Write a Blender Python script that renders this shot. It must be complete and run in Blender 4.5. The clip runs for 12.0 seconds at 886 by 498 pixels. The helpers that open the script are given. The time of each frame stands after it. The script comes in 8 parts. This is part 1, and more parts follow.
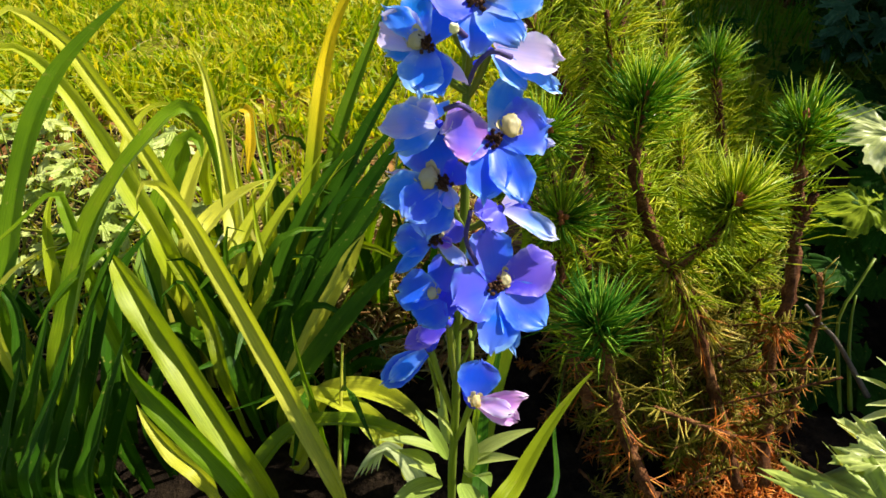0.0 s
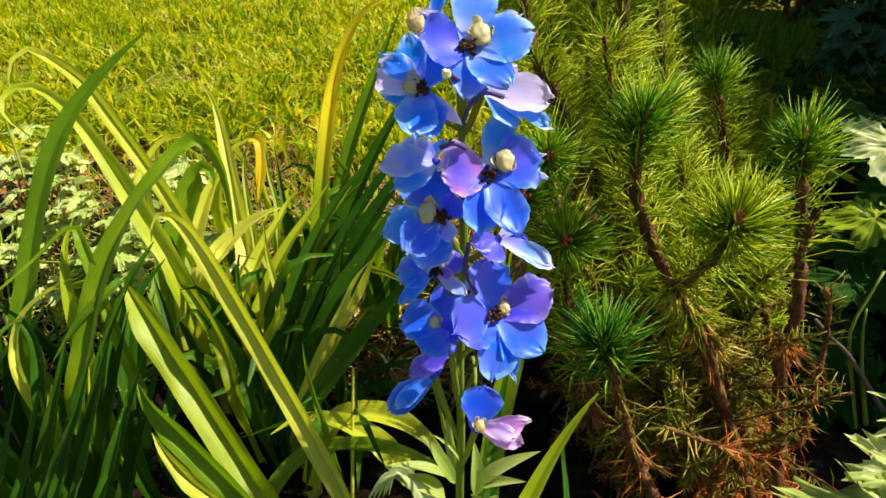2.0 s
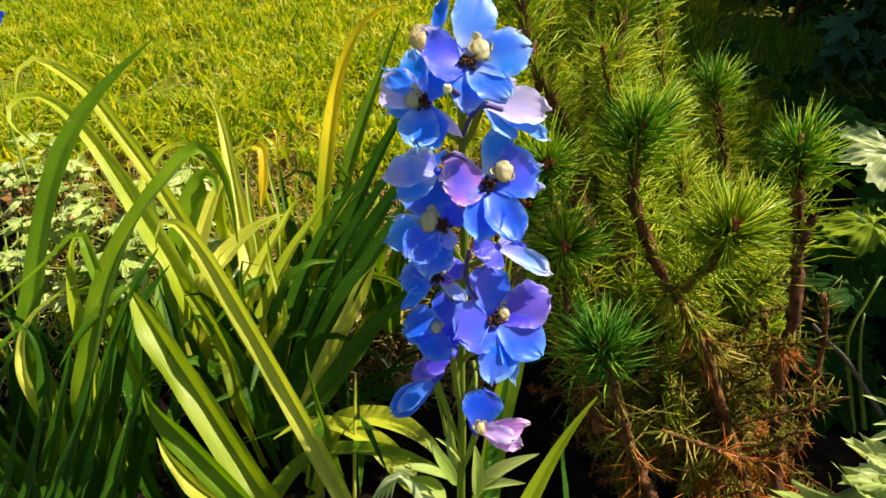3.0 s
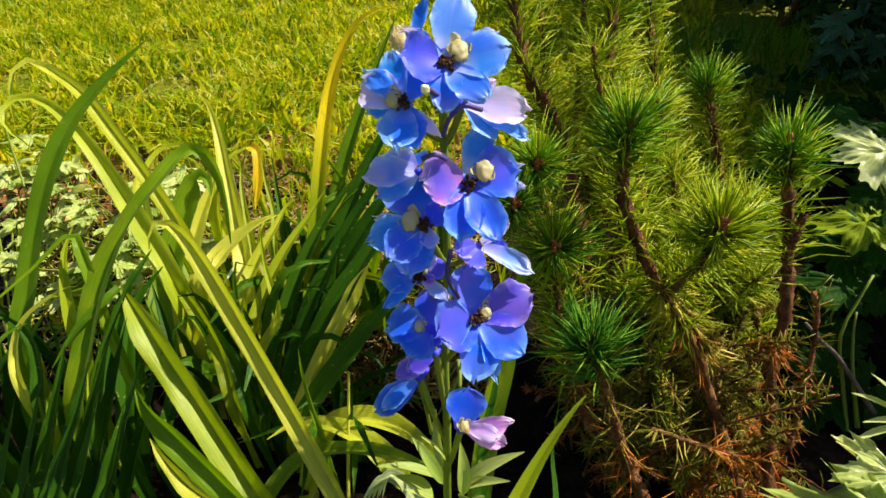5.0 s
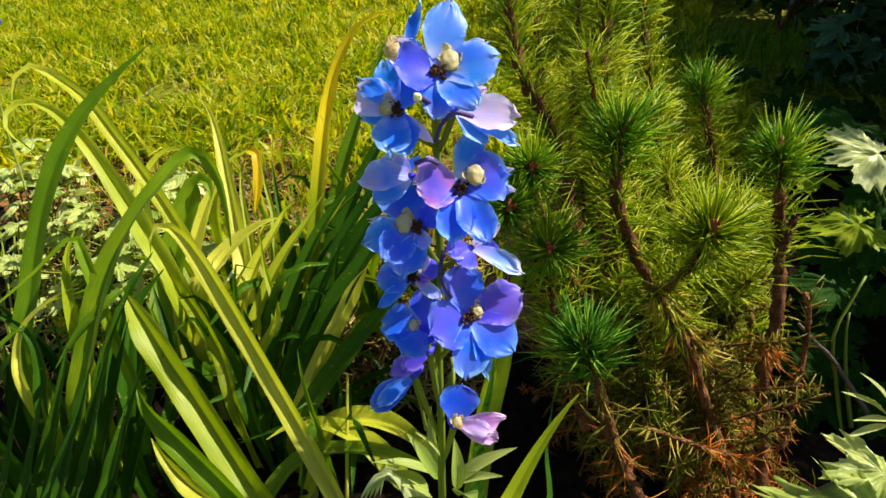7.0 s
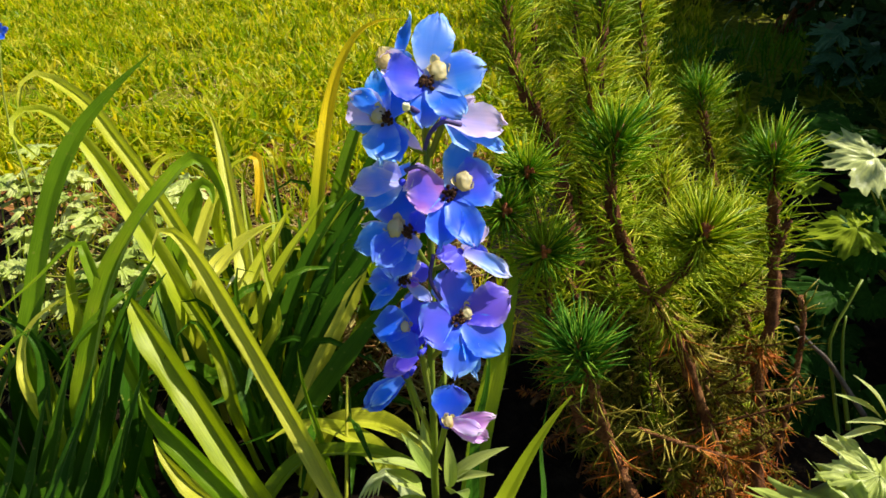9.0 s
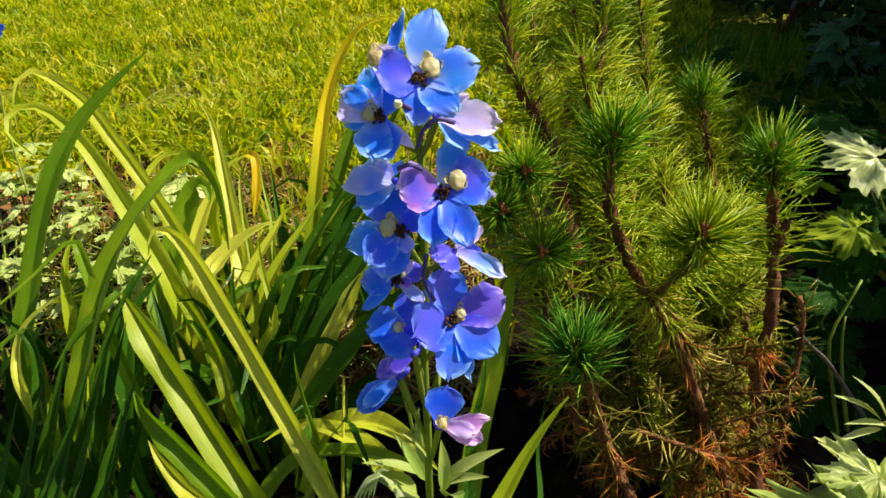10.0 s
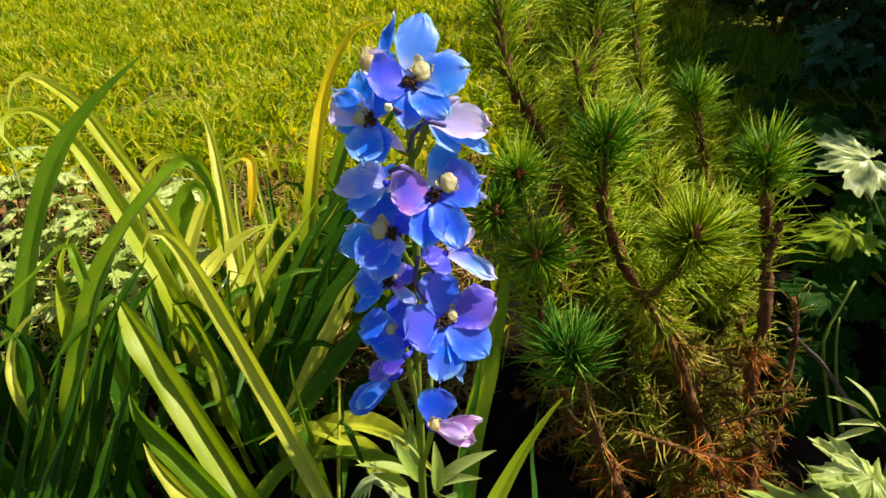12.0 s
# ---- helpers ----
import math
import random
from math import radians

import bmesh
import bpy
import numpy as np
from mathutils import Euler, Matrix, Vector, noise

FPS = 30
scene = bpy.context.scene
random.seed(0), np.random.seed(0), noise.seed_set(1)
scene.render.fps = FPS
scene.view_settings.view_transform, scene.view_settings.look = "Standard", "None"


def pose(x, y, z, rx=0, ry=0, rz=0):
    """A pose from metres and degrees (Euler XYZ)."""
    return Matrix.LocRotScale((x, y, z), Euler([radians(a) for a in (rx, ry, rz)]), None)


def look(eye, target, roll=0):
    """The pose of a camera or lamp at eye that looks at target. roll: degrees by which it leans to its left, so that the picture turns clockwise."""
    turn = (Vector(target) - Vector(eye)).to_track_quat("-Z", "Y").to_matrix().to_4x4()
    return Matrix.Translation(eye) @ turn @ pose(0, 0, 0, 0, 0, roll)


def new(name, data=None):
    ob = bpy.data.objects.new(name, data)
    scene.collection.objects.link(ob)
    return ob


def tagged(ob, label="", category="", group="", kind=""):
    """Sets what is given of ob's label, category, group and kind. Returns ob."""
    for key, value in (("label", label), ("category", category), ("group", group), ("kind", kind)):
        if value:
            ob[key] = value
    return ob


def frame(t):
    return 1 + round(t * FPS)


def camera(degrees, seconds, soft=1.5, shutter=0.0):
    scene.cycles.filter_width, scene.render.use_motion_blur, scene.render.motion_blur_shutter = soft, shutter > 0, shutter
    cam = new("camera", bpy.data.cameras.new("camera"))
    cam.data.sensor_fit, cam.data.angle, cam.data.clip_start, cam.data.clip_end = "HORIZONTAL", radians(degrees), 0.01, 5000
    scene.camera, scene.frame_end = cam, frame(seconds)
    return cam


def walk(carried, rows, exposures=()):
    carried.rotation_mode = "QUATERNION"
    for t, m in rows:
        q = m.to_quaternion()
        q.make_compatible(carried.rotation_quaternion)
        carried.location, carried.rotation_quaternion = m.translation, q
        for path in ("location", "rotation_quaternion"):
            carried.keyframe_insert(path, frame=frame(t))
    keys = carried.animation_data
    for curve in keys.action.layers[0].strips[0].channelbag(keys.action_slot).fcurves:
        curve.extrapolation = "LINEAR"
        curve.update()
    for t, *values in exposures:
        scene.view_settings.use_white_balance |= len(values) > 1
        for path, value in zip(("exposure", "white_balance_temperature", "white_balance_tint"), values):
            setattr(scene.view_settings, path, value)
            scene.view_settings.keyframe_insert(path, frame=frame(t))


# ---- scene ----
# ---- camera and walk ----
cam = camera(73.0, 12.0, soft=1.6)
EXPOSURE = 0.9
ROWS = [
    (0, 0.0000, 0.0000, 0.6000, 57.00, 0.00, 0.00),
    (0.5, 0.0013, -0.0010, 0.6038, 58.14, 0.42, -0.03),
    (1, 0.0028, -0.0014, 0.6048, 58.52, 0.96, 0.05),
    (1.5, 0.0036, -0.0034, 0.6067, 58.64, 1.32, 0.13),
    (2, 0.0043, -0.0051, 0.6084, 58.84, 1.69, 0.21),
    (2.5, 0.0040, -0.0079, 0.6110, 59.17, 1.84, 0.33),
    (3, 0.0043, -0.0111, 0.6129, 59.36, 1.81, 0.24),
    (5, 0.0110, -0.0127, 0.6131, 59.40, 1.94, 0.05),
    (5.5, 0.0118, -0.0145, 0.6142, 59.53, 1.85, 0.05),
    (6, 0.0112, -0.0167, 0.6140, 59.21, 2.05, 0.01),
    (6.5, 0.0135, -0.0187, 0.6147, 59.20, 2.07, -0.06),
    (7, 0.0139, -0.0205, 0.6170, 59.65, 2.01, -0.01),
    (9, 0.0196, -0.0273, 0.6207, 60.04, 2.23, 0.25),
    (9.5, 0.0214, -0.0265, 0.6200, 59.96, 2.11, 0.23),
    (10, 0.0221, -0.0241, 0.6188, 60.00, 2.13, 0.28),
    (10.5, 0.0242, -0.0245, 0.6190, 60.19, 2.06, 0.18),
    (11, 0.0246, -0.0244, 0.6173, 59.95, 2.10, 0.04),
    (11.5, 0.0240, -0.0238, 0.6174, 60.01, 2.09, 0.08),
    (12, 0.0246, -0.0254, 0.6194, 60.22, 2.15, -0.01),
]
walk(cam, [(t, pose(x, y, z, rx, ry, rz)) for t, x, y, z, rx, ry, rz in ROWS], exposures=[(0.0, EXPOSURE + 0.10), (3.0, EXPOSURE + 0.06), (5.0, EXPOSURE - 0.02), (12.0, EXPOSURE - 0.06)])

# ---- light: clear summer sky, high sun from beyond the bed ----
SUN_DIR = Vector((0.62, 0.25, 0.74)).normalized()
world = bpy.data.worlds.new("sky")
scene.world = world
world.use_nodes = True
wn, wl = world.node_tree.nodes, world.node_tree.links
wn.clear()
sky = wn.new("ShaderNodeTexSky")
sky.sky_type, sky.sun_disc = "NISHITA", False
sky.sun_elevation = math.asin(SUN_DIR.z)
sky.sun_rotation = math.atan2(SUN_DIR.x, SUN_DIR.y)
bg = wn.new("ShaderNodeBackground")
bg.inputs["Strength"].default_value = 0.075
wo = wn.new("ShaderNodeOutputWorld")
wl.new(sky.outputs[0], bg.inputs["Color"])
wl.new(bg.outputs[0], wo.inputs["Surface"])
sun_data = bpy.data.lights.new("sun", "SUN")
sun_data.energy, sun_data.angle, sun_data.color = 5.0, radians(0.53), (1.0, 0.95, 0.86)
sun = new("sun", sun_data)
sun.matrix_world = look(SUN_DIR * 30, (0, 0, 0))


# ---- materials ----
def material(name):
    mat = bpy.data.materials.new(name)
    mat.use_nodes = True
    nt = mat.node_tree
    nt.nodes.clear()
    out = nt.nodes.new("ShaderNodeOutputMaterial")
    return mat, nt, out


def node(nt, kind, **values):
    n = nt.nodes.new(kind)
    for key, value in values.items():
        n.inputs[key.replace("_", " ")].default_value = value
    return n


def ramp(nt, fac, stops):
    n = nt.nodes.new("ShaderNodeValToRGB")
    n.color_ramp.elements[0].position, n.color_ramp.elements[0].color = stops[0][0], (*stops[0][1], 1)
    n.color_ramp.elements[1].position, n.color_ramp.elements[1].color = stops[-1][0], (*stops[-1][1], 1)
    for p, c in stops[1:-1]:
        n.color_ramp.elements.new(p).color = (*c, 1)
    nt.links.new(fac, n.inputs[0])
    return n.outputs[0]


def mixed(nt, fac, a, b, blend="MIX"):
    n = nt.nodes.new("ShaderNodeMix")
    n.data_type, n.blend_type = "RGBA", blend
    for key, v in ((0, fac), (6, a), (7, b)):
        if isinstance(v, (int, float)):
            n.inputs[key].default_value = v
        elif isinstance(v, tuple):
            n.inputs[key].default_value = (*v, 1)
        else:
            nt.links.new(v, n.inputs[key])
    return n.outputs[2]


def bump(nt, height, strength, distance):
    n = nt.nodes.new("ShaderNodeBump")
    n.inputs["Strength"].default_value, n.inputs["Distance"].default_value = strength, distance
    nt.links.new(height, n.inputs["Height"])
    return n.outputs[0]


def thin_leaf(name, colours, tint, through_share=0.45, gloss=0.1, rough=0.4, veins=60.0, spots=(0.3, 0.28, 0.05), island=False, patch=22.0, turned=None):
    """A thin living leaf: light scatters off it and passes through it; parallel veins run along its length (UV v)."""
    mat, nt, out = material(name)
    uv = nt.nodes.new("ShaderNodeUVMap")
    place = nt.nodes.new("ShaderNodeTexCoord").outputs["Object"]
    big = node(nt, "ShaderNodeTexNoise", Scale=patch, Detail=3.0)
    nt.links.new(place, big.inputs["Vector"])
    if island:
        rnd = nt.nodes.new("ShaderNodeNewGeometry").outputs["Random Per Island"]
    else:
        rnd = nt.nodes.new("ShaderNodeObjectInfo").outputs["Random"]
    both = nt.nodes.new("ShaderNodeMath")
    both.operation = "MULTIPLY_ADD"
    both.inputs[1].default_value = 0.55
    half = nt.nodes.new("ShaderNodeMath")
    half.operation = "MULTIPLY"
    half.inputs[1].default_value = 0.5
    nt.links.new(big.outputs[0], half.inputs[0])
    nt.links.new(rnd, both.inputs[0])
    nt.links.new(half.outputs[0], both.inputs[2])
    base = ramp(nt, both.outputs[0], [(0.12 + 0.7 * i / (len(colours) - 1), c) for i, c in enumerate(colours)])
    if turned:
        along = nt.nodes.new("ShaderNodeSeparateXYZ")
        nt.links.new(uv.outputs[0], along.inputs[0])
        share = nt.nodes.new("ShaderNodeMath")
        share.operation, share.inputs[1].default_value = "MULTIPLY", 0.38
        nt.links.new(along.outputs[1], share.inputs[0])
        base = mixed(nt, ramp(nt, share.outputs[0], [(0.44, (0, 0, 0)), (0.64, (1, 1, 1))]), base, turned)
    scale = nt.nodes.new("ShaderNodeMapping")
    scale.inputs["Scale"].default_value = (veins, 6.0, 1.0)
    nt.links.new(uv.outputs[0], scale.inputs["Vector"])
    vein = node(nt, "ShaderNodeTexNoise", Scale=1.0, Detail=2.0)
    nt.links.new(scale.outputs[0], vein.inputs["Vector"])
    lines = ramp(nt, vein.outputs[0], [(0.35, (0.72, 0.74, 0.7)), (0.62, (1.12, 1.1, 1.05))])
    base = mixed(nt, 1.0, base, lines, "MULTIPLY")
    spot = node(nt, "ShaderNodeTexNoise", Scale=160.0, Detail=2.0)
    nt.links.new(place, spot.inputs["Vector"])
    base = mixed(nt, ramp(nt, spot.outputs[0], [(0.66, (0, 0, 0)), (0.76, (0.6, 0.6, 0.6))]), base, spots)
    norm = bump(nt, vein.outputs[0], 0.35, 0.0008)
    dif = nt.nodes.new("ShaderNodeBsdfDiffuse")
    tr = nt.nodes.new("ShaderNodeBsdfTranslucent")
    gl = node(nt, "ShaderNodeBsdfGlossy", Roughness=rough, Color=(0.95, 0.95, 0.8, 1))
    nt.links.new(base, dif.inputs["Color"])
    nt.links.new(mixed(nt, 1.0, base, tint, "MULTIPLY"), tr.inputs["Color"])
    for n in (dif, tr, gl):
        nt.links.new(norm, n.inputs["Normal"])
    m1 = node(nt, "ShaderNodeMixShader", Fac=through_share)
    m2 = nt.nodes.new("ShaderNodeMixShader")
    fr = node(nt, "ShaderNodeFresnel", IOR=1.45)
    nt.links.new(norm, fr.inputs["Normal"])
    sheen = nt.nodes.new("ShaderNodeMath")
    sheen.operation = "MULTIPLY"
    sheen.inputs[1].default_value = gloss * 9
    nt.links.new(fr.outputs[0], sheen.inputs[0])
    nt.links.new(sheen.outputs[0], m2.inputs[0])
    nt.links.new(dif.outputs[0], m1.inputs[1])
    nt.links.new(tr.outputs[0], m1.inputs[2])
    nt.links.new(m1.outputs[0], m2.inputs[1])
    nt.links.new(gl.outputs[0], m2.inputs[2])
    nt.links.new(m2.outputs[0], out.inputs["Surface"])
    return mat


def petal(name, base_col, body, margin, tip, blush=0.3):
    """A delphinium sepal: pale at its claw, softly clouded body, broken whitish margin and pale tip; thin enough to glow against the sun."""
    mat, nt, out = material(name)
    uv = nt.nodes.new("ShaderNodeUVMap")
    sep = nt.nodes.new("ShaderNodeSeparateXYZ")
    nt.links.new(uv.outputs[0], sep.inputs[0])
    place = nt.nodes.new("ShaderNodeTexCoord").outputs["Object"]
    blot = node(nt, "ShaderNodeTexNoise", Scale=85.0, Detail=2.0)
    nt.links.new(place, blot.inputs["Vector"])
    col = ramp(nt, sep.outputs[1], [(0.0, base_col), (0.16, base_col), (0.46, body), (0.72, body), (0.9, tuple(0.7 * a + 0.3 * b for a, b in zip(body, tip))), (1.0, tip)])
    col = mixed(nt, ramp(nt, blot.outputs[0], [(0.38, (0, 0, 0)), (0.68, (0.9, 0.9, 0.9))]), col, margin)
    broad = node(nt, "ShaderNodeTexNoise", Scale=48.0, Detail=1.0)
    shifted = nt.nodes.new("ShaderNodeVectorMath")
    shifted.inputs[1].default_value = (3.3, 1.7, 5.1)
    nt.links.new(place, shifted.inputs[0])
    nt.links.new(shifted.outputs[0], broad.inputs["Vector"])
    col = mixed(nt, ramp(nt, broad.outputs[0], [(0.46, (0, 0, 0)), (0.7, (blush, blush, blush))]), col, (0.4, 0.2, 0.93))
    scale = nt.nodes.new("ShaderNodeMapping")
    scale.inputs["Scale"].default_value = (16.0, 1.6, 1.0)
    nt.links.new(uv.outputs[0], scale.inputs["Vector"])
    vein = node(nt, "ShaderNodeTexNoise", Scale=1.0, Detail=3.0)
    nt.links.new(scale.outputs[0], vein.inputs["Vector"])
    col = mixed(nt, 1.0, col, ramp(nt, vein.outputs[0], [(0.35, (0.97, 0.97, 0.98)), (0.65, (1.03, 1.03, 1.01))]), "MULTIPLY")
    rim = nt.nodes.new("ShaderNodeMath")
    rim.operation = "PINGPONG"
    rim.inputs[1].default_value = 0.5
    nt.links.new(sep.outputs[0], rim.inputs[0])
    broken = node(nt, "ShaderNodeTexNoise", Scale=330.0, Detail=2.0)
    nt.links.new(place, broken.inputs["Vector"])
    pale = nt.nodes.new("ShaderNodeMath")
    pale.operation = "MULTIPLY"
    nt.links.new(ramp(nt, rim.outputs[0], [(0.0, (1, 1, 1)), (0.06, (0.4, 0.4, 0.4)), (0.22, (0, 0, 0))]), pale.inputs[0])
    nt.links.new(ramp(nt, broken.outputs[0], [(0.4, (0.15, 0.15, 0.15)), (0.6, (1, 1, 1))]), pale.inputs[1])
    col = mixed(nt, pale.outputs[0], col, tip)
    norm = bump(nt, vein.outputs[0], 0.08, 0.0005)
    dif = nt.nodes.new("ShaderNodeBsdfDiffuse")
    tr = nt.nodes.new("ShaderNodeBsdfTranslucent")
    gl = node(nt, "ShaderNodeBsdfGlossy", Roughness=0.38)
    for n in (dif, tr):
        nt.links.new(col, n.inputs["Color"])
    for n in (dif, tr, gl):
        nt.links.new(norm, n.inputs["Normal"])
    m1 = node(nt, "ShaderNodeMixShader", Fac=0.5)
    m2 = node(nt, "ShaderNodeMixShader", Fac=0.02)
    nt.links.new(dif.outputs[0], m1.inputs[1])
    nt.links.new(tr.outputs[0], m1.inputs[2])
    nt.links.new(m1.outputs[0], m2.inputs[1])
    nt.links.new(gl.outputs[0], m2.inputs[2])
    nt.links.new(m2.outputs[0], out.inputs["Surface"])
    return mat


def solid(name, colours, rough=0.7, scale=80.0, relief=0.4, distance=0.002, spec=0.3):
    """An opaque rough surface: bark, soil, pollen."""
    mat, nt, out = material(name)
    place = nt.nodes.new("ShaderNodeTexCoord").outputs["Object"]
    n1 = node(nt, "ShaderNodeTexNoise", Scale=scale, Detail=6.0, Roughness=0.65)
    n2 = node(nt, "ShaderNodeTexNoise", Scale=scale * 0.13, Detail=3.0)
    for n in (n1, n2):
        nt.links.new(place, n.inputs["Vector"])
    mid = nt.nodes.new("ShaderNodeMath")
    mid.operation = "MULTIPLY_ADD"
    mid.inputs[1].default_value = 0.5
    half = nt.nodes.new("ShaderNodeMath")
    half.operation = "MULTIPLY"
    half.inputs[1].default_value = 0.5
    nt.links.new(n2.outputs[0], half.inputs[0])
    nt.links.new(n1.outputs[0], mid.inputs[0])
    nt.links.new(half.outputs[0], mid.inputs[2])
    col = ramp(nt, mid.outputs[0], [(0.3 + 0.4 * i / (len(colours) - 1), c) for i, c in enumerate(colours)])
    b = node(nt, "ShaderNodeBsdfPrincipled", Roughness=rough, Specular_IOR_Level=spec)
    nt.links.new(col, b.inputs["Base Color"])
    nt.links.new(bump(nt, n1.outputs[0], relief, distance), b.inputs["Normal"])
    nt.links.new(b.outputs[0], out.inputs["Surface"])
    return mat


WARM = (1.12, 1.2, 0.18)
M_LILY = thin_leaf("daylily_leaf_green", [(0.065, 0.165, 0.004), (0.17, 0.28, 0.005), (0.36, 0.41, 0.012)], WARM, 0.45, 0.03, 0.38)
# dark copy of the daylily leaf: shade put into its colour
M_LILY_SHADED = thin_leaf("daylily_leaf_shaded", [(0.016, 0.058, 0.003), (0.03, 0.088, 0.004), (0.055, 0.125, 0.005)], (0.85, 1.2, 0.3), 0.16, 0.015, 0.34)
# pale copy of the daylily leaf: direct sun put into its colour
M_LILY_SUNLIT = thin_leaf("daylily_leaf_sunlit", [(0.24, 0.34, 0.008), (0.48, 0.5, 0.02), (0.7, 0.66, 0.08)], WARM, 0.42, 0.045, 0.4)
M_LILY_YELLOW = thin_leaf("daylily_leaf_yellowing", [(0.5, 0.42, 0.008), (0.7, 0.52, 0.01), (0.82, 0.52, 0.012)], (1.2, 1.0, 0.3), 0.45, 0.04, 0.4)
M_LILY_TURNING = thin_leaf("daylily_leaf_turning_yellow", [(0.16, 0.24, 0.005), (0.26, 0.33, 0.006), (0.36, 0.40, 0.008)], (1.2, 1.05, 0.3), 0.45, 0.03, 0.35, turned=(0.92, 0.7, 0.015))
M_DELPH_LEAF = thin_leaf("delphinium_leaf_green", [(0.2, 0.3, 0.04), (0.32, 0.4, 0.07), (0.46, 0.5, 0.13)], (1.2, 1.2, 0.4), 0.35, 0.05, 0.4, 30.0)
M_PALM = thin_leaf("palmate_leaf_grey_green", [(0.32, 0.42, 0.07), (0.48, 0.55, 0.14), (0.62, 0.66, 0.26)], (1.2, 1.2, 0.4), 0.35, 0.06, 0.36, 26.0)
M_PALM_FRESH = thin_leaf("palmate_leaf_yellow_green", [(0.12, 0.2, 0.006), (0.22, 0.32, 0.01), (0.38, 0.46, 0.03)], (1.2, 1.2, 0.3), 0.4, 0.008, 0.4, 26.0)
# two darker copies of the palmate leaf: shade put into their colour
M_PALM_SHADE = thin_leaf("palmate_leaf_shaded", [(0.012, 0.05, 0.004), (0.024, 0.085, 0.007), (0.05, 0.13, 0.012)], (1.1, 1.2, 0.4), 0.25, 0.006, 0.5, 26.0)
M_PALM_DEEP_SHADE = thin_leaf("palmate_leaf_deep_shade", [(0.006, 0.026, 0.003), (0.012, 0.042, 0.005), (0.022, 0.062, 0.008)], (1.1, 1.2, 0.5), 0.2, 0.004, 0.5, 26.0)
M_PALM_BLUISH = thin_leaf("palmate_leaf_bluish", [(0.03, 0.085, 0.035), (0.05, 0.125, 0.055), (0.085, 0.17, 0.08)], (1.0, 1.2, 0.6), 0.2, 0.02, 0.5, 26.0)
M_WEED = thin_leaf("weed_leaf_pale", [(0.26, 0.36, 0.05), (0.42, 0.5, 0.11), (0.56, 0.6, 0.2)], (1.2, 1.2, 0.4), 0.4, 0.05, 0.4, 26.0)
M_GRASS = thin_leaf("lawn_grass", [(0.04, 0.105, 0.003), (0.17, 0.28, 0.003), (0.38, 0.42, 0.004), (0.62, 0.55, 0.06)], (1.5, 1.3, 0.2), 0.48, 0.002, 0.5, 4.0, island=True, patch=5.0)
# darker green copy of the grass, shade put into its colour
M_SHADE_GRASS = thin_leaf("rough_grass_shaded", [(0.02, 0.075, 0.004), (0.06, 0.16, 0.006), (0.14, 0.27, 0.01)], (1.2, 1.3, 0.3), 0.45, 0.006, 0.5, 4.0, island=True)
M_NEEDLE = thin_leaf("pine_needle_fresh", [(0.028, 0.12, 0.01), (0.14, 0.32, 0.014), (0.52, 0.58, 0.03)], (1.35, 1.4, 0.3), 0.48, 0.006, 0.5, 2.0, island=True)
# bluish copy of the fresh needle: shade put into the colour of one tuft
M_NEEDLE_SHADED = thin_leaf("pine_needle_shaded", [(0.018, 0.1, 0.008), (0.06, 0.21, 0.014), (0.3, 0.45, 0.035)], (1.1, 1.3, 0.35), 0.3, 0.006, 0.5, 2.0, island=True)
M_NEEDLE_OLD = thin_leaf("pine_needle_old", [(0.09, 0.19, 0.004), (0.3, 0.41, 0.008), (0.7, 0.7, 0.06)], (1.45, 1.35, 0.3), 0.5, 0.008, 0.5, 2.0, island=True)
M_NEEDLE_GOLD = thin_leaf("pine_needle_golden", [(0.26, 0.28, 0.012), (0.56, 0.5, 0.05), (0.84, 0.72, 0.24)], (1.4, 1.25, 0.3), 0.42, 0.01, 0.45, 2.0, island=True)
M_NEEDLE_TAN = thin_leaf("pine_needle_browning", [(0.055, 0.055, 0.005), (0.17, 0.16, 0.01), (0.58, 0.44, 0.08)], (1.3, 1.2, 0.3), 0.3, 0.01, 0.45, 2.0, island=True)
M_NEEDLE_DEAD = thin_leaf("pine_needle_dead", [(0.38, 0.07, 0.008), (0.64, 0.16, 0.012), (0.72, 0.32, 0.05)], (1.2, 0.8, 0.5), 0.2, 0.03, 0.45, 2.0, island=True)
M_LITTER = thin_leaf("withered_brown_litter", [(0.07, 0.026, 0.01), (0.24, 0.085, 0.025), (0.46, 0.24, 0.08)], (1.1, 0.9, 0.6), 0.15, 0.02, 0.6, 2.0, island=True)
M_STRAW = thin_leaf("dry_straw", [(0.26, 0.17, 0.04), (0.42, 0.31, 0.08), (0.55, 0.45, 0.16)], (1.1, 0.9, 0.5), 0.25, 0.03, 0.5, 2.0, island=True)
M_PALE_LEAF = thin_leaf("young_leaf_pale", [(0.34, 0.42, 0.12), (0.46, 0.52, 0.2), (0.58, 0.62, 0.3)], (1.0, 1.1, 0.5), 0.35, 0.03, 0.45, 10.0)
M_STEM = thin_leaf("flower_stem_green", [(0.15, 0.22, 0.02), (0.21, 0.27, 0.025), (0.26, 0.26, 0.03)], (1.2, 1.2, 0.4), 0.25, 0.04, 0.4, 8.0)
M_BARK = solid("pine_bark", [(0.03, 0.012, 0.006), (0.13, 0.045, 0.014), (0.42, 0.2, 0.07)], 0.85, 420.0, 0.9, 0.003, 0.15)
M_BUD = solid("pine_bud_resin", [(0.16, 0.035, 0.012), (0.34, 0.09, 0.022), (0.5, 0.19, 0.05)], 0.5, 600.0, 0.6, 0.001)
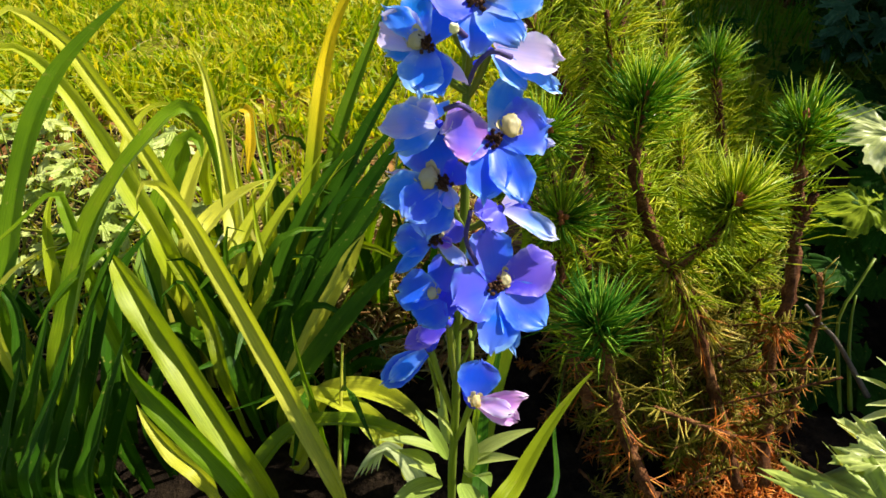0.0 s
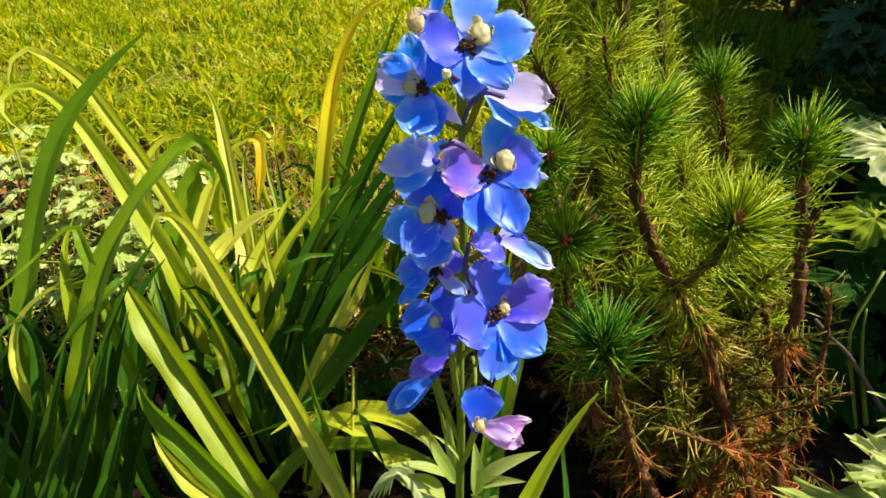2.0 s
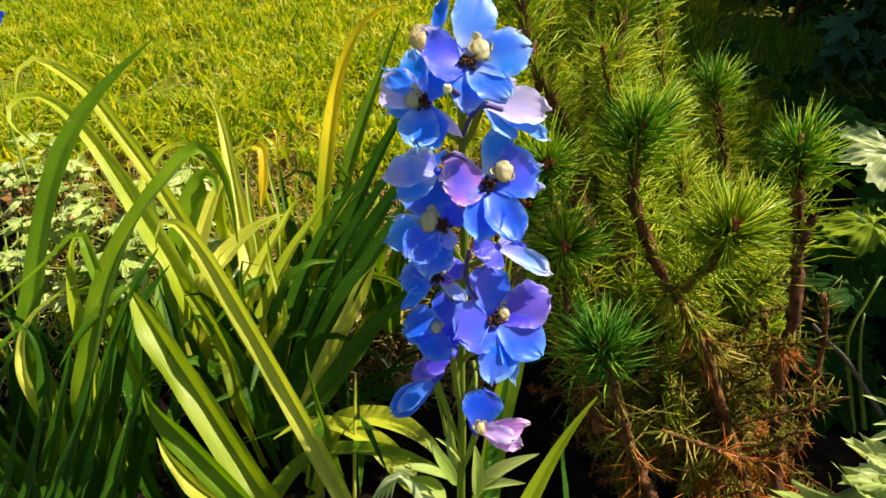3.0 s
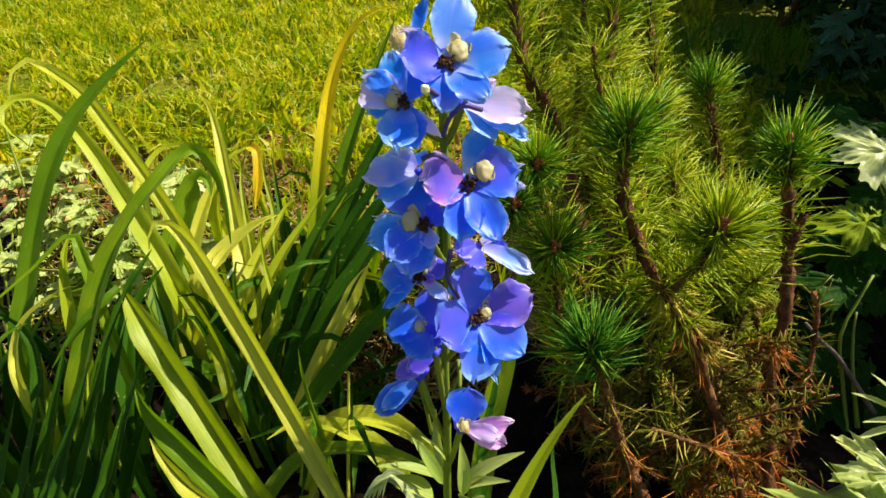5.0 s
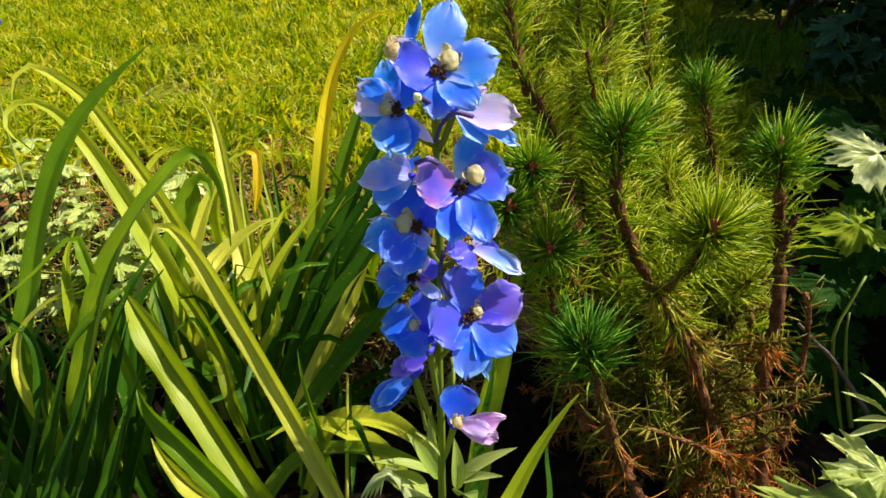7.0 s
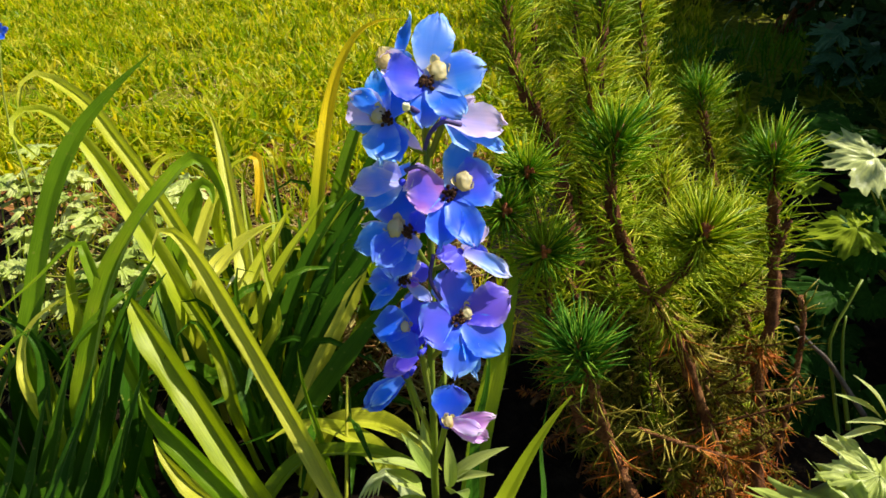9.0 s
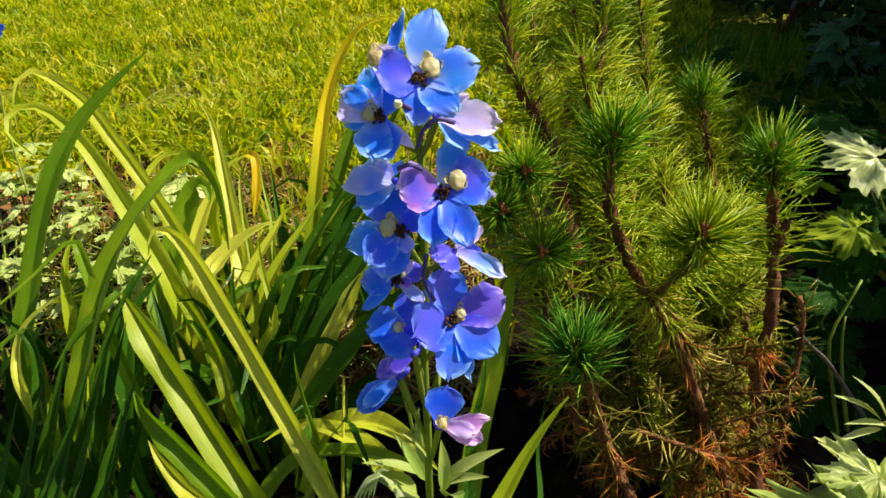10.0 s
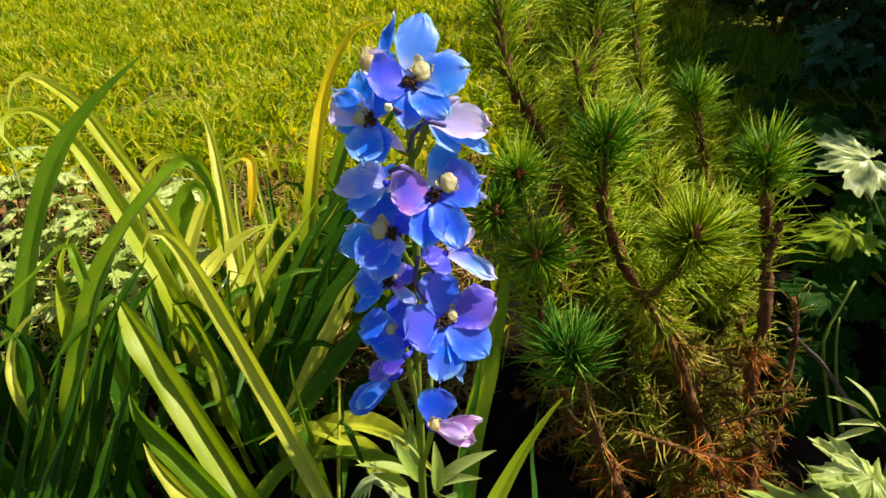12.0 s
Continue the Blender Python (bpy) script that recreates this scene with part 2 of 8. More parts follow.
M_TWIG = solid("dead_twig_grey", [(0.06, 0.045, 0.032), (0.12, 0.092, 0.066), (0.2, 0.16, 0.12)], 0.9, 240.0, 0.7, 0.002)
M_CREAM = solid("flower_eye_cream", [(0.66, 0.58, 0.2), (0.84, 0.78, 0.42), (0.9, 0.87, 0.66)], 0.7, 260.0, 0.4, 0.001, 0.15)
M_ANTHER = solid("flower_anther_brown", [(0.018, 0.009, 0.008), (0.06, 0.026, 0.014), (0.2, 0.1, 0.04)], 0.8, 500.0, 0.6, 0.001, 0.1)


def turf_ground():
    """Soil within the bed; grassy turf, mottled green and straw, on all the ground beyond it."""
    mat, nt, out = material("soil_and_turf")
    place = nt.nodes.new("ShaderNodeTexCoord").outputs["Object"]
    fine = node(nt, "ShaderNodeTexNoise", Scale=34.0, Detail=6.0, Roughness=0.65)
    broad = node(nt, "ShaderNodeTexNoise", Scale=4.0, Detail=4.0)
    sep = nt.nodes.new("ShaderNodeSeparateXYZ")
    for n in (fine, broad):
        nt.links.new(place, n.inputs["Vector"])
    wander = node(nt, "ShaderNodeTexNoise", Scale=2.6, Detail=3.0)
    nt.links.new(place, wander.inputs["Vector"])
    shift = nt.nodes.new("ShaderNodeVectorMath")
    shift.operation = "MULTIPLY_ADD"
    shift.inputs[1].default_value = (0.5, 0.4, 0.0)
    nt.links.new(wander.outputs["Color"], shift.inputs[0])
    nt.links.new(place, shift.inputs[2])
    nt.links.new(shift.outputs[0], sep.inputs[0])
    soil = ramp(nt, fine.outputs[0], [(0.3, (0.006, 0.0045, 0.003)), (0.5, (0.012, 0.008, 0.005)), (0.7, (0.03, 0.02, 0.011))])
    turf = ramp(nt, fine.outputs[0], [(0.3, (0.06, 0.075, 0.003)), (0.5, (0.15, 0.17, 0.006)), (0.72, (0.3, 0.29, 0.02))])
    turf = mixed(nt, ramp(nt, broad.outputs[0], [(0.5, (0, 0, 0)), (0.7, (0.5, 0.5, 0.5))]), turf, (0.16, 0.11, 0.04))

    def outside(channel, low, high):
        mid = nt.nodes.new("ShaderNodeMath")
        mid.operation, mid.inputs[1].default_value = "SUBTRACT", (low + high) / 2
        nt.links.new(sep.outputs[channel], mid.inputs[0])
        size = nt.nodes.new("ShaderNodeMath")
        size.operation = "ABSOLUTE"
        nt.links.new(mid.outputs[0], size.inputs[0])
        edge = nt.nodes.new("ShaderNodeMath")
        edge.operation, edge.inputs[1].default_value = "GREATER_THAN", (high - low) / 2
        nt.links.new(size.outputs[0], edge.inputs[0])
        return edge.outputs[0]

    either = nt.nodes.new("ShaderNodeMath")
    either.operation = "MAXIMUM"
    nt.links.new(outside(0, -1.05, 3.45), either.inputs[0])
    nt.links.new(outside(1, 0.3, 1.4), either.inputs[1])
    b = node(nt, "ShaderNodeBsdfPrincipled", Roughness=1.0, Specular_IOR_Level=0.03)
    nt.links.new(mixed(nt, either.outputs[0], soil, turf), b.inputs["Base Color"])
    nt.links.new(bump(nt, fine.outputs[0], 1.0, 0.02), b.inputs["Normal"])
    nt.links.new(b.outputs[0], out.inputs["Surface"])
    return mat


M_GROUND = turf_ground()
P_BLUE = petal("sepal_blue", (0.12, 0.26, 0.99), (0.016, 0.15, 1.0), (0.04, 0.13, 1.0), (0.22, 0.5, 1.0), 0.4)
P_AZURE = petal("sepal_azure", (0.3, 0.44, 0.99), (0.016, 0.19, 1.0), (0.03, 0.2, 1.0), (0.34, 0.66, 1.0), 0.3)
# darker copy of the blue for low flowers: shade put into the colour
P_BLUE_SHADED = petal("sepal_blue_shaded", (0.07, 0.16, 0.95), (0.011, 0.105, 0.96), (0.03, 0.09, 0.95), (0.18, 0.42, 1.0), 0.35)
P_INDIGO = petal("sepal_indigo", (0.02, 0.07, 0.88), (0.016, 0.062, 0.86), (0.05, 0.052, 0.82), (0.2, 0.22, 0.94), 0.2)
P_SKY = petal("sepal_sky_blue", (0.6, 0.66, 0.97), (0.018, 0.29, 1.0), (0.07, 0.3, 1.0), (0.5, 0.78, 1.0), 0.16)
P_VIOLET = petal("sepal_violet", (0.06, 0.13, 0.97), (0.03, 0.1, 0.98), (0.1, 0.09, 0.96), (0.34, 0.34, 0.98), 0.3)
P_PINK = petal("sepal_lilac_pink", (0.08, 0.13, 0.96), (0.2, 0.13, 0.93), (0.6, 0.2, 0.7), (0.95, 0.66, 0.94))
P_MAUVE = petal("sepal_mauve", (0.05, 0.07, 0.86), (0.11, 0.08, 0.82), (0.2, 0.11, 0.78), (0.66, 0.5, 0.95))
P_PALE = petal("sepal_pale_lilac", (0.6, 0.62, 0.97), (0.2, 0.4, 1.0), (0.56, 0.5, 0.97), (0.95, 0.9, 0.99), 0.15)
P_ROSE = petal("sepal_rose_lilac", (0.5, 0.32, 0.92), (0.72, 0.27, 0.8), (0.88, 0.36, 0.78), (0.98, 0.8, 0.95))
P_LILAC = petal("sepal_pale_rose_lilac", (0.6, 0.62, 0.98), (0.7, 0.58, 0.96), (0.88, 0.64, 0.93), (0.98, 0.94, 0.98), 0.1)
P_CREAM = petal("flower_eye_cream_petal", (0.84, 0.76, 0.44), (0.81, 0.69, 0.32), (0.74, 0.57, 0.2), (0.86, 0.77, 0.45), 0.0)


# ---- building helpers ----
def origin(ob):
    p = Vector((0, 0, 0))
    while ob is not None:
        p += ob.location
        ob = ob.parent
    return p


def mesh_of(name, verts, faces, mats, uvs=None, smooth=True, index=None):
    me = bpy.data.meshes.new(name)
    me.from_pydata(verts, [], faces)
    for m in mats if isinstance(mats, (list, tuple)) else [mats]:
        me.materials.append(m)
    layer = me.uv_layers.new(name="UVMap")
    if uvs is not None:
        loops = np.empty(len(me.loops), dtype=np.int32)
        me.loops.foreach_get("vertex_index", loops)
        layer.data.foreach_set("uv", np.asarray(uvs, dtype=np.float32)[loops].ravel())
    me.polygons.foreach_set("use_smooth", np.full(len(me.polygons), smooth))
    if index is not None:
        me.polygons.foreach_set("material_index", np.asarray(index, dtype=np.int32))
    me.update()
    return me


def part(name, geo, mat, parent, label=""):
    """Links geo (verts in the world, faces, uvs) as one mesh object under a thing or a part."""
    verts, faces, uvs = geo
    o = origin(parent)
    ob = new(name, mesh_of(name, (np.asarray(verts, dtype=float) - np.array(o)).tolist(), faces, mat, uvs))
    ob.parent = parent
    if label:
        ob["label"] = label
    return ob


def thing(name, at, label, category, group="", kind=""):
    ob = new(name)
    ob.empty_display_size = 0.02
    ob.location = at
    return tagged(ob, label, category, group, kind)


def spline(points, n):
    """n + 1 places along a smooth curve through the points, evenly in length."""
    p = np.array(points, dtype=float)
    q = np.vstack([2 * p[0] - p[1], p, 2 * p[-1] - p[-2]])
    fine = []
    for i in range(1, len(q) - 2):
        for s in np.linspace(0, 1, 14, endpoint=False):
            a, b, c, d = q[i - 1], q[i], q[i + 1], q[i + 2]
            fine.append(0.5 * (2 * b + (c - a) * s + (2 * a - 5 * b + 4 * c - d) * s * s + (3 * b - a - 3 * c + d) * s ** 3))
    fine = np.array(fine + [q[-2]])
    run = np.concatenate([[0], np.cumsum(np.linalg.norm(np.diff(fine, axis=0), axis=1))])
    want = np.linspace(0, run[-1], n + 1)
    return np.stack([np.interp(want, run, fine[:, k]) for k in range(3)], 1), run[-1]


def unit(v):
    v = np.asarray(v, dtype=float)
    return v / (np.linalg.norm(v, axis=-1, keepdims=True) + 1e-12)


def ribbon(points, width, facing=(0.0, -0.8, 0.6), fold=0.3, roll=(0.0, 0.0), tip=0.35, foot=0.6, wave=0.0, n=34, phase=0.0):
    """A strap leaf: channelled along its midrib, tapering over the last share tip of its length, foot times as wide at its base."""
    c, length = spline(points, n)
    tan = unit(np.gradient(c, axis=0))
    s = np.linspace(0, 1, n + 1)
    across = np.array([-1.0, -0.8, -0.55, -0.3, -0.12, 0.0, 0.12, 0.3, 0.55, 0.8, 1.0])
    w = width * np.minimum(foot + (1 - foot) * np.minimum(s / 0.3, 1), np.clip((1 - s) / tip, 0.02, 1) ** 0.75)
    side = unit(np.cross(tan, np.asarray(facing, dtype=float)))
    for i in range(1, len(side)):
        if np.dot(side[i], side[i - 1]) < 0:
            side[i] = -side[i]
    nrm = unit(np.cross(side, tan))
    ang = np.radians(roll[0] + (roll[1] - roll[0]) * s)[:, None]
    side, nrm = side * np.cos(ang) + nrm * np.sin(ang), nrm * np.cos(ang) - side * np.sin(ang)
    ripple = wave * (np.sin(s * 17 + phase) + 0.6 * np.sin(s * 31 + 2.1 * phase))[:, None] * np.sign(across) * across ** 2
    grid = c[:, None] + side[:, None] * (across * w[:, None] / 2)[..., None] + nrm[:, None] * ((fold * np.abs(across) ** 1.05 - 0.22 * fold * across ** 4 + ripple) * w[:, None] / 2)[..., None]
    k = len(across)
    uv = [(0.5 + 0.5 * u * 0.98, v * length * 4) for v in s for u in across]
    faces = [(i * k + j, i * k + j + 1, (i + 1) * k + j + 1, (i + 1) * k + j) for i in range(n) for j in range(k - 1)]
    return grid.reshape(-1, 3), faces, uv


def tube(points, r0, r1, sides=8, n=12, rough=0.0, rng=None):
    c, length = spline(points, n)
    tan = unit(np.gradient(c, axis=0))
    ref = np.array([0.3, -0.9, 0.2])
    a = unit(np.cross(tan, ref))
    b = np.cross(tan, a)
    s = np.linspace(0, 1, n + 1)
    r = (r0 + (r1 - r0) * s)[:, None] * np.ones((1, sides))
    if rough:
        r = r * (1 + rough * rng.normal(size=r.shape))
    th = np.linspace(0, 2 * np.pi, sides, endpoint=False)
    v = c[:, None] + r[..., None] * (a[:, None] * np.cos(th)[None, :, None] + b[:, None] * np.sin(th)[None, :, None])
    faces = [(i * sides + j, i * sides + (j + 1) % sides, (i + 1) * sides + (j + 1) % sides, (i + 1) * sides + j) for i in range(n) for j in range(sides)]
    faces += [tuple(range(sides))[::-1], tuple(n * sides + j for j in range(sides))]
    uv = [(j / sides, t * length * 4) for t in s for j in range(sides)]
    return v.reshape(-1, 3), faces, uv


def joined(geos):
    verts, faces, uvs, k = [], [], [], 0
    for v, f, u in geos:
        verts.append(np.asarray(v))
        faces += [tuple(i + k for i in face) for face in f]
        uvs += list(u)
        k += len(v)
    return np.vstack(verts), faces, uvs


def needles(rng, base, way, length, width, bow=0.12):
    """Slender three-sided needles, one from each base along its way, slightly bowed."""
    m = len(base)
    way = unit(way)
    ref = unit(rng.normal(size=(m, 3)))
    a = unit(np.cross(way, ref))
    b = np.cross(way, a)
    length = np.broadcast_to(length, (m,))[:, None]
    out = np.empty((m, 7, 3))
    bend = a * (bow * length * rng.normal(size=(m, 1)))
    for k, (s, r) in enumerate(((0.0, 0.8), (0.55, 1.0))):
        mid = base + way * length * s + bend * s * s
        for j in range(3):
            th = 2.094 * j
            out[:, 3 * k + j] = mid + (a * math.cos(th) + b * math.sin(th)) * width * 0.5 * r
    out[:, 6] = base + way * length + bend
    f0 = np.array([(0, 1, 4, 3), (1, 2, 5, 4), (2, 0, 3, 5)])
    f1 = np.array([(3, 4, 6), (4, 5, 6), (5, 3, 6)])
    off = (np.arange(m) * 7)[:, None, None]
    faces = [tuple(f) for f in (f0[None] + off).reshape(-1, 4).tolist()] + [tuple(f) for f in (f1[None] + off).reshape(-1, 3).tolist()]
    uv = np.tile(np.array([(0.2, 0), (0.5, 0), (0.8, 0), (0.2, 0.5), (0.5, 0.5), (0.8, 0.5), (0.5, 1)]), (m, 1))
    return out.reshape(-1, 3), faces, uv


def blades(rng, base, height, width, lean, droop=0.35):
    """Grass blades: flat, bent over towards their tips. lean: the sideways way of each."""
    m = len(base)
    turn = rng.uniform(0, 2 * np.pi, m)
    side = np.stack([np.cos(turn), np.sin(turn), np.zeros(m)], 1)
    h = np.broadcast_to(height, (m,))[:, None]
    w = np.broadcast_to(width, (m,))[:, None]
    up = np.array([[0, 0, 1.0]])
    mid = base + up * h * 0.55 + lean * h * 0.35
    top = base + up * h * (1 - droop * np.linalg.norm(lean, axis=1, keepdims=True)) + lean * h
    v = np.stack([base - side * w / 2, base + side * w / 2, mid + side * w * 0.45, mid - side * w * 0.45, top], 1)
    off = np.arange(m) * 5
    faces = [(a, a + 1, a + 2, a + 3) for a in off.tolist()] + [(a + 3, a + 2, a + 4) for a in off.tolist()]
    uv = np.tile(np.array([(0, 0), (1, 0), (1, 0.5), (0, 0.5), (0.5, 1)]), (m, 1))
    return v.reshape(-1, 3), faces, uv


def palmate(centre, normal, towards, size, lobes=5, spread=250.0, depth=0.45, teeth=0.08, cup=0.12, seed=0, notch=1.1):
    """A hand-shaped leaf: pointed lobes cut to the share depth, each with side lobes and teeth, creased along its rib."""
    rng = np.random.default_rng(seed)
    z = unit(normal)
    x = unit(np.asarray(towards, dtype=float) - z * np.dot(towards, z))
    y = np.cross(z, x)
    m, rings = lobes * 18, 7
    verts, uvs = [np.asarray(centre, dtype=float)], [(0.5, 0.0)]
    per = rng.uniform(0.8, 1.12, lobes)
    lift = rng.normal(0, 0.13, lobes)
    side_lobe = rng.uniform(0.3, 0.55, lobes)
    for i in range(m + 1):
        f = i / m * lobes
        k = min(int(f), lobes - 1)
        q = 2 * abs(f - k - 0.5)
        th = radians(spread) * (i / m - 0.5)
        bay = 0.16 * math.exp(-((q - side_lobe[k] + 0.1) * 9) ** 2) - 0.1 * math.exp(-((q - side_lobe[k] - 0.08) * 9) ** 2)
        r = size * per[k] * (1 - depth * q ** notch - bay) * (0.78 + 0.22 * math.cos(th * 0.6)) * (1 + teeth * (1 if i % 3 == 1 else -0.6))
        for j in range(1, rings + 1):
            s = j / rings
            out = (x * math.cos(th) + y * math.sin(th)) * r * s
            up = size * (-cup * s * s + lift[k] * s * s + 0.16 * s * (q - 0.5) + 0.03 * math.sin(9 * s + 3 * th + seed))
            verts.append(np.asarray(centre) + out + z * up)
            uvs.append((f * 0.35 + 0.02 * s, s))
    faces = []
    for i in range(m):
        a, b = 1 + i * rings, 1 + (i + 1) * rings
        faces.append((0, a, b))
        faces += [(a + j, a + j + 1, b + j + 1, b + j) for j in range(rings - 1)]
    return np.array(verts), faces, uvs


def lance(base, tip, width, facing, bow=0.1, seed=0, teeth=0.0):
    """A pointed leaf, widest before its middle, creased along the midrib and bowed."""
    base, tip = np.asarray(base, dtype=float), np.asarray(tip, dtype=float)
    along = tip - base
    length = np.linalg.norm(along)
    side = unit(np.cross(along, facing))
    nrm = unit(np.cross(side, along))
    n = 14
    verts, uvs = [], []
    for i in range(n + 1):
        s = i / n
        w = width * (math.sin(math.pi * s ** 0.7) ** 0.9 + 0.03) * (1 + teeth * (1 if i % 2 else -1))
        for u in (-1, -0.5, 0, 0.5, 1):
            verts.append(base + along * s + side * u * w / 2 + nrm * (abs(u) * 0.22 * w + length * bow * (math.sin(math.pi * s))))
            uvs.append((0.5 + u / 2, s * length * 8))
    faces = [(i * 5 + j, i * 5 + j + 1, i * 5 + j + 6, i * 5 + j + 5) for i in range(n) for j in range(4)]
    return np.array(verts), faces, uvs


# ---- ground: one sheet, bed rising gently to the lawn ----
def ground_z(x, y):
    s = np.clip((np.asarray(y, dtype=float) - 0.45) / 0.7, 0, 1)
    return 0.02 + 0.10 * s * s * (3 - 2 * s) + 0.008 * np.sin(np.asarray(x) * 9 + 1.3) * np.cos(np.asarray(y) * 8)


def ground():
    near = np.arange(-2.4, 2.41, 0.04)
    xs = np.concatenate([[-300, -120, -50, -20, -9, -5, -3.4], near, [3.4, 5, 9, 20, 50, 120, 300]])
    ys = np.concatenate([[-300, -120, -40, -12, -5, -2.6, -1.4, -0.8], np.arange(-0.5, 4.0, 0.04), [4.4, 5, 6, 8, 12, 20, 50, 120, 300]])
    gx, gy = np.meshgrid(xs, ys)
    rng = np.random.default_rng(5)
    inner = (np.abs(gx) < 2.4) & (gy > -0.5) & (gy < 4.0)
    gz = ground_z(gx, gy) + np.where(inner, rng.normal(0, 0.004, gx.shape), 0)
    k = len(xs)
    faces = [(i * k + j, i * k + j + 1, (i + 1) * k + j + 1, (i + 1) * k + j) for i in range(len(ys) - 1) for j in range(k - 1)]
    me = mesh_of("ground", np.stack([gx, gy, gz], -1).reshape(-1, 3), faces, M_GROUND, np.stack([gx, gy], -1).reshape(-1, 2))
    return tagged(new("ground", me), "dark crumbly soil of the bed passing into grassy turf", "ground", kind="structure")


ground()


# ---- delphinium ----
UPWARD = np.array([0.03, 0.51, 0.86])


def sepal_geo(centre, facing, angle, length, width, lift=15.0, curl=25.0, cup=0.2, ruffle=0.045, seed=0):
    """One sepal: narrow claw, broad ruffled blade. angle: degrees round the flower; lift and curl: degrees towards the viewer of the flower's face."""
    rng = np.random.default_rng(seed)
    z = unit(facing)
    y = unit(UPWARD - z * np.dot(UPWARD, z))
    x = np.cross(y, z)
    e = x * math.cos(radians(angle)) + y * math.sin(radians(angle))
    side = np.cross(z, e)
    ns, us = 16, np.linspace(-1, 1, 17)
    ph = rng.uniform(0, 6, 4)
    skew, sway, peak = rng.uniform(-0.14, 0.14), rng.uniform(-0.1, 0.1), rng.uniform(0.0, 0.1)
    p = np.asarray(centre, dtype=float) + e * 0.0015
    verts, uvs = [], []
    for i in range(ns + 1):
        s = i / ns
        a = radians(lift + curl * (s - 0.4))
        d = e * math.cos(a) + z * math.sin(a)
        nrm = z * math.cos(a) - e * math.sin(a)
        if i:
            p = p + d * (length / ns)
        w = (0.42 + 0.58 * math.sin(min(1, s / 0.6) * math.pi / 2) ** 1.3) if s < 0.6 else math.sqrt(max(0.0, 1 - ((s - 0.6) / 0.405) ** 2)) * 0.97 + 0.03
        w *= width / 2
        for u in us:
            edge = abs(u) ** 2 * s
            rip = ruffle * length * (math.sin(u * 2.6 + ph[0] + s * 2) + math.sin(s * 7 + u * 2 + ph[1])) * edge + 0.04 * length * math.sin(u * 2.2 + ph[3]) * s * s
            rip += 0.022 * length * math.sin(13 * u + ph[2]) * s ** 10 + 0.03 * length * math.sin(15 * s + ph[1]) * abs(u) ** 7 * s
            ext = 1 + skew * u + (0.06 * math.sin(11 * s + ph[3] + 2 * u) + 0.05 * math.sin(29 * s + ph[0])) * abs(u) ** 5 * s
            ragged = 0.045 * math.sin(5 * u + ph[2]) + 0.03 * math.sin(15 * u + ph[3]) + 0.022 * math.sin(33 * u + ph[1]) + peak * math.exp(-(u * 3.2) ** 2)
            verts.append(p + side * u * w * ext + nrm * (cup * w * u * u + rip) + side * (sway * length * s * s) + e * length * s ** 4 * ragged)
            uvs.append((0.5 + 0.5 * u, s))
    k = len(us)
    faces = [(i * k + j, i * k + j + 1, (i + 1) * k + j + 1, (i + 1) * k + j) for i in range(ns) for j in range(k - 1)]
    return np.array(verts), faces, uvs


def lump(centre, radii, seed, frame3, power=0.25, n=10):
    """A small frilled lump of petal tissue."""
    verts, uvs, faces = [], [], []
    x, y, z = frame3
    off = Vector((seed * 3.1, seed * 1.7, 0.4))
    for i in range(n + 1):
        th = math.pi * i / n
        for j in range(n):
            ph = 2 * math.pi * j / n
            d = np.array([math.sin(th) * math.cos(ph), math.sin(th) * math.sin(ph), math.cos(th)])
            r = 1 + power * noise.noise(Vector(d * 1.8) + off) * 1.8
            verts.append(np.asarray(centre) + r * (x * d[0] * radii[0] + y * d[1] * radii[1] + z * d[2] * radii[2]))
            uvs.append((j / n, i / n))
    faces = [(i * n + j, i * n + (j + 1) % n, (i + 1) * n + (j + 1) % n, (i + 1) * n + j) for i in range(n) for j in range(n)]
    return np.array(verts), faces, uvs


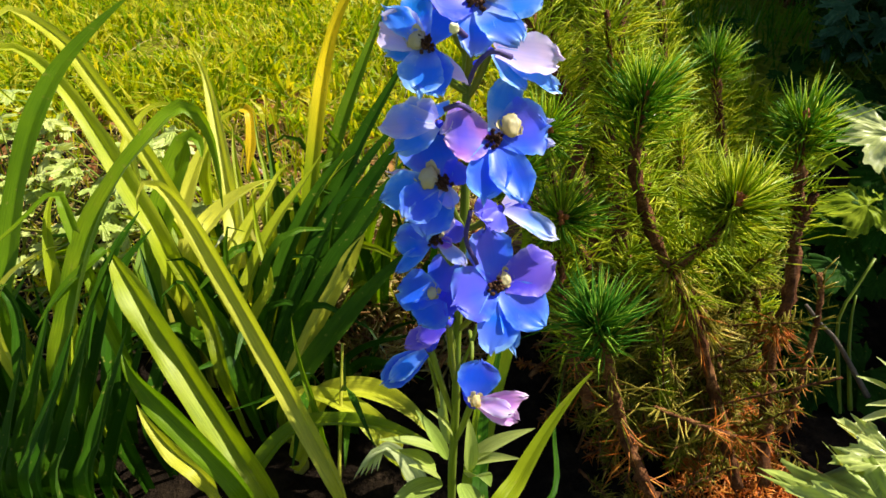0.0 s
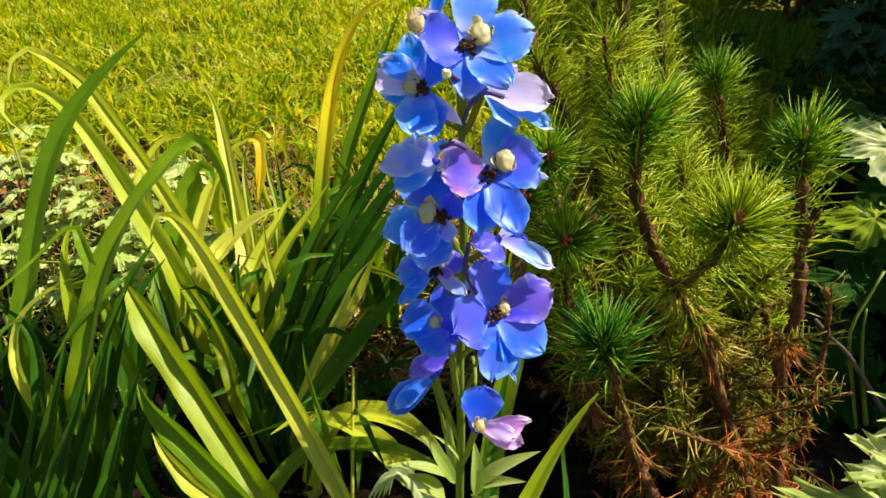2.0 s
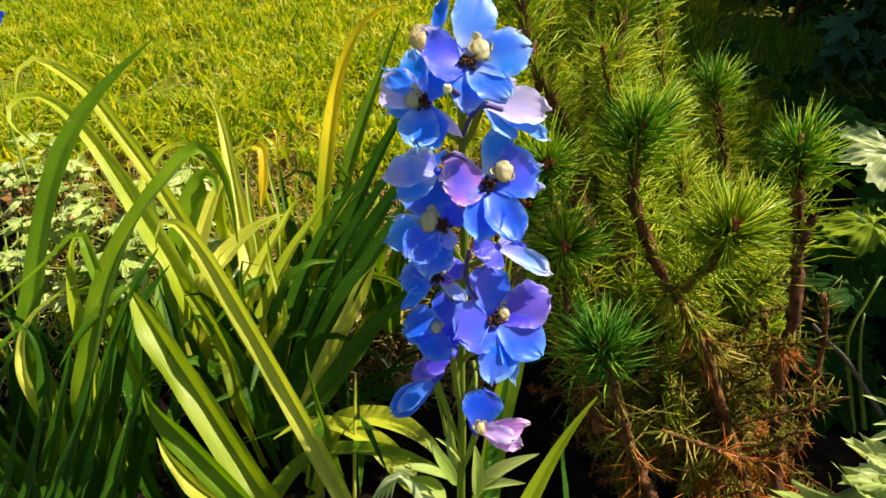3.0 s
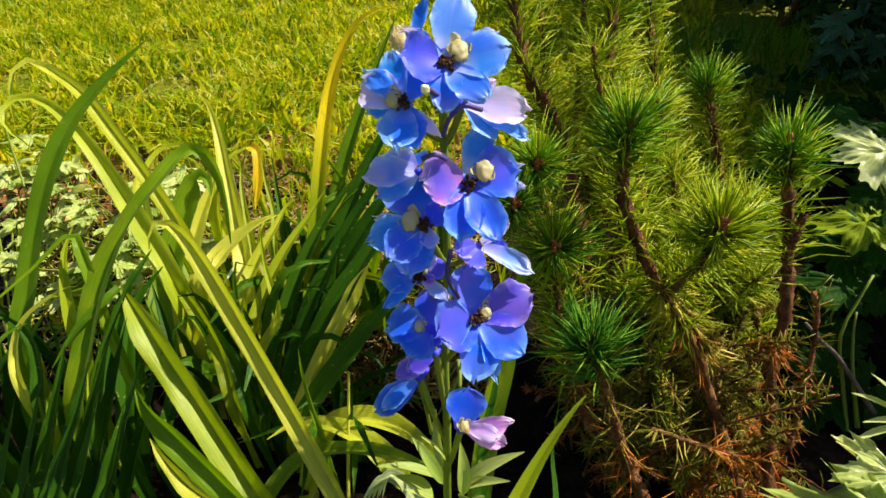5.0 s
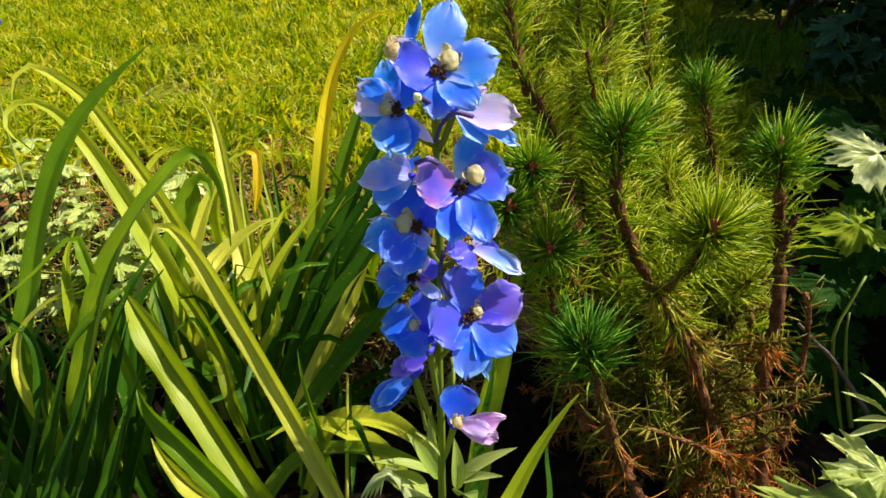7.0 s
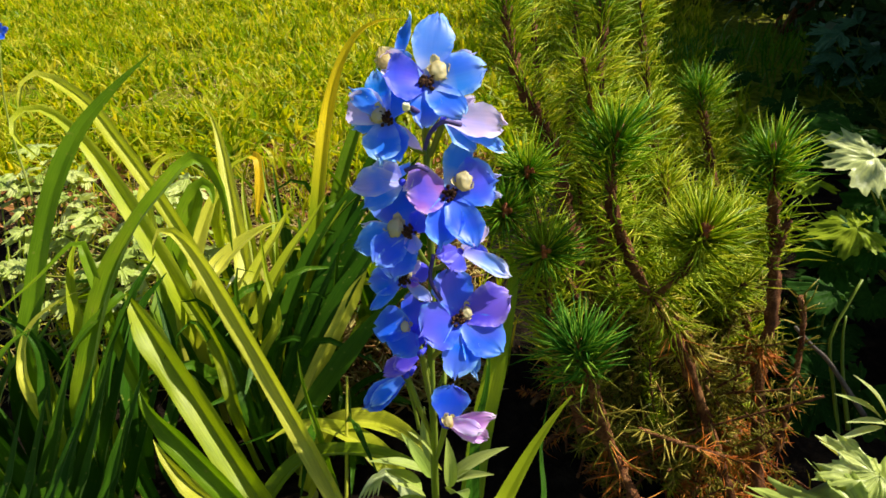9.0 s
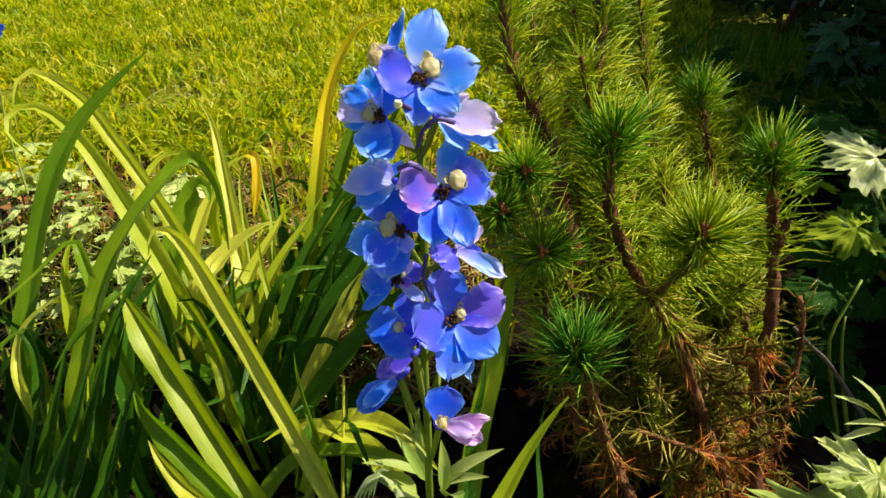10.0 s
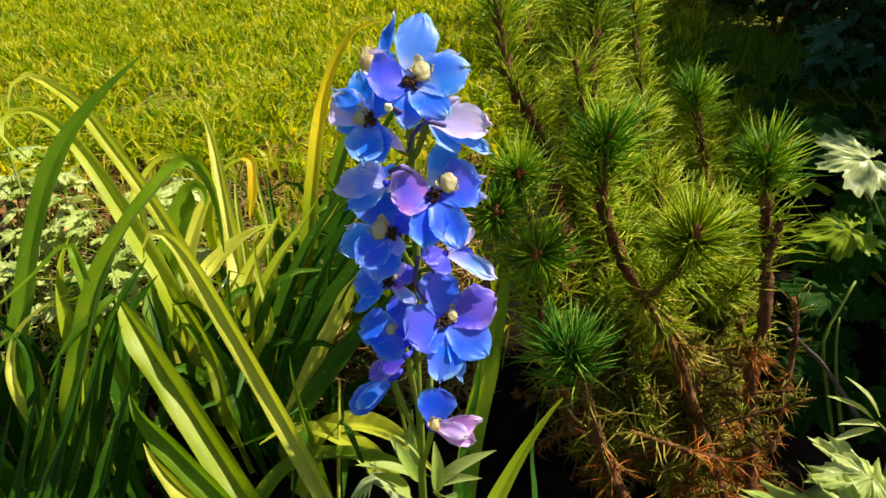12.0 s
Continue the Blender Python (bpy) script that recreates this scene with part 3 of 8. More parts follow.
def flower(plant, centre, facing, size, sepals, join, eye=(0.10, 0.05), eye_size=1.0, seed=0, anther=True, label=""):
    """A flower on its stalk. sepals: (angle, length, width, lift, curl, material) with length and width as shares of size.
    join: the place on the main stem. eye: the shift of the cream eye across the face, as a share of size."""
    rng = np.random.default_rng(seed)
    centre = np.asarray(centre, dtype=float)
    z = unit(facing)
    y = unit(UPWARD - z * np.dot(UPWARD, z))
    x = np.cross(y, z)
    back = centre - z * size * 0.12
    join = np.asarray(join, dtype=float)
    stalk = tube([join, join * 0.6 + back * 0.4 + np.array([0, 0, -0.002]), back], 0.0012, 0.0016, 7, 8)
    spur_end = back - z * size * 0.75 + y * size * 0.18
    spur = tube([back + z * size * 0.06, back - z * size * 0.3 + y * size * 0.02, spur_end], 0.0034 if eye_size else 0.0016, 0.0009, 8, 8)
    body = part("flower", spur, P_VIOLET, plant, label)
    part("flower_stalk", stalk, M_STEM, body)
    for i, (angle, length, width, lift, curl, mat) in enumerate(sepals):
        part("sepal", sepal_geo(centre, facing, angle, length * size, width * size, lift, curl, seed=seed * 10 + i), mat, body)
    if eye_size:
        e = size * 0.185 * eye_size
        c = centre + x * eye[0] * size + y * eye[1] * size + z * e * 0.5
        bits = [lump(c - y * e * 0.1, (e * 0.7, e * 0.92, e * 0.36), seed + 3, (x, y, z), 0.16, 20)]
        for k in range(5):
            bits.append(sepal_geo(c - z * e * 0.45, facing, 72 * k + 20 + rng.normal() * 15, e * (1.2 if k == 1 else rng.uniform(0.75, 0.95)), e * rng.uniform(0.8, 1.0), rng.uniform(20, 45), 30, 0.3, 0.05, seed * 20 + k))
        part("flower_eye", joined(bits), P_CREAM, body, "cream frilled flower eye")
    if anther:
        c = centre - x * eye[0] * size * 0.1 - y * size * 0.03
        bits = []
        for k in range(26):
            q = c + (x * rng.normal() + y * rng.normal()) * size * 0.085 + z * size * rng.uniform(0.04, 0.14)
            bits.append(lump(q, (size * 0.04, size * 0.036, size * 0.055), seed + k, (x, y, z), 0.5, 6))
            bits.append(tube([c, (c + q) / 2 + z * size * 0.03, q], size * 0.012, size * 0.009, 4, 4))
        part("flower_centre", joined(bits), M_ANTHER, body, "dark brown stamens")
    return body


# ---- mountain pine ----
def shoot(bush, points, r0, r1, length, tuft=150, along=220, old=0.5, seed=0, dead=0, bud=True, spread=(25, 75), reach=1.0, fresh=M_NEEDLE):
    """A pine shoot: scaly stem, a dense tuft of needles at the tip and sparser older ones down its side."""
    rng = np.random.default_rng(seed)
    stem = part("branch", tube(points, r0, r1, 9, 48, 0.3, rng), M_BARK, bush)
    c, run = spline(points, 60)
    tan = unit(np.gradient(c, axis=0))

    def at(s):
        f = s * 60
        k = np.clip(f.astype(int), 0, 59)
        return c[k] + (c[k + 1] - c[k]) * (f - k)[:, None], tan[k]

    def ways(t, low, high):
        m = len(t)
        a = unit(np.cross(t, np.array([0.4, 0.3, 0.86])))
        b = np.cross(t, a)
        th = rng.uniform(0, 2 * np.pi, m)[:, None]
        d = np.radians(rng.uniform(low, high, m))[:, None]
        return t * np.cos(d) + (a * np.cos(th) + b * np.sin(th)) * np.sin(d)

    tuft = int(tuft * 0.95)
    if tuft:
        s = 1 - rng.beta(1.0, 1.7, tuft) * min(0.9, 0.045 / run)
        p, t = at(s)
        way = ways(t, spread[0], spread[1] + 8) + t * 0.12
        g = needles(rng, p, way, length * rng.uniform(0.65, 1.15, tuft), 0.00145, 0.2)
        part("needles", g, fresh if bud else M_NEEDLE_TAN if old > 1.5 else M_NEEDLE_OLD, stem)
    if along:
        s = rng.uniform(1 - reach, 1, along) * 0.97
        p, t = at(s)
        w = ways(t, 45, 100) + np.array([0, 0, -0.8 if old > 2.5 else 0.1])
        g = needles(rng, p, w, length * rng.uniform(0.55, 1.0, along), 0.0014, 0.26)
        part("older_needles", g, M_NEEDLE_GOLD if old > 2.5 else M_NEEDLE_TAN if old > 1.5 else M_NEEDLE_OLD if old > 0.5 else M_NEEDLE, stem)
    if dead:
        s = rng.uniform(0.0, 0.55, dead)
        p, t = at(s)
        g = needles(rng, p, ways(t, 70, 130) + np.array([0, 0, -0.5]), length * rng.uniform(0.5, 0.9, dead), 0.0011, 0.25)
        part("dead_needles", g, M_NEEDLE_DEAD, stem)
    if bud:
        e = unit(tan[-1])
        x = unit(np.cross(e, np.array([0.2, 0.9, 0.1])))
        y = np.cross(e, x)
        part("bud", joined([lump(c[-1] + e * 0.004 + (x * math.cos(k * 1.7) + y * math.sin(k * 1.7)) * (0.0036 if k else 0), (0.0027, 0.0027, 0.006 if k else 0.009), seed + k, (x, y, e), 0.3, 7) for k in range(4)]), M_BUD, stem, "orange-brown resinous bud")
    return stem



# ---- the delphinium ----
delphinium = thing('delphinium', (0.0057, 0.171, 0.02), 'blue and violet delphinium in full bloom on a green stem', 'flower')
part('stem', tube([(0.0057, 0.171, 0.02), (0.0027, 0.181, 0.2112), (0.0042, 0.1842, 0.3049), (0.0043, 0.1817, 0.3555), (0.0056, 0.1833, 0.4014), (0.0057, 0.188, 0.4348), (0.0079, 0.1945, 0.4693), (0.0083, 0.2004, 0.493), (0.0084, 0.2061, 0.5203), (0.0083, 0.2093, 0.5375), (0.0081, 0.2142, 0.5575), (0.0077, 0.2164, 0.5691)], 0.0027, 0.0016, 10, 40), M_STEM, delphinium)
flower(delphinium, (0.0108, 0.1980, 0.5632), (0.18, -0.66, 0.71), 0.0180, [(84, 1.48, 0.91, 6, -14, P_SKY), (8, 1.12, 1.00, 14, -22, P_SKY), (37, 1.09, 0.57, 4, -14, P_PALE), (-57, 0.99, 0.76, 12, -12, P_AZURE), (-98, 0.98, 0.67, 4, -6, P_AZURE), (-177, 0.82, 1.10, 10, -14, P_VIOLET)], (0.0083, 0.2089, 0.5353), (0.21, 0.22), 1.42, 1, True)
flower(delphinium, (-0.0015, 0.2112, 0.5646), (-0.06, -0.66, 0.71), 0.0152, [(85, 1.43, 0.36, 8, -14, P_AZURE), (119, 0.66, 0.50, 14, -10, P_CREAM), (112, 0.49, 0.59, 18, 10, P_LILAC), (70, 0.47, 0.59, 12, 0, P_SKY), (-131, 0.33, 0.59, 16, -10, P_LILAC), (-76, 0.42, 0.65, 6, -8, P_VIOLET)], (0.0082, 0.2108, 0.5436), (-0.34, 0.25), 1.30, 2, False)
flower(delphinium, (-0.0054, 0.1929, 0.5511), (-0.03, -0.66, 0.71), 0.0160, [(152, 0.88, 1.00, 12, -14, P_LILAC), (108, 1.11, 0.62, 12, -16, P_SKY), (137, 0.96, 0.54, 16, -10, P_SKY), (61, 0.72, 0.81, 8, -8, P_AZURE), (-96, 1.05, 0.89, 10, -10, P_SKY), (-68, 1.03, 0.79, 4, -6, P_AZURE), (-45, 1.04, 0.32, 2, 6, P_LILAC), (-163, 0.68, 0.54, 2, -10, P_SKY)], (0.0083, 0.2081, 0.5311), (-0.19, 0.06), 1.19, 3, True)
flower(delphinium, (0.0164, 0.2059, 0.5467), (0.33, -0.66, 0.71), 0.0174, [(-13, 1.28, 0.92, 10, -10, P_LILAC), (-27, 1.43, 0.53, 2, -8, P_SKY), (-53, 0.89, 0.53, 0, -10, P_SKY), (38, 0.80, 0.29, 8, 10, P_LILAC)], (0.0083, 0.2077, 0.529), (0.17, 0.01), 0.00, 4, False)
flower(delphinium, (-0.0013, 0.1923, 0.5259), (-0.03, -0.66, 0.71), 0.0173, [(-171, 1.04, 0.76, 12, -16, P_PALE), (-138, 0.94, 0.61, 6, -14, P_SKY), (162, 0.76, 0.74, 4, -10, P_PALE), (-31, 0.19, 0.40, 16, 16, P_LILAC), (150, 0.46, 0.53, 14, 0, P_PALE), (123, 0.27, 0.79, 0, 0, P_AZURE)], (0.0084, 0.2048, 0.5136), (-0.03, 0.09), 0.00, 5, False)
flower(delphinium, (-0.0002, 0.1876, 0.5056), (-0.02, -0.66, 0.71), 0.0175, [(107, 1.04, 1.23, 6, -12, P_BLUE), (-165, 1.12, 0.75, 8, -10, P_SKY), (-135, 0.98, 0.86, 12, -10, P_AZURE), (-99, 1.08, 0.86, 4, -8, P_AZURE), (33, 0.49, 0.61, 16, 0, P_VIOLET), (170, 0.98, 0.32, 2, -6, P_LILAC), (-70, 0.51, 0.40, 14, -10, P_PALE)], (0.0081, 0.1975, 0.4813), (-0.28, 0.08), 1.38, 6, True)
flower(delphinium, (0.0173, 0.1920, 0.5205), (0.15, -0.66, 0.71), 0.0183, [(73, 1.14, 0.65, 8, -18, P_SKY), (-173, 0.85, 1.16, 9, -12, P_PINK), (13, 0.94, 1.18, 12, -14, P_BLUE), (-96, 1.16, 0.83, 4, -6, P_BLUE), (-71, 1.27, 0.80, 10, -8, P_BLUE), (15, 1.07, 0.25, 6, 20, P_PALE), (-4, 1.02, 0.30, 4, 16, P_PALE)], (0.0083, 0.2019, 0.5), (0.31, 0.25), 1.43, 7, True)
flower(delphinium, (0.0211, 0.1907, 0.4940), (0.33, -0.66, 0.71), 0.0181, [(-27, 1.17, 0.48, 8, -10, P_PALE), (40, 0.78, 0.37, 10, -8, P_LILAC), (-124, 0.46, 0.61, 5, 0, P_VIOLET), (-167, 0.53, 0.53, 5, 0, P_VIOLET), (-10, 0.54, 0.45, 2, -6, P_VIOLET)], (0.0081, 0.1975, 0.4813), (0.09, 0.03), 0.00, 8, False)
flower(delphinium, (-0.0029, 0.1846, 0.4847), (-0.04, -0.66, 0.71), 0.0164, [(-168, 0.78, 0.77, 12, -10, P_AZURE), (-137, 1.03, 0.35, 10, -6, P_AZURE), (145, 0.59, 0.74, 6, -6, P_BLUE), (24, 0.58, 0.59, 10, 0, P_VIOLET), (49, 0.52, 0.27, 18, 8, P_LILAC), (-23, 0.34, 0.29, 14, 4, P_PINK), (-42, 0.81, 0.35, 6, -4, P_PALE)], (0.0075, 0.1936, 0.4641), (0.14, 0.12), 0.53, 9, True)
# lowest flowers: some sepals carry shade in their deeper blue
flower(delphinium, (0.0203, 0.1783, 0.4687), (0.18, -0.66, 0.71), 0.0195, [(99, 0.99, 0.95, 6, -8, P_BLUE), (19, 1.06, 0.95, 12, -14, P_MAUVE), (-44, 1.04, 0.95, 8, -8, P_BLUE), (-95, 1.21, 0.80, 4, -10, P_AZURE), (-158, 0.88, 1.12, 9, -8, P_BLUE_SHADED), (-75, 1.19, 0.35, 0, -12, P_SKY)], (0.0059, 0.1885, 0.4375), (0.13, 0.10), 0.84, 10, True)
flower(delphinium, (-0.0006, 0.1822, 0.4604), (-0.04, -0.66, 0.71), 0.0176, [(174, 0.85, 0.94, 12, -12, P_BLUE), (-120, 0.68, 0.86, 8, -8, P_BLUE), (90, 0.81, 0.71, 5, -5, P_BLUE_SHADED), (-20, 0.35, 0.77, 2, 0, P_INDIGO)], (0.0057, 0.1868, 0.4259), (-0.20, 0.05), 0.81, 11, False)
flower(delphinium, (-0.0057, 0.1794, 0.4358), (-0.20, -0.74, 0.60), 0.0178, [(-141, 1.19, 0.65, 6, -10, P_BLUE_SHADED), (-140, 1.00, 0.42, 14, -4, P_SKY)], (0.0053, 0.1831, 0.3903), (-0.11, -0.09), 0.00, 12, False)
flower(delphinium, (0.0128, 0.1712, 0.4147), (0.25, -0.74, 0.60), 0.0172, [(81, 0.88, 1.06, 6, -10, P_BLUE_SHADED), (-2, 1.12, 0.53, 14, -26, P_ROSE), (-26, 1.06, 0.56, 6, -18, P_ROSE), (-14, 0.85, 0.44, 24, -20, P_LILAC)], (0.0049, 0.1827, 0.3751), (0.02, 0.03), 0.87, 13, False)
flower(delphinium, (0.0017, 0.1807, 0.4476), (-0.20, -0.80, 0.50), 0.0165, [(-151, 1.02, 0.56, 8, -8, P_MAUVE), (-149, 0.70, 0.48, 16, -6, P_MAUVE)], (0.0055, 0.1850, 0.4080), (0.00, 0.00), 0.00, 14, False)
part('stalk', tube([(-0.0018, 0.184, 0.397), (-0.0037, 0.1857, 0.4117), (-0.0066, 0.1886, 0.4246)], 0.0009, 0.0008, 7, 8), M_STEM, delphinium)
part('stalk', tube([(0.0029, 0.189, 0.417), (0.0029, 0.1894, 0.4294), (0.0019, 0.1911, 0.4402)], 0.0009, 0.0008, 7, 8), M_STEM, delphinium)
part('stalk', tube([(0.0115, 0.1969, 0.43), (0.0122, 0.1891, 0.4286), (0.0119, 0.1829, 0.4261)], 0.0009, 0.0008, 7, 8), M_STEM, delphinium)
part('stalk', tube([(0.0081, 0.1912, 0.4147), (0.0118, 0.1914, 0.4265), (0.0144, 0.1928, 0.4368)], 0.0009, 0.0008, 7, 8), M_STEM, delphinium)
M_PEDICEL = solid("violet_pedicel", [(0.03, 0.02, 0.07), (0.07, 0.045, 0.16), (0.12, 0.1, 0.2)], 0.6, 200.0, 0.3, 0.001, 0.2)
part('stalk', tube([(0.0083, 0.1939, 0.5382), (0.0109, 0.1933, 0.5451), (0.0159, 0.1955, 0.5486), (0.0226, 0.2007, 0.5454)], 0.0008, 0.0010, 7, 10), M_PEDICEL, delphinium, 'violet flower stalk')
part('stalk', tube([(0.0092, 0.1935, 0.5294), (0.0050, 0.1906, 0.5326), (0.0002, 0.1897, 0.5313)], 0.0008, 0.0009, 7, 8), M_PEDICEL, delphinium, 'violet flower stalk')
part('stalk', tube([(0.0112, 0.1918, 0.5504), (0.0079, 0.1892, 0.5540), (0.0047, 0.1843, 0.5576)], 0.0007, 0.0011, 7, 8), M_PEDICEL, delphinium, 'violet flower stalk')
part('bud', lump((0.0032, 0.1815, 0.5589), (0.0015, 0.0014, 0.0015), 3, (np.eye(3)[0], np.eye(3)[1], np.eye(3)[2])), M_CREAM, delphinium, 'small pale unopened bud')
part('stalk', tube([(0.0099, 0.1865, 0.4952), (0.0082, 0.1813, 0.4864), (0.0125, 0.1794, 0.4769)], 0.0009, 0.0008, 7, 8), M_PEDICEL, delphinium, 'violet flower stalk')
part('leaf', lance((0.0098, 0.1851, 0.3552), (0.0429, 0.188, 0.3785), 0.0085, (-0.176, -0.024, 0.984), 0.06, 1), M_DELPH_LEAF, delphinium)
part('leaf', lance((0.0106, 0.1854, 0.3557), (0.0346, 0.174, 0.3748), 0.0062, (0.032, -0.173, 0.984), 0.06, 2), M_DELPH_LEAF, delphinium)
part('leaf', lance((-0.0001, 0.1946, 0.352), (-0.031, 0.191, 0.3667), 0.0076, (0.236, 0.208, 0.949), 0.06, 3), M_DELPH_LEAF, delphinium)
part('leaf', lance((0.0022, 0.1865, 0.3579), (-0.0131, 0.1987, 0.3791), 0.0068, (0.54, -0.606, 0.585), 0.06, 4), M_DELPH_LEAF, delphinium)
part('leaf', lance((0.0122, 0.1772, 0.3613), (0.0114, 0.1869, 0.3877), 0.0071, (0.336, -0.757, 0.561), 0.06, 5), M_DELPH_LEAF, delphinium)
part('leaf', lance((-0.0033, 0.1901, 0.3445), (-0.0226, 0.1886, 0.3623), 0.0088, (0.032, -0.024, 0.999), 0.06, 6), M_DELPH_LEAF, delphinium)
part('leaf', lance((0.0035, 0.1834, 0.3722), (-0.0002, 0.206, 0.3909), 0.0060, (-0.584, -0.691, 0.426), 0.06, 7), M_DELPH_LEAF, delphinium)
part('leaf', lance((0.0079, 0.168, 0.3656), (0.0157, 0.144, 0.364), 0.0106, (0.257, 0.172, 0.951), 0.06, 8), M_DELPH_LEAF, delphinium)
part('leaf', lance((-0.0004, 0.1807, 0.3482), (-0.0269, 0.1597, 0.3531), 0.0125, (-0.188, 0.069, 0.98), 0.06, 9), M_DELPH_LEAF, delphinium)
part('leaf', lance((-0.0004, 0.1807, 0.3482), (-0.0164, 0.1785, 0.3646), 0.0057, (-0.188, 0.069, 0.98), 0.06, 10), M_DELPH_LEAF, delphinium)
part('leaf', lance((0.0125, 0.1822, 0.3502), (0.0205, 0.161, 0.3729), 0.0113, (0.249, 0.07, 0.966), 0.06, 11), M_DELPH_LEAF, delphinium)
part('leaf', lance((0.0044, 0.1787, 0.3839), (-0.0067, 0.1777, 0.4023), 0.0042, (-0.273, -0.024, 0.962), 0.06, 12), M_DELPH_LEAF, delphinium)

# ---- daylily clumps: strap leaves, some arched over, some with yellowed tips ----
lily_a = thing('daylily', (-0.2985, 0.4097, 0.03), 'lush daylily clump with long arching leaves, some yellowing, light and shade put into their greens', 'daylily', 'daylily clumps')
part('leaf', ribbon([(-0.4462, 0.476, 0.03), (-0.4443, 0.4687, 0.2039), (-0.4381, 0.5112, 0.2754), (-0.4323, 0.5459, 0.324), (-0.4192, 0.5811, 0.3732), (-0.3999, 0.618, 0.4151), (-0.3676, 0.6517, 0.4511), (-0.3266, 0.6842, 0.4847)], 0.0214, (0.121, -0.801, 0.586), 0.42, (0, 0), 0.28, 0.6, 0.068, phase=4.3), M_LILY, lily_a)
part('leaf', ribbon([(-0.2404, 0.5668, 0.03), (-0.2592, 0.566, 0.1844), (-0.322, 0.63, 0.2752), (-0.3668, 0.6706, 0.326), (-0.4067, 0.702, 0.3706), (-0.4471, 0.7318, 0.4128), (-0.4918, 0.7562, 0.4361), (-0.5154, 0.7525, 0.4503), (-0.527, 0.7347, 0.4405), (-0.5228, 0.7064, 0.4121), (-0.5116, 0.681, 0.3884)], 0.0190, (-0.231, -0.524, 0.82), 0.81, (0, 0), 0.3, 0.6, 0.069, phase=0.2), M_LILY_SUNLIT, lily_a)
part('leaf', ribbon([(-0.2948, 0.5675, 0.03), (-0.3106, 0.5632, 0.2209), (-0.3632, 0.6156, 0.2918), (-0.4009, 0.652, 0.3351), (-0.4337, 0.6761, 0.3771), (-0.4668, 0.6933, 0.4074), (-0.4901, 0.6902, 0.4228), (-0.5064, 0.6759, 0.4188), (-0.5017, 0.6538, 0.4009), (-0.4643, 0.6305, 0.3798)], 0.0250, (0.295, -0.586, 0.755), 0.98, (0, 0), 0.5, 0.6, 0.08, phase=4.2), M_LILY_SUNLIT, lily_a)
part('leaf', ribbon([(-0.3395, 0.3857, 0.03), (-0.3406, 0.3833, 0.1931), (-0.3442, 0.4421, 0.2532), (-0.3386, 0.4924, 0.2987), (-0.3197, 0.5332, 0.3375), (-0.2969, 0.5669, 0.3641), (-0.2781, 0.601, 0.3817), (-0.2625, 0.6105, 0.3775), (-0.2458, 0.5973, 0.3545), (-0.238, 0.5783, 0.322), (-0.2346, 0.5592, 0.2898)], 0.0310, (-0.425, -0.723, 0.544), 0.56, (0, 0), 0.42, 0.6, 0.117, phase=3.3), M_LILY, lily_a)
part('leaf', ribbon([(-0.0876, 0.3586, 0.03), (-0.0987, 0.3516, 0.1106), (-0.1356, 0.3948, 0.1555), (-0.1771, 0.4411, 0.2059), (-0.2076, 0.4735, 0.2421), (-0.2371, 0.5025, 0.2824), (-0.2645, 0.526, 0.3133), (-0.2845, 0.5345, 0.3285), (-0.2973, 0.5289, 0.3293), (-0.2995, 0.5127, 0.3119)], 0.0205, (-0.353, -0.534, 0.768), 0.98, (0, 0), 0.22, 0.6, 0.05, phase=5.2), M_LILY_SUNLIT, lily_a)
part('leaf', ribbon([(-0.1538, 0.3512, 0.03), (-0.1632, 0.3396, 0.1124), (-0.1947, 0.3677, 0.1414), (-0.2199, 0.3903, 0.1707), (-0.2455, 0.4132, 0.2006), (-0.2673, 0.4322, 0.2238), (-0.2932, 0.4552, 0.2538), (-0.3167, 0.4786, 0.2747), (-0.3243, 0.4853, 0.2861)], 0.0285, (-0.148, -0.534, 0.833), 0.98, (0, 0), 0.16, 0.6, 0.11, phase=2.0), M_LILY_SUNLIT, lily_a)
part('leaf', ribbon([(-0.3255, 0.4844, 0.2847), (-0.3336, 0.4698, 0.28), (-0.3559, 0.4476, 0.263), (-0.3749, 0.4204, 0.2374)], 0.0097, (0.029, -0.542, 0.84), 0.56, (0, 0), 0.6, 1.0, 0.037, phase=4.7), M_LILY, lily_a)
part('leaf', ribbon([(-0.1621, 0.3412, 0.03), (-0.1725, 0.327, 0.1308), (-0.2072, 0.3464, 0.1648), (-0.2395, 0.3631, 0.1943), (-0.2693, 0.3786, 0.2216), (-0.2831, 0.3929, 0.2365)], 0.0225, (-0.333, -0.634, 0.698), 0.98, (0, 0), 0.2, 0.6, 0.109, phase=5.8), M_LILY, lily_a)
part('leaf', ribbon([(-0.2073, 0.3612, 0.03), (-0.2158, 0.3448, 0.1232), (-0.2442, 0.3568, 0.1446), (-0.2697, 0.3736, 0.1641), (-0.2835, 0.3865, 0.1767)], 0.0170, (-0.231, -0.524, 0.82), 0.81, (-6, 0), 0.3, 0.6, 0.075, phase=0.8), M_LILY_SUNLIT, lily_a)
part('leaf', ribbon([(-0.2936, 0.433, 0.03), (-0.3024, 0.4233, 0.1806), (-0.3319, 0.4578, 0.24), (-0.3662, 0.5067, 0.324), (-0.3742, 0.5052, 0.3316), (-0.3983, 0.4759, 0.3124), (-0.4222, 0.4433, 0.2976), (-0.4358, 0.4261, 0.2887)], 0.0115, (-0.051, -0.411, 0.91), 0.81, (3, -15), 0.3, 0.6, 0.087, phase=4.5), M_LILY, lily_a)
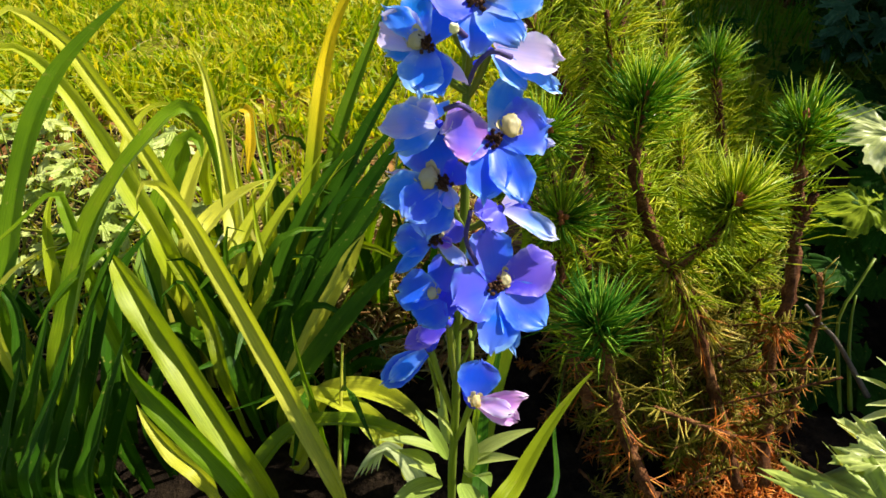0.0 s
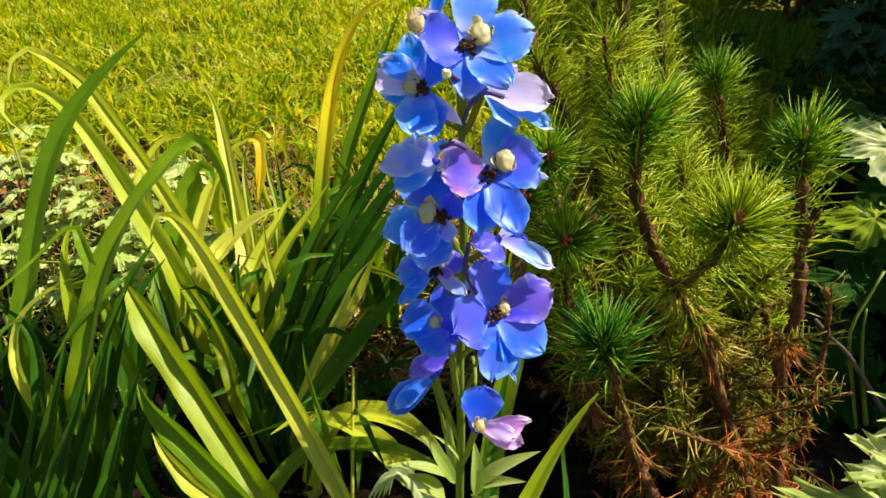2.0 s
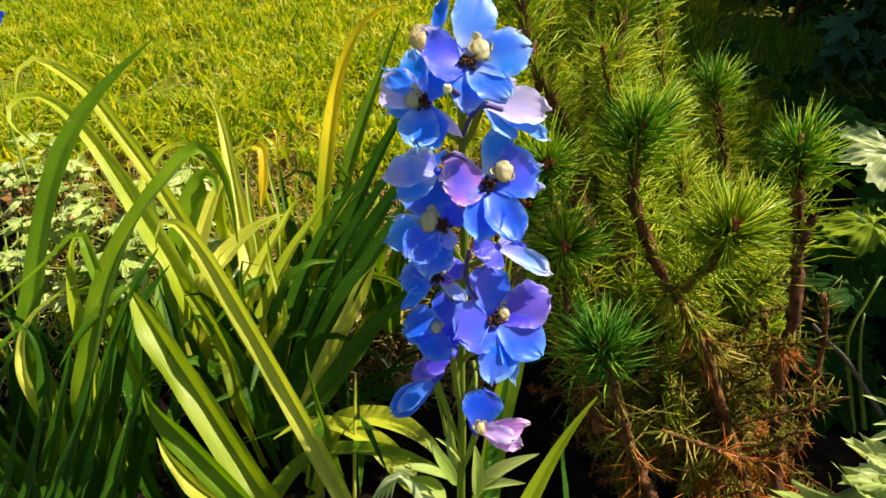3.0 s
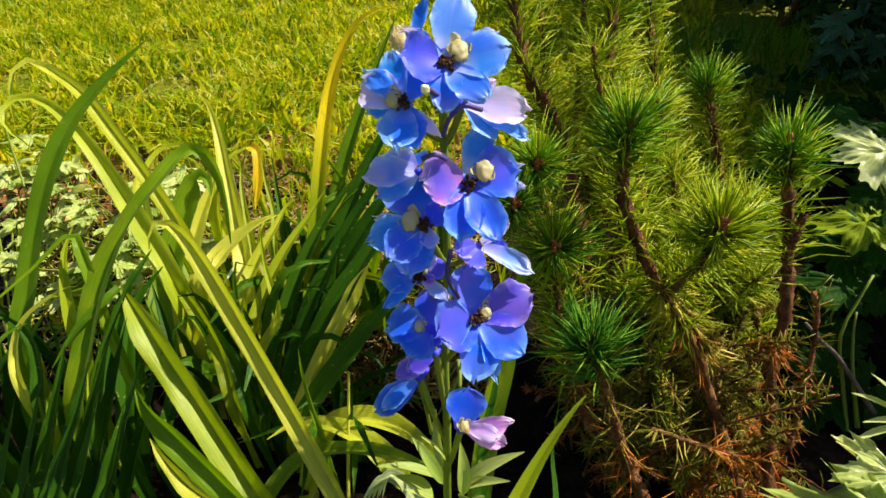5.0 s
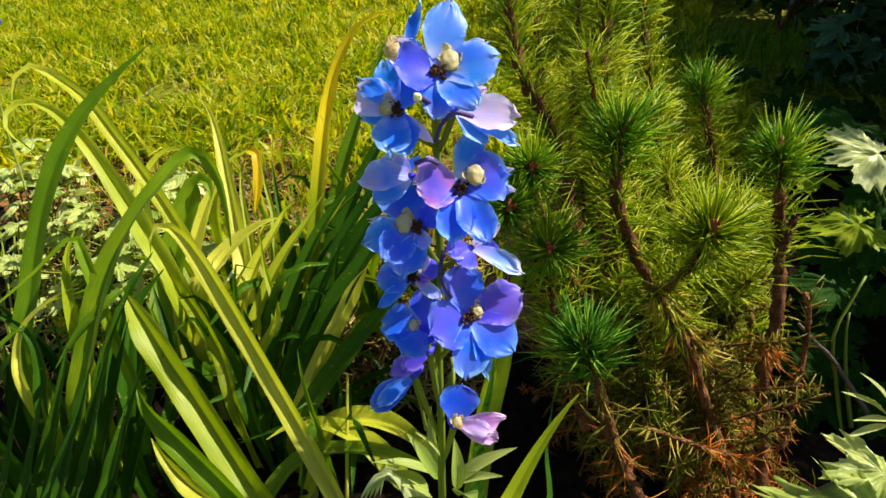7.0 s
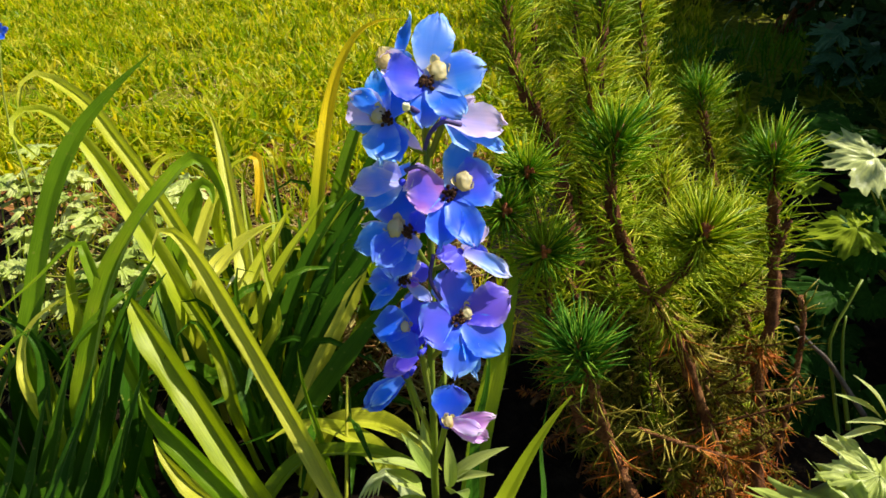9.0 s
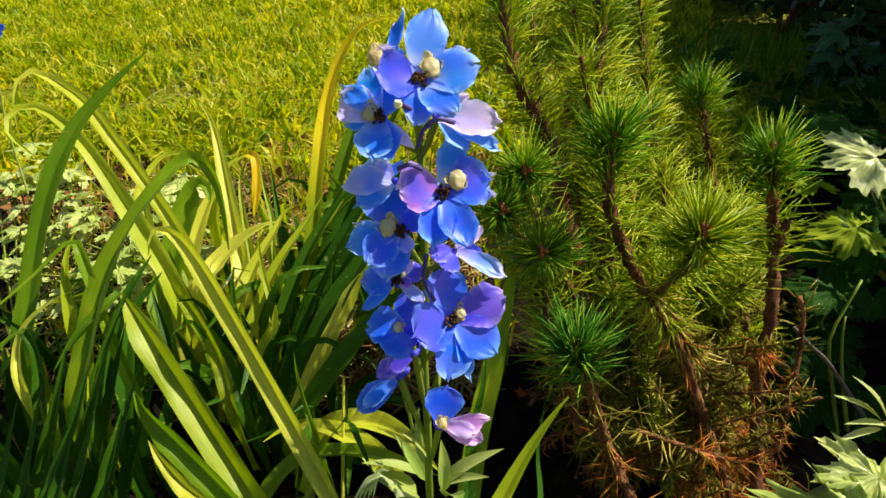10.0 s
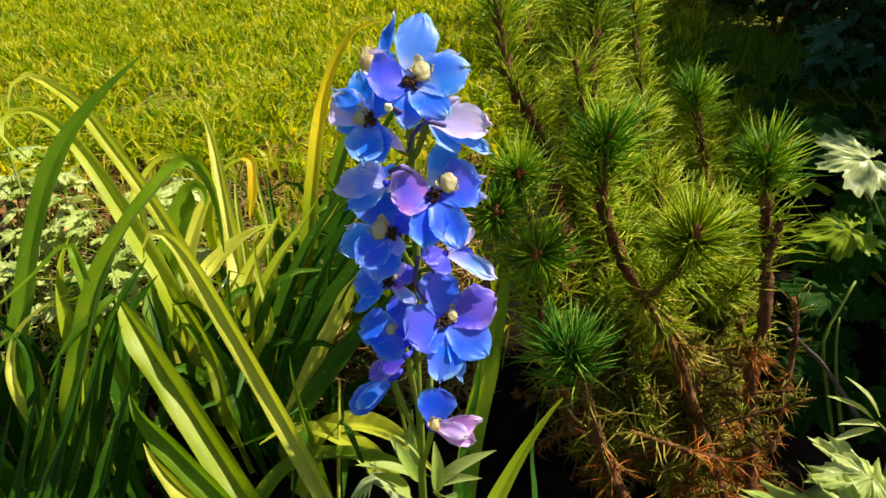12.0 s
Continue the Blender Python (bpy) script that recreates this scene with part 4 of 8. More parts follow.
part('leaf', ribbon([(-0.3356, 0.4195, 0.03), (-0.3426, 0.4116, 0.1624), (-0.3661, 0.4519, 0.2314), (-0.379, 0.4778, 0.2756), (-0.3871, 0.5094, 0.3097), (-0.384, 0.5329, 0.3296)], 0.0156, (0.39, -0.747, 0.539), 0.81, (-4, -15), 0.35, 0.6, 0.072, phase=4.3), M_LILY, lily_a)
part('leaf', ribbon([(-0.4179, 0.4417, 0.03), (-0.421, 0.4286, 0.1941), (-0.4312, 0.4516, 0.2334), (-0.419, 0.469, 0.2623), (-0.3844, 0.483, 0.2846), (-0.3673, 0.4851, 0.2875)], 0.0109, (0.031, -0.412, 0.91), 0.81, (-4, 8), 0.35, 0.6, 0.054, phase=3.2), M_LILY_SUNLIT, lily_a)
part('leaf', ribbon([(-0.4433, 0.3862, 0.03), (-0.4382, 0.3758, 0.2039), (-0.4211, 0.4077, 0.2569), (-0.4097, 0.4288, 0.2726), (-0.398, 0.4422, 0.2752)], 0.0143, (0.029, -0.542, 0.84), 0.81, (3, -8), 0.35, 0.6, 0.104, phase=5.8), M_LILY, lily_a)
part('leaf', ribbon([(-0.4, 0.4209, 0.03), (-0.402, 0.4113, 0.1643), (-0.4088, 0.4459, 0.223), (-0.4194, 0.4603, 0.2477), (-0.4417, 0.4689, 0.263), (-0.4539, 0.4584, 0.285)], 0.0135, (0.029, -0.542, 0.84), 0.81, (0, 9), 0.35, 0.6, 0.108, phase=0.0), M_LILY_SHADED, lily_a)
part('leaf', ribbon([(-0.3839, 0.4103, 0.03), (-0.3885, 0.3998, 0.1443), (-0.4039, 0.4315, 0.1984), (-0.4339, 0.4701, 0.2254), (-0.4508, 0.4819, 0.2461)], 0.0129, (0.305, -0.712, 0.632), 0.81, (4, -10), 0.35, 0.6, 0.035, phase=2.2), M_LILY, lily_a)
part('leaf', ribbon([(-0.3486, 0.4025, 0.03), (-0.3488, 0.4, 0.1431), (-0.3496, 0.4585, 0.2026), (-0.341, 0.5137, 0.2564), (-0.3225, 0.5557, 0.2872)], 0.0190, (0.216, -0.729, 0.65), 0.81, (-3, 1), 0.35, 0.6, 0.08, phase=0.3), M_LILY_SHADED, lily_a)
part('leaf', ribbon([(-0.3171, 0.4016, 0.03), (-0.3205, 0.4001, 0.1422), (-0.3319, 0.4616, 0.2071), (-0.3322, 0.5076, 0.2457), (-0.3105, 0.5462, 0.2707)], 0.0171, (0.462, -0.666, 0.586), 0.81, (-2, 1), 0.35, 0.6, 0.047, phase=0.4), M_LILY_SHADED, lily_a)
part('leaf', ribbon([(-0.3308, 0.3906, 0.03), (-0.3319, 0.3807, 0.1492), (-0.3357, 0.4142, 0.2058), (-0.3318, 0.45, 0.2464), (-0.3103, 0.4925, 0.2979)], 0.0151, (-0.259, -0.715, 0.65), 0.81, (2, 0), 0.35, 0.6, 0.109, phase=1.1), M_LILY_SHADED, lily_a)
part('leaf', ribbon([(-0.2975, 0.4197, 0.03), (-0.2963, 0.414, 0.1254), (-0.2922, 0.4616, 0.1664), (-0.3063, 0.5049, 0.2009), (-0.3334, 0.5532, 0.2442)], 0.0147, (0.216, -0.729, 0.65), 0.81, (-5, 8), 0.35, 0.6, 0.052, phase=0.8), M_LILY_SHADED, lily_a)
part('leaf', ribbon([(-0.2261, 0.4731, 0.03), (-0.2335, 0.4672, 0.1342), (-0.2583, 0.5143, 0.1755), (-0.304, 0.5632, 0.2207), (-0.3476, 0.5918, 0.251), (-0.3795, 0.6054, 0.2555)], 0.0168, (-0.231, -0.524, 0.82), 0.90, (1, 13), 0.35, 0.6, 0.11, phase=4.9), M_LILY, lily_a)
part('leaf', ribbon([(-0.2068, 0.4668, 0.03), (-0.2151, 0.4609, 0.1229), (-0.2426, 0.5078, 0.164), (-0.2849, 0.5499, 0.1974), (-0.3189, 0.5935, 0.2331), (-0.3363, 0.6194, 0.2579)], 0.0158, (-0.251, -0.652, 0.715), 0.90, (-5, -7), 0.35, 0.6, 0.095, phase=0.1), M_LILY_SHADED, lily_a)
part('leaf', ribbon([(-0.266, 0.5431, 0.03), (-0.2741, 0.5383, 0.1381), (-0.301, 0.589, 0.1856), (-0.3285, 0.6259, 0.2294), (-0.3527, 0.6366, 0.2484), (-0.3677, 0.6244, 0.2479)], 0.0168, (-0.148, -0.534, 0.833), 0.90, (-3, -1), 0.35, 0.6, 0.068, phase=5.2), M_LILY, lily_a)
part('leaf', ribbon([(-0.3406, 0.5564, 0.03), (-0.3413, 0.5518, 0.1636), (-0.3436, 0.6031, 0.211), (-0.3349, 0.6403, 0.2539), (-0.3216, 0.6765, 0.2949), (-0.3124, 0.6886, 0.315), (-0.2976, 0.6819, 0.3128), (-0.2918, 0.6676, 0.2983)], 0.0330, (0.301, -0.65, 0.698), 0.72, (0, 14), 0.2, 0.6, 0.099, phase=1.7), M_LILY, lily_a)
part('leaf', ribbon([(-0.302, 0.552, 0.03), (-0.3074, 0.552, 0.1626), (-0.3253, 0.6187, 0.2171), (-0.3181, 0.6652, 0.2561), (-0.3026, 0.7003, 0.2952), (-0.2969, 0.7116, 0.314)], 0.0290, (0.305, -0.712, 0.632), 0.72, (6, 6), 0.3, 0.6, 0.12, phase=1.3), M_LILY_SUNLIT, lily_a)
part('leaf', ribbon([(-0.3729, 0.67, 0.03), (-0.387, 0.6774, 0.1811), (-0.4341, 0.7687, 0.2587), (-0.4316, 0.8081, 0.2858), (-0.4158, 0.8295, 0.3017), (-0.3922, 0.8322, 0.3053), (-0.368, 0.8202, 0.3038)], 0.0215, (-0.132, -0.408, 0.904), 0.81, (4, 3), 0.3, 0.6, 0.055, phase=1.1), M_LILY_SUNLIT, lily_a)
part('leaf', ribbon([(-0.243, 0.5973, 0.03), (-0.2487, 0.5982, 0.1598), (-0.2676, 0.6678, 0.2193), (-0.288, 0.722, 0.2722), (-0.3075, 0.7759, 0.3249), (-0.3236, 0.8096, 0.3627), (-0.3445, 0.8324, 0.3824)], 0.0240, (-0.073, -0.74, 0.668), 0.81, (-2, 1), 0.35, 0.6, 0.099, phase=4.7), M_LILY_SUNLIT, lily_a)
part('leaf', ribbon([(-0.3306, 0.7589, 0.03), (-0.327, 0.7526, 0.2274), (-0.3151, 0.7984, 0.2846), (-0.2975, 0.8133, 0.2992), (-0.2824, 0.8227, 0.3047)], 0.0215, (-0.14, -0.469, 0.872), 0.81, (-1, 10), 0.2, 0.6, 0.096, phase=5.2), M_LILY_SUNLIT, lily_a)
part('leaf', ribbon([(-0.2849, 0.8223, 0.3041), (-0.2735, 0.8134, 0.2984), (-0.2703, 0.7911, 0.2705), (-0.2741, 0.7615, 0.2305)], 0.0150, (0.305, -0.712, 0.632), 0.56, (3, 2), 0.4, 1, 0.041, phase=2.4), M_LILY_YELLOW, lily_a)
part('leaf', ribbon([(-0.2884, 0.5897, 0.03), (-0.2857, 0.5798, 0.2087), (-0.2768, 0.6134, 0.2356), (-0.2517, 0.6381, 0.2568), (-0.2246, 0.6523, 0.2699), (-0.2096, 0.6597, 0.272)], 0.0275, (-0.14, -0.469, 0.872), 0.90, (4, -7), 0.3, 0.6, 0.037, phase=4.6), M_LILY_SUNLIT, lily_a)
part('leaf', ribbon([(-0.2394, 0.6231, 0.03), (-0.244, 0.6218, 0.1602), (-0.2594, 0.6842, 0.2269), (-0.276, 0.7331, 0.2709), (-0.2816, 0.7621, 0.3005)], 0.0146, (-0.169, -0.731, 0.662), 0.81, (2, -4), 0.35, 0.6, 0.09, phase=1.0), M_LILY_SUNLIT, lily_a)
part('leaf', ribbon([(-0.1994, 0.6466, 0.03), (-0.2047, 0.6459, 0.1602), (-0.2223, 0.7104, 0.2109), (-0.238, 0.7646, 0.2637), (-0.2477, 0.7985, 0.3017)], 0.0113, (0.216, -0.729, 0.65), 0.81, (-3, 15), 0.35, 0.6, 0.099, phase=5.9), M_LILY_SHADED, lily_a)
part('leaf', ribbon([(-0.2233, 0.6617, 0.03), (-0.2265, 0.6612, 0.1869), (-0.2372, 0.7263, 0.2384), (-0.2538, 0.7686, 0.2711), (-0.2637, 0.8026, 0.3092)], 0.0088, (0.216, -0.729, 0.65), 0.81, (4, -4), 0.35, 0.6, 0.08, phase=5.7), M_LILY, lily_a)
part('leaf', ribbon([(-0.2486, 0.5717, 0.03), (-0.2456, 0.5661, 0.184), (-0.2356, 0.6142, 0.2257), (-0.2136, 0.6568, 0.2575), (-0.2012, 0.6798, 0.2761), (-0.1865, 0.6843, 0.2832)], 0.0180, (-0.148, -0.534, 0.833), 0.81, (-3, -2), 0.35, 0.6, 0.067, phase=1.6), M_LILY_SUNLIT, lily_a)
part('leaf', ribbon([(-0.2381, 0.526, 0.03), (-0.2334, 0.5231, 0.1503), (-0.2177, 0.5801, 0.2065), (-0.1946, 0.6251, 0.2424), (-0.1702, 0.6643, 0.2685), (-0.1498, 0.6918, 0.2945)], 0.0167, (-0.259, -0.715, 0.65), 0.81, (-6, 9), 0.35, 0.6, 0.038, phase=3.8), M_LILY, lily_a)
part('leaf', ribbon([(-0.2181, 0.5152, 0.03), (-0.2137, 0.5079, 0.1631), (-0.199, 0.5502, 0.1947), (-0.2169, 0.5974, 0.2357), (-0.2225, 0.6216, 0.2769)], 0.0106, (0.305, -0.712, 0.632), 0.81, (-1, -6), 0.35, 0.6, 0.051, phase=1.7), M_LILY, lily_a)
part('leaf', ribbon([(-0.1183, 0.4177, 0.03), (-0.1223, 0.4038, 0.1408), (-0.1355, 0.424, 0.1753), (-0.1455, 0.445, 0.2015), (-0.1507, 0.462, 0.2205)], 0.0073, (-0.259, -0.715, 0.65), 0.81, (3, 3), 0.35, 0.6, 0.116, phase=0.9), M_LILY, lily_a)
# leaves low in front, with their shade put into the dark green
part('leaf', ribbon([(-0.333, 0.3299, 0.03), (-0.3333, 0.3188, 0.1427), (-0.3344, 0.3484, 0.1732), (-0.3219, 0.3833, 0.2217), (-0.3119, 0.4226, 0.2682)], 0.0279, (-0.493, -0.694, 0.525), 0.48, (5, -1), 0.5, 0.6, 0.047, phase=3.5), M_LILY_SHADED, lily_a)
part('leaf', ribbon([(-0.3276, 0.3422, 0.03), (-0.3278, 0.3313, 0.1244), (-0.3285, 0.3618, 0.1563), (-0.3154, 0.4033, 0.216), (-0.3048, 0.4494, 0.2739)], 0.0318, (-0.493, -0.694, 0.525), 0.47, (-1, 12), 0.5, 0.6, 0.115, phase=4.2), M_LILY_SHADED, lily_a)
part('leaf', ribbon([(-0.2891, 0.3179, 0.03), (-0.2893, 0.3065, 0.1595), (-0.29, 0.3352, 0.1885), (-0.2799, 0.3639, 0.2266), (-0.2722, 0.3968, 0.2623)], 0.0255, (-0.493, -0.694, 0.525), 0.48, (1, 10), 0.5, 0.6, 0.104, phase=0.7), M_LILY_SHADED, lily_a)
part('leaf', ribbon([(-0.3412, 0.3237, 0.03), (-0.3416, 0.3125, 0.1521), (-0.3431, 0.3417, 0.1818), (-0.3325, 0.3708, 0.2208), (-0.3247, 0.4042, 0.2573)], 0.0273, (-0.493, -0.694, 0.525), 0.47, (-1, -14), 0.5, 0.6, 0.101, phase=1.7), M_LILY_SHADED, lily_a)
part('leaf', ribbon([(-0.3697, 0.3359, 0.03), (-0.3702, 0.3249, 0.1348), (-0.3718, 0.3549, 0.166), (-0.3638, 0.389, 0.2135), (-0.3588, 0.4275, 0.2587)], 0.0255, (-0.493, -0.694, 0.525), 0.48, (-3, -15), 0.5, 0.6, 0.091, phase=0.3), M_LILY_SHADED, lily_a)
part('leaf', ribbon([(-0.3028, 0.3055, 0.03), (-0.3032, 0.2939, 0.1781), (-0.3046, 0.3218, 0.2056), (-0.2997, 0.3434, 0.2321), (-0.2975, 0.369, 0.2556)], 0.0284, (-0.493, -0.694, 0.525), 0.47, (-2, 14), 0.5, 0.6, 0.096, phase=3.6), M_LILY_SHADED, lily_a)
part('leaf', ribbon([(-0.3777, 0.3297, 0.03), (-0.3783, 0.3186, 0.1442), (-0.3803, 0.3482, 0.1746), (-0.3766, 0.3726, 0.2058), (-0.3763, 0.401, 0.2341)], 0.0237, (-0.493, -0.694, 0.525), 0.48, (-5, 3), 0.5, 0.6, 0.042, phase=1.4), M_LILY_SHADED, lily_a)
part('leaf', ribbon([(-0.2821, 0.3056, 0.03), (-0.2824, 0.294, 0.1774), (-0.2834, 0.3219, 0.2049), (-0.2791, 0.3398, 0.2252), (-0.2774, 0.3617, 0.2424)], 0.0258, (-0.493, -0.694, 0.525), 0.47, (4, -13), 0.5, 0.6, 0.097, phase=2.2), M_LILY_SHADED, lily_a)
part('leaf', ribbon([(-0.3257, 0.3054, 0.03), (-0.3263, 0.2938, 0.1788), (-0.3282, 0.3217, 0.2064), (-0.3223, 0.3384, 0.2246), (-0.3193, 0.359, 0.2396)], 0.0258, (-0.493, -0.694, 0.525), 0.48, (6, 2), 0.5, 0.6, 0.055, phase=0.5), M_LILY_SHADED, lily_a)
part('leaf', ribbon([(-0.3823, 0.3175, 0.03), (-0.3831, 0.3061, 0.1625), (-0.3856, 0.3348, 0.1915), (-0.3836, 0.3559, 0.2171), (-0.385, 0.3809, 0.2398)], 0.0241, (-0.493, -0.694, 0.525), 0.47, (3, 4), 0.5, 0.6, 0.052, phase=4.5), M_LILY_SHADED, lily_a)
part('leaf', ribbon([(-0.3022, 0.3484, 0.03), (-0.3022, 0.3377, 0.1145), (-0.3021, 0.3686, 0.1471), (-0.2884, 0.4024, 0.1939), (-0.2768, 0.4406, 0.2384)], 0.0265, (-0.493, -0.694, 0.525), 0.48, (-5, 15), 0.5, 0.6, 0.096, phase=2.1), M_LILY_SHADED, lily_a)
lily_b = thing('daylily', (-0.1729, 0.497, 0.03), 'dense daylily clump of upright leaves, shade put into their dark green', 'daylily', 'daylily clumps')
part('leaf', ribbon([(-0.1814, 0.5605, 0.03), (-0.1797, 0.5582, 0.0994), (-0.1739, 0.6172, 0.1793), (-0.1663, 0.6777, 0.2615), (-0.1583, 0.7405, 0.3377), (-0.1514, 0.777, 0.3795), (-0.1348, 0.8078, 0.4309), (-0.1081, 0.8258, 0.47), (-0.0771, 0.8301, 0.486), (-0.0443, 0.8215, 0.4898)], 0.0185, (0.216, -0.729, 0.65), 0.72, (-6, 13), 0.3, 0.6, 0.056, phase=1.8), M_LILY_TURNING, lily_b)
part('leaf', ribbon([(-0.182, 0.5784, 0.03), (-0.1759, 0.5846, 0.0947), (-0.1557, 0.6721, 0.2221), (-0.1324, 0.7347, 0.3074), (-0.1053, 0.787, 0.375), (-0.0777, 0.8345, 0.4345), (-0.0596, 0.8562, 0.4705)], 0.019, (-0.308, -0.762, 0.57), 0.6, (-2, -8), 0.35, 0.6, 0.113, phase=5.3), M_LILY, lily_b)
part('leaf', ribbon([(-0.2023, 0.5118, 0.03), (-0.194, 0.5109, 0.0888), (-0.1664, 0.5745, 0.1754), (-0.1332, 0.6412, 0.2476), (-0.0984, 0.7032, 0.3117), (-0.0535, 0.7558, 0.3792), (-0.0381, 0.769, 0.4009)], 0.0285, (-0.58, -0.648, 0.494), 0.47, (0, -9), 0.4, 0.6, 0.053, phase=2.4), M_LILY_SHADED, lily_b)
part('leaf', ribbon([(-0.2022, 0.4951, 0.03), (-0.1954, 0.4896, 0.0922), (-0.1728, 0.5379, 0.1532), (-0.1378, 0.5956, 0.2101), (-0.0961, 0.6397, 0.2633), (-0.0535, 0.6812, 0.3121), (-0.0246, 0.7088, 0.338)], 0.0298, (-0.58, -0.648, 0.494), 0.47, (2, -15), 0.4, 0.6, 0.061, phase=3.9), M_LILY_SHADED, lily_b)
part('leaf', ribbon([(-0.2008, 0.4815, 0.03), (-0.1961, 0.4758, 0.0885), (-0.1805, 0.5234, 0.1486), (-0.1544, 0.5721, 0.2103), (-0.1154, 0.6308, 0.2687), (-0.0736, 0.6719, 0.3167), (-0.0385, 0.6986, 0.3408)], 0.0217, (-0.58, -0.648, 0.494), 0.47, (4, -15), 0.4, 0.6, 0.049, phase=3.7), M_LILY_SHADED, lily_b)
part('leaf', ribbon([(-0.1953, 0.4747, 0.03), (-0.1868, 0.4688, 0.0959), (-0.1584, 0.5158, 0.1546), (-0.1191, 0.564, 0.2149), (-0.086, 0.5997, 0.2542), (-0.0449, 0.6431, 0.3063)], 0.0349, (-0.58, -0.648, 0.494), 0.47, (4, 2), 0.35, 0.6, 0.071, phase=2.1), M_LILY_SHADED, lily_b)
part('leaf', ribbon([(-0.2184, 0.484, 0.03), (-0.2155, 0.4828, 0.0815), (-0.2058, 0.5455, 0.1477), (-0.1826, 0.5955, 0.2115), (-0.152, 0.6395, 0.2651), (-0.1028, 0.6846, 0.3197)], 0.0198, (-0.169, -0.731, 0.662), 0.81, (-1, -4), 0.4, 0.6, 0.047, phase=3.1), M_LILY_SHADED, lily_b)
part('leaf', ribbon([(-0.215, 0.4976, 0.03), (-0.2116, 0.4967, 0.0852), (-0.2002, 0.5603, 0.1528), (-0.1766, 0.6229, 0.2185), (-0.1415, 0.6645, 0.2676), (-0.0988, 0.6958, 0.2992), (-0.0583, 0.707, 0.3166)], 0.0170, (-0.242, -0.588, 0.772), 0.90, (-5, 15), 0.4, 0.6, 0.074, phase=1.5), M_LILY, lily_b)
part('leaf', ribbon([(-0.1791, 0.4619, 0.03), (-0.1718, 0.4547, 0.1108), (-0.1475, 0.4973, 0.1623), (-0.1194, 0.5345, 0.2043), (-0.1008, 0.5625, 0.2313), (-0.0879, 0.5732, 0.2488)], 0.0185, (0.12, -0.606, 0.786), -0.77, (6, -5), 0.12, 0.6, 0.091, phase=1.2), M_LILY_SUNLIT, lily_b)
part('leaf', ribbon([(-0.1777, 0.4638, 0.03), (-0.1689, 0.4515, 0.1054), (-0.1396, 0.4771, 0.1474), (-0.1018, 0.5065, 0.1858), (-0.0701, 0.5299, 0.2142), (-0.0251, 0.5611, 0.2455)], 0.0252, (-0.58, -0.648, 0.494), 0.47, (-5, -9), 0.4, 0.6, 0.067, phase=1.9), M_LILY_SHADED, lily_b)
part('leaf', ribbon([(-0.1781, 0.4627, 0.03), (-0.1722, 0.4484, 0.1001), (-0.1525, 0.4675, 0.1317), (-0.1287, 0.4942, 0.1562), (-0.104, 0.5215, 0.1817)], 0.0121, (-0.251, -0.652, 0.715), 0.81, (-2, -2), 0.4, 0.6, 0.075, phase=0.5), M_LILY, lily_b)
part('leaf', ribbon([(-0.0428, 0.4131, 0.03), (-0.0514, 0.4001, 0.0925), (-0.08, 0.4233, 0.1131), (-0.1084, 0.4355, 0.125), (-0.1392, 0.4432, 0.1294), (-0.1681, 0.438, 0.1315), (-0.1899, 0.4245, 0.1292)], 0.0257, (0.032, -0.108, 0.994), 0.72, (5, -11), 0.4, 0.6, 0.108, phase=0.5), M_LILY_SUNLIT, lily_b)
part('leaf', ribbon([(-0.1551, 0.4193, 0.03), (-0.1499, 0.4099, 0.0735), (-0.1325, 0.4453, 0.1131), (-0.1014, 0.4536, 0.1258), (-0.0678, 0.4518, 0.1216), (-0.034, 0.4356, 0.1125), (-0.0044, 0.413, 0.0928)], 0.0262, (0.032, -0.108, 0.994), 0.72, (-2, -10), 0.35, 0.6, 0.059, phase=4.0), M_LILY_SUNLIT, lily_b)
part('leaf', ribbon([(-0.1809, 0.3629, 0.03), (-0.1767, 0.3499, 0.1108), (-0.1627, 0.3731, 0.1297), (-0.1371, 0.3917, 0.1406), (-0.098, 0.3948, 0.1441), (-0.0527, 0.3853, 0.146), (-0.0037, 0.3699, 0.1377)], 0.0175, (0.031, 0.028, 0.999), 0.81, (4, -10), 0.3, 0.6, 0.109, phase=3.0), M_LILY, lily_b)
lily_c = thing('daylily', (0.0349, 0.2256, 0.03), 'young daylily with a few folded green leaves', 'daylily', 'daylily clumps')
part('leaf', ribbon([(0.0246, 0.2238, 0.03), (0.0292, 0.2096, 0.2584), (0.0445, 0.2289, 0.2806), (0.0664, 0.2539, 0.3023), (0.084, 0.2682, 0.3199), (0.0946, 0.2756, 0.3282)], 0.0227, (-0.298, -0.675, 0.676), 0.75, (-6, 0), 0.6, 0.8, 0.106, phase=2.5), M_LILY, lily_c)
part('leaf', ribbon([(0.016, 0.2768, 0.03), (0.0181, 0.2669, 0.1593), (0.0252, 0.3006, 0.1963), (0.0353, 0.3354, 0.2351), (0.0475, 0.3628, 0.271), (0.0595, 0.3907, 0.3078), (0.0664, 0.4051, 0.332), (0.0663, 0.4117, 0.3529), (0.0539, 0.4128, 0.365), (0.0456, 0.4084, 0.3678)], 0.0194, (0.122, -0.74, 0.662), 0.35, (1, -3), 0.3, 0.8, 0.034, phase=3.2), M_LILY, lily_c)
part('leaf', ribbon([(0.0237, 0.2425, 0.03), (0.024, 0.2315, 0.217), (0.0249, 0.2616, 0.2483), (0.0294, 0.2909, 0.2779), (0.0388, 0.3133, 0.3055), (0.0421, 0.3339, 0.3305)], 0.0121, (0.305, -0.712, 0.632), 0.35, (-1, 2), 0.4, 0.8, 0.084, phase=2.7), M_LILY_SHADED, lily_c)
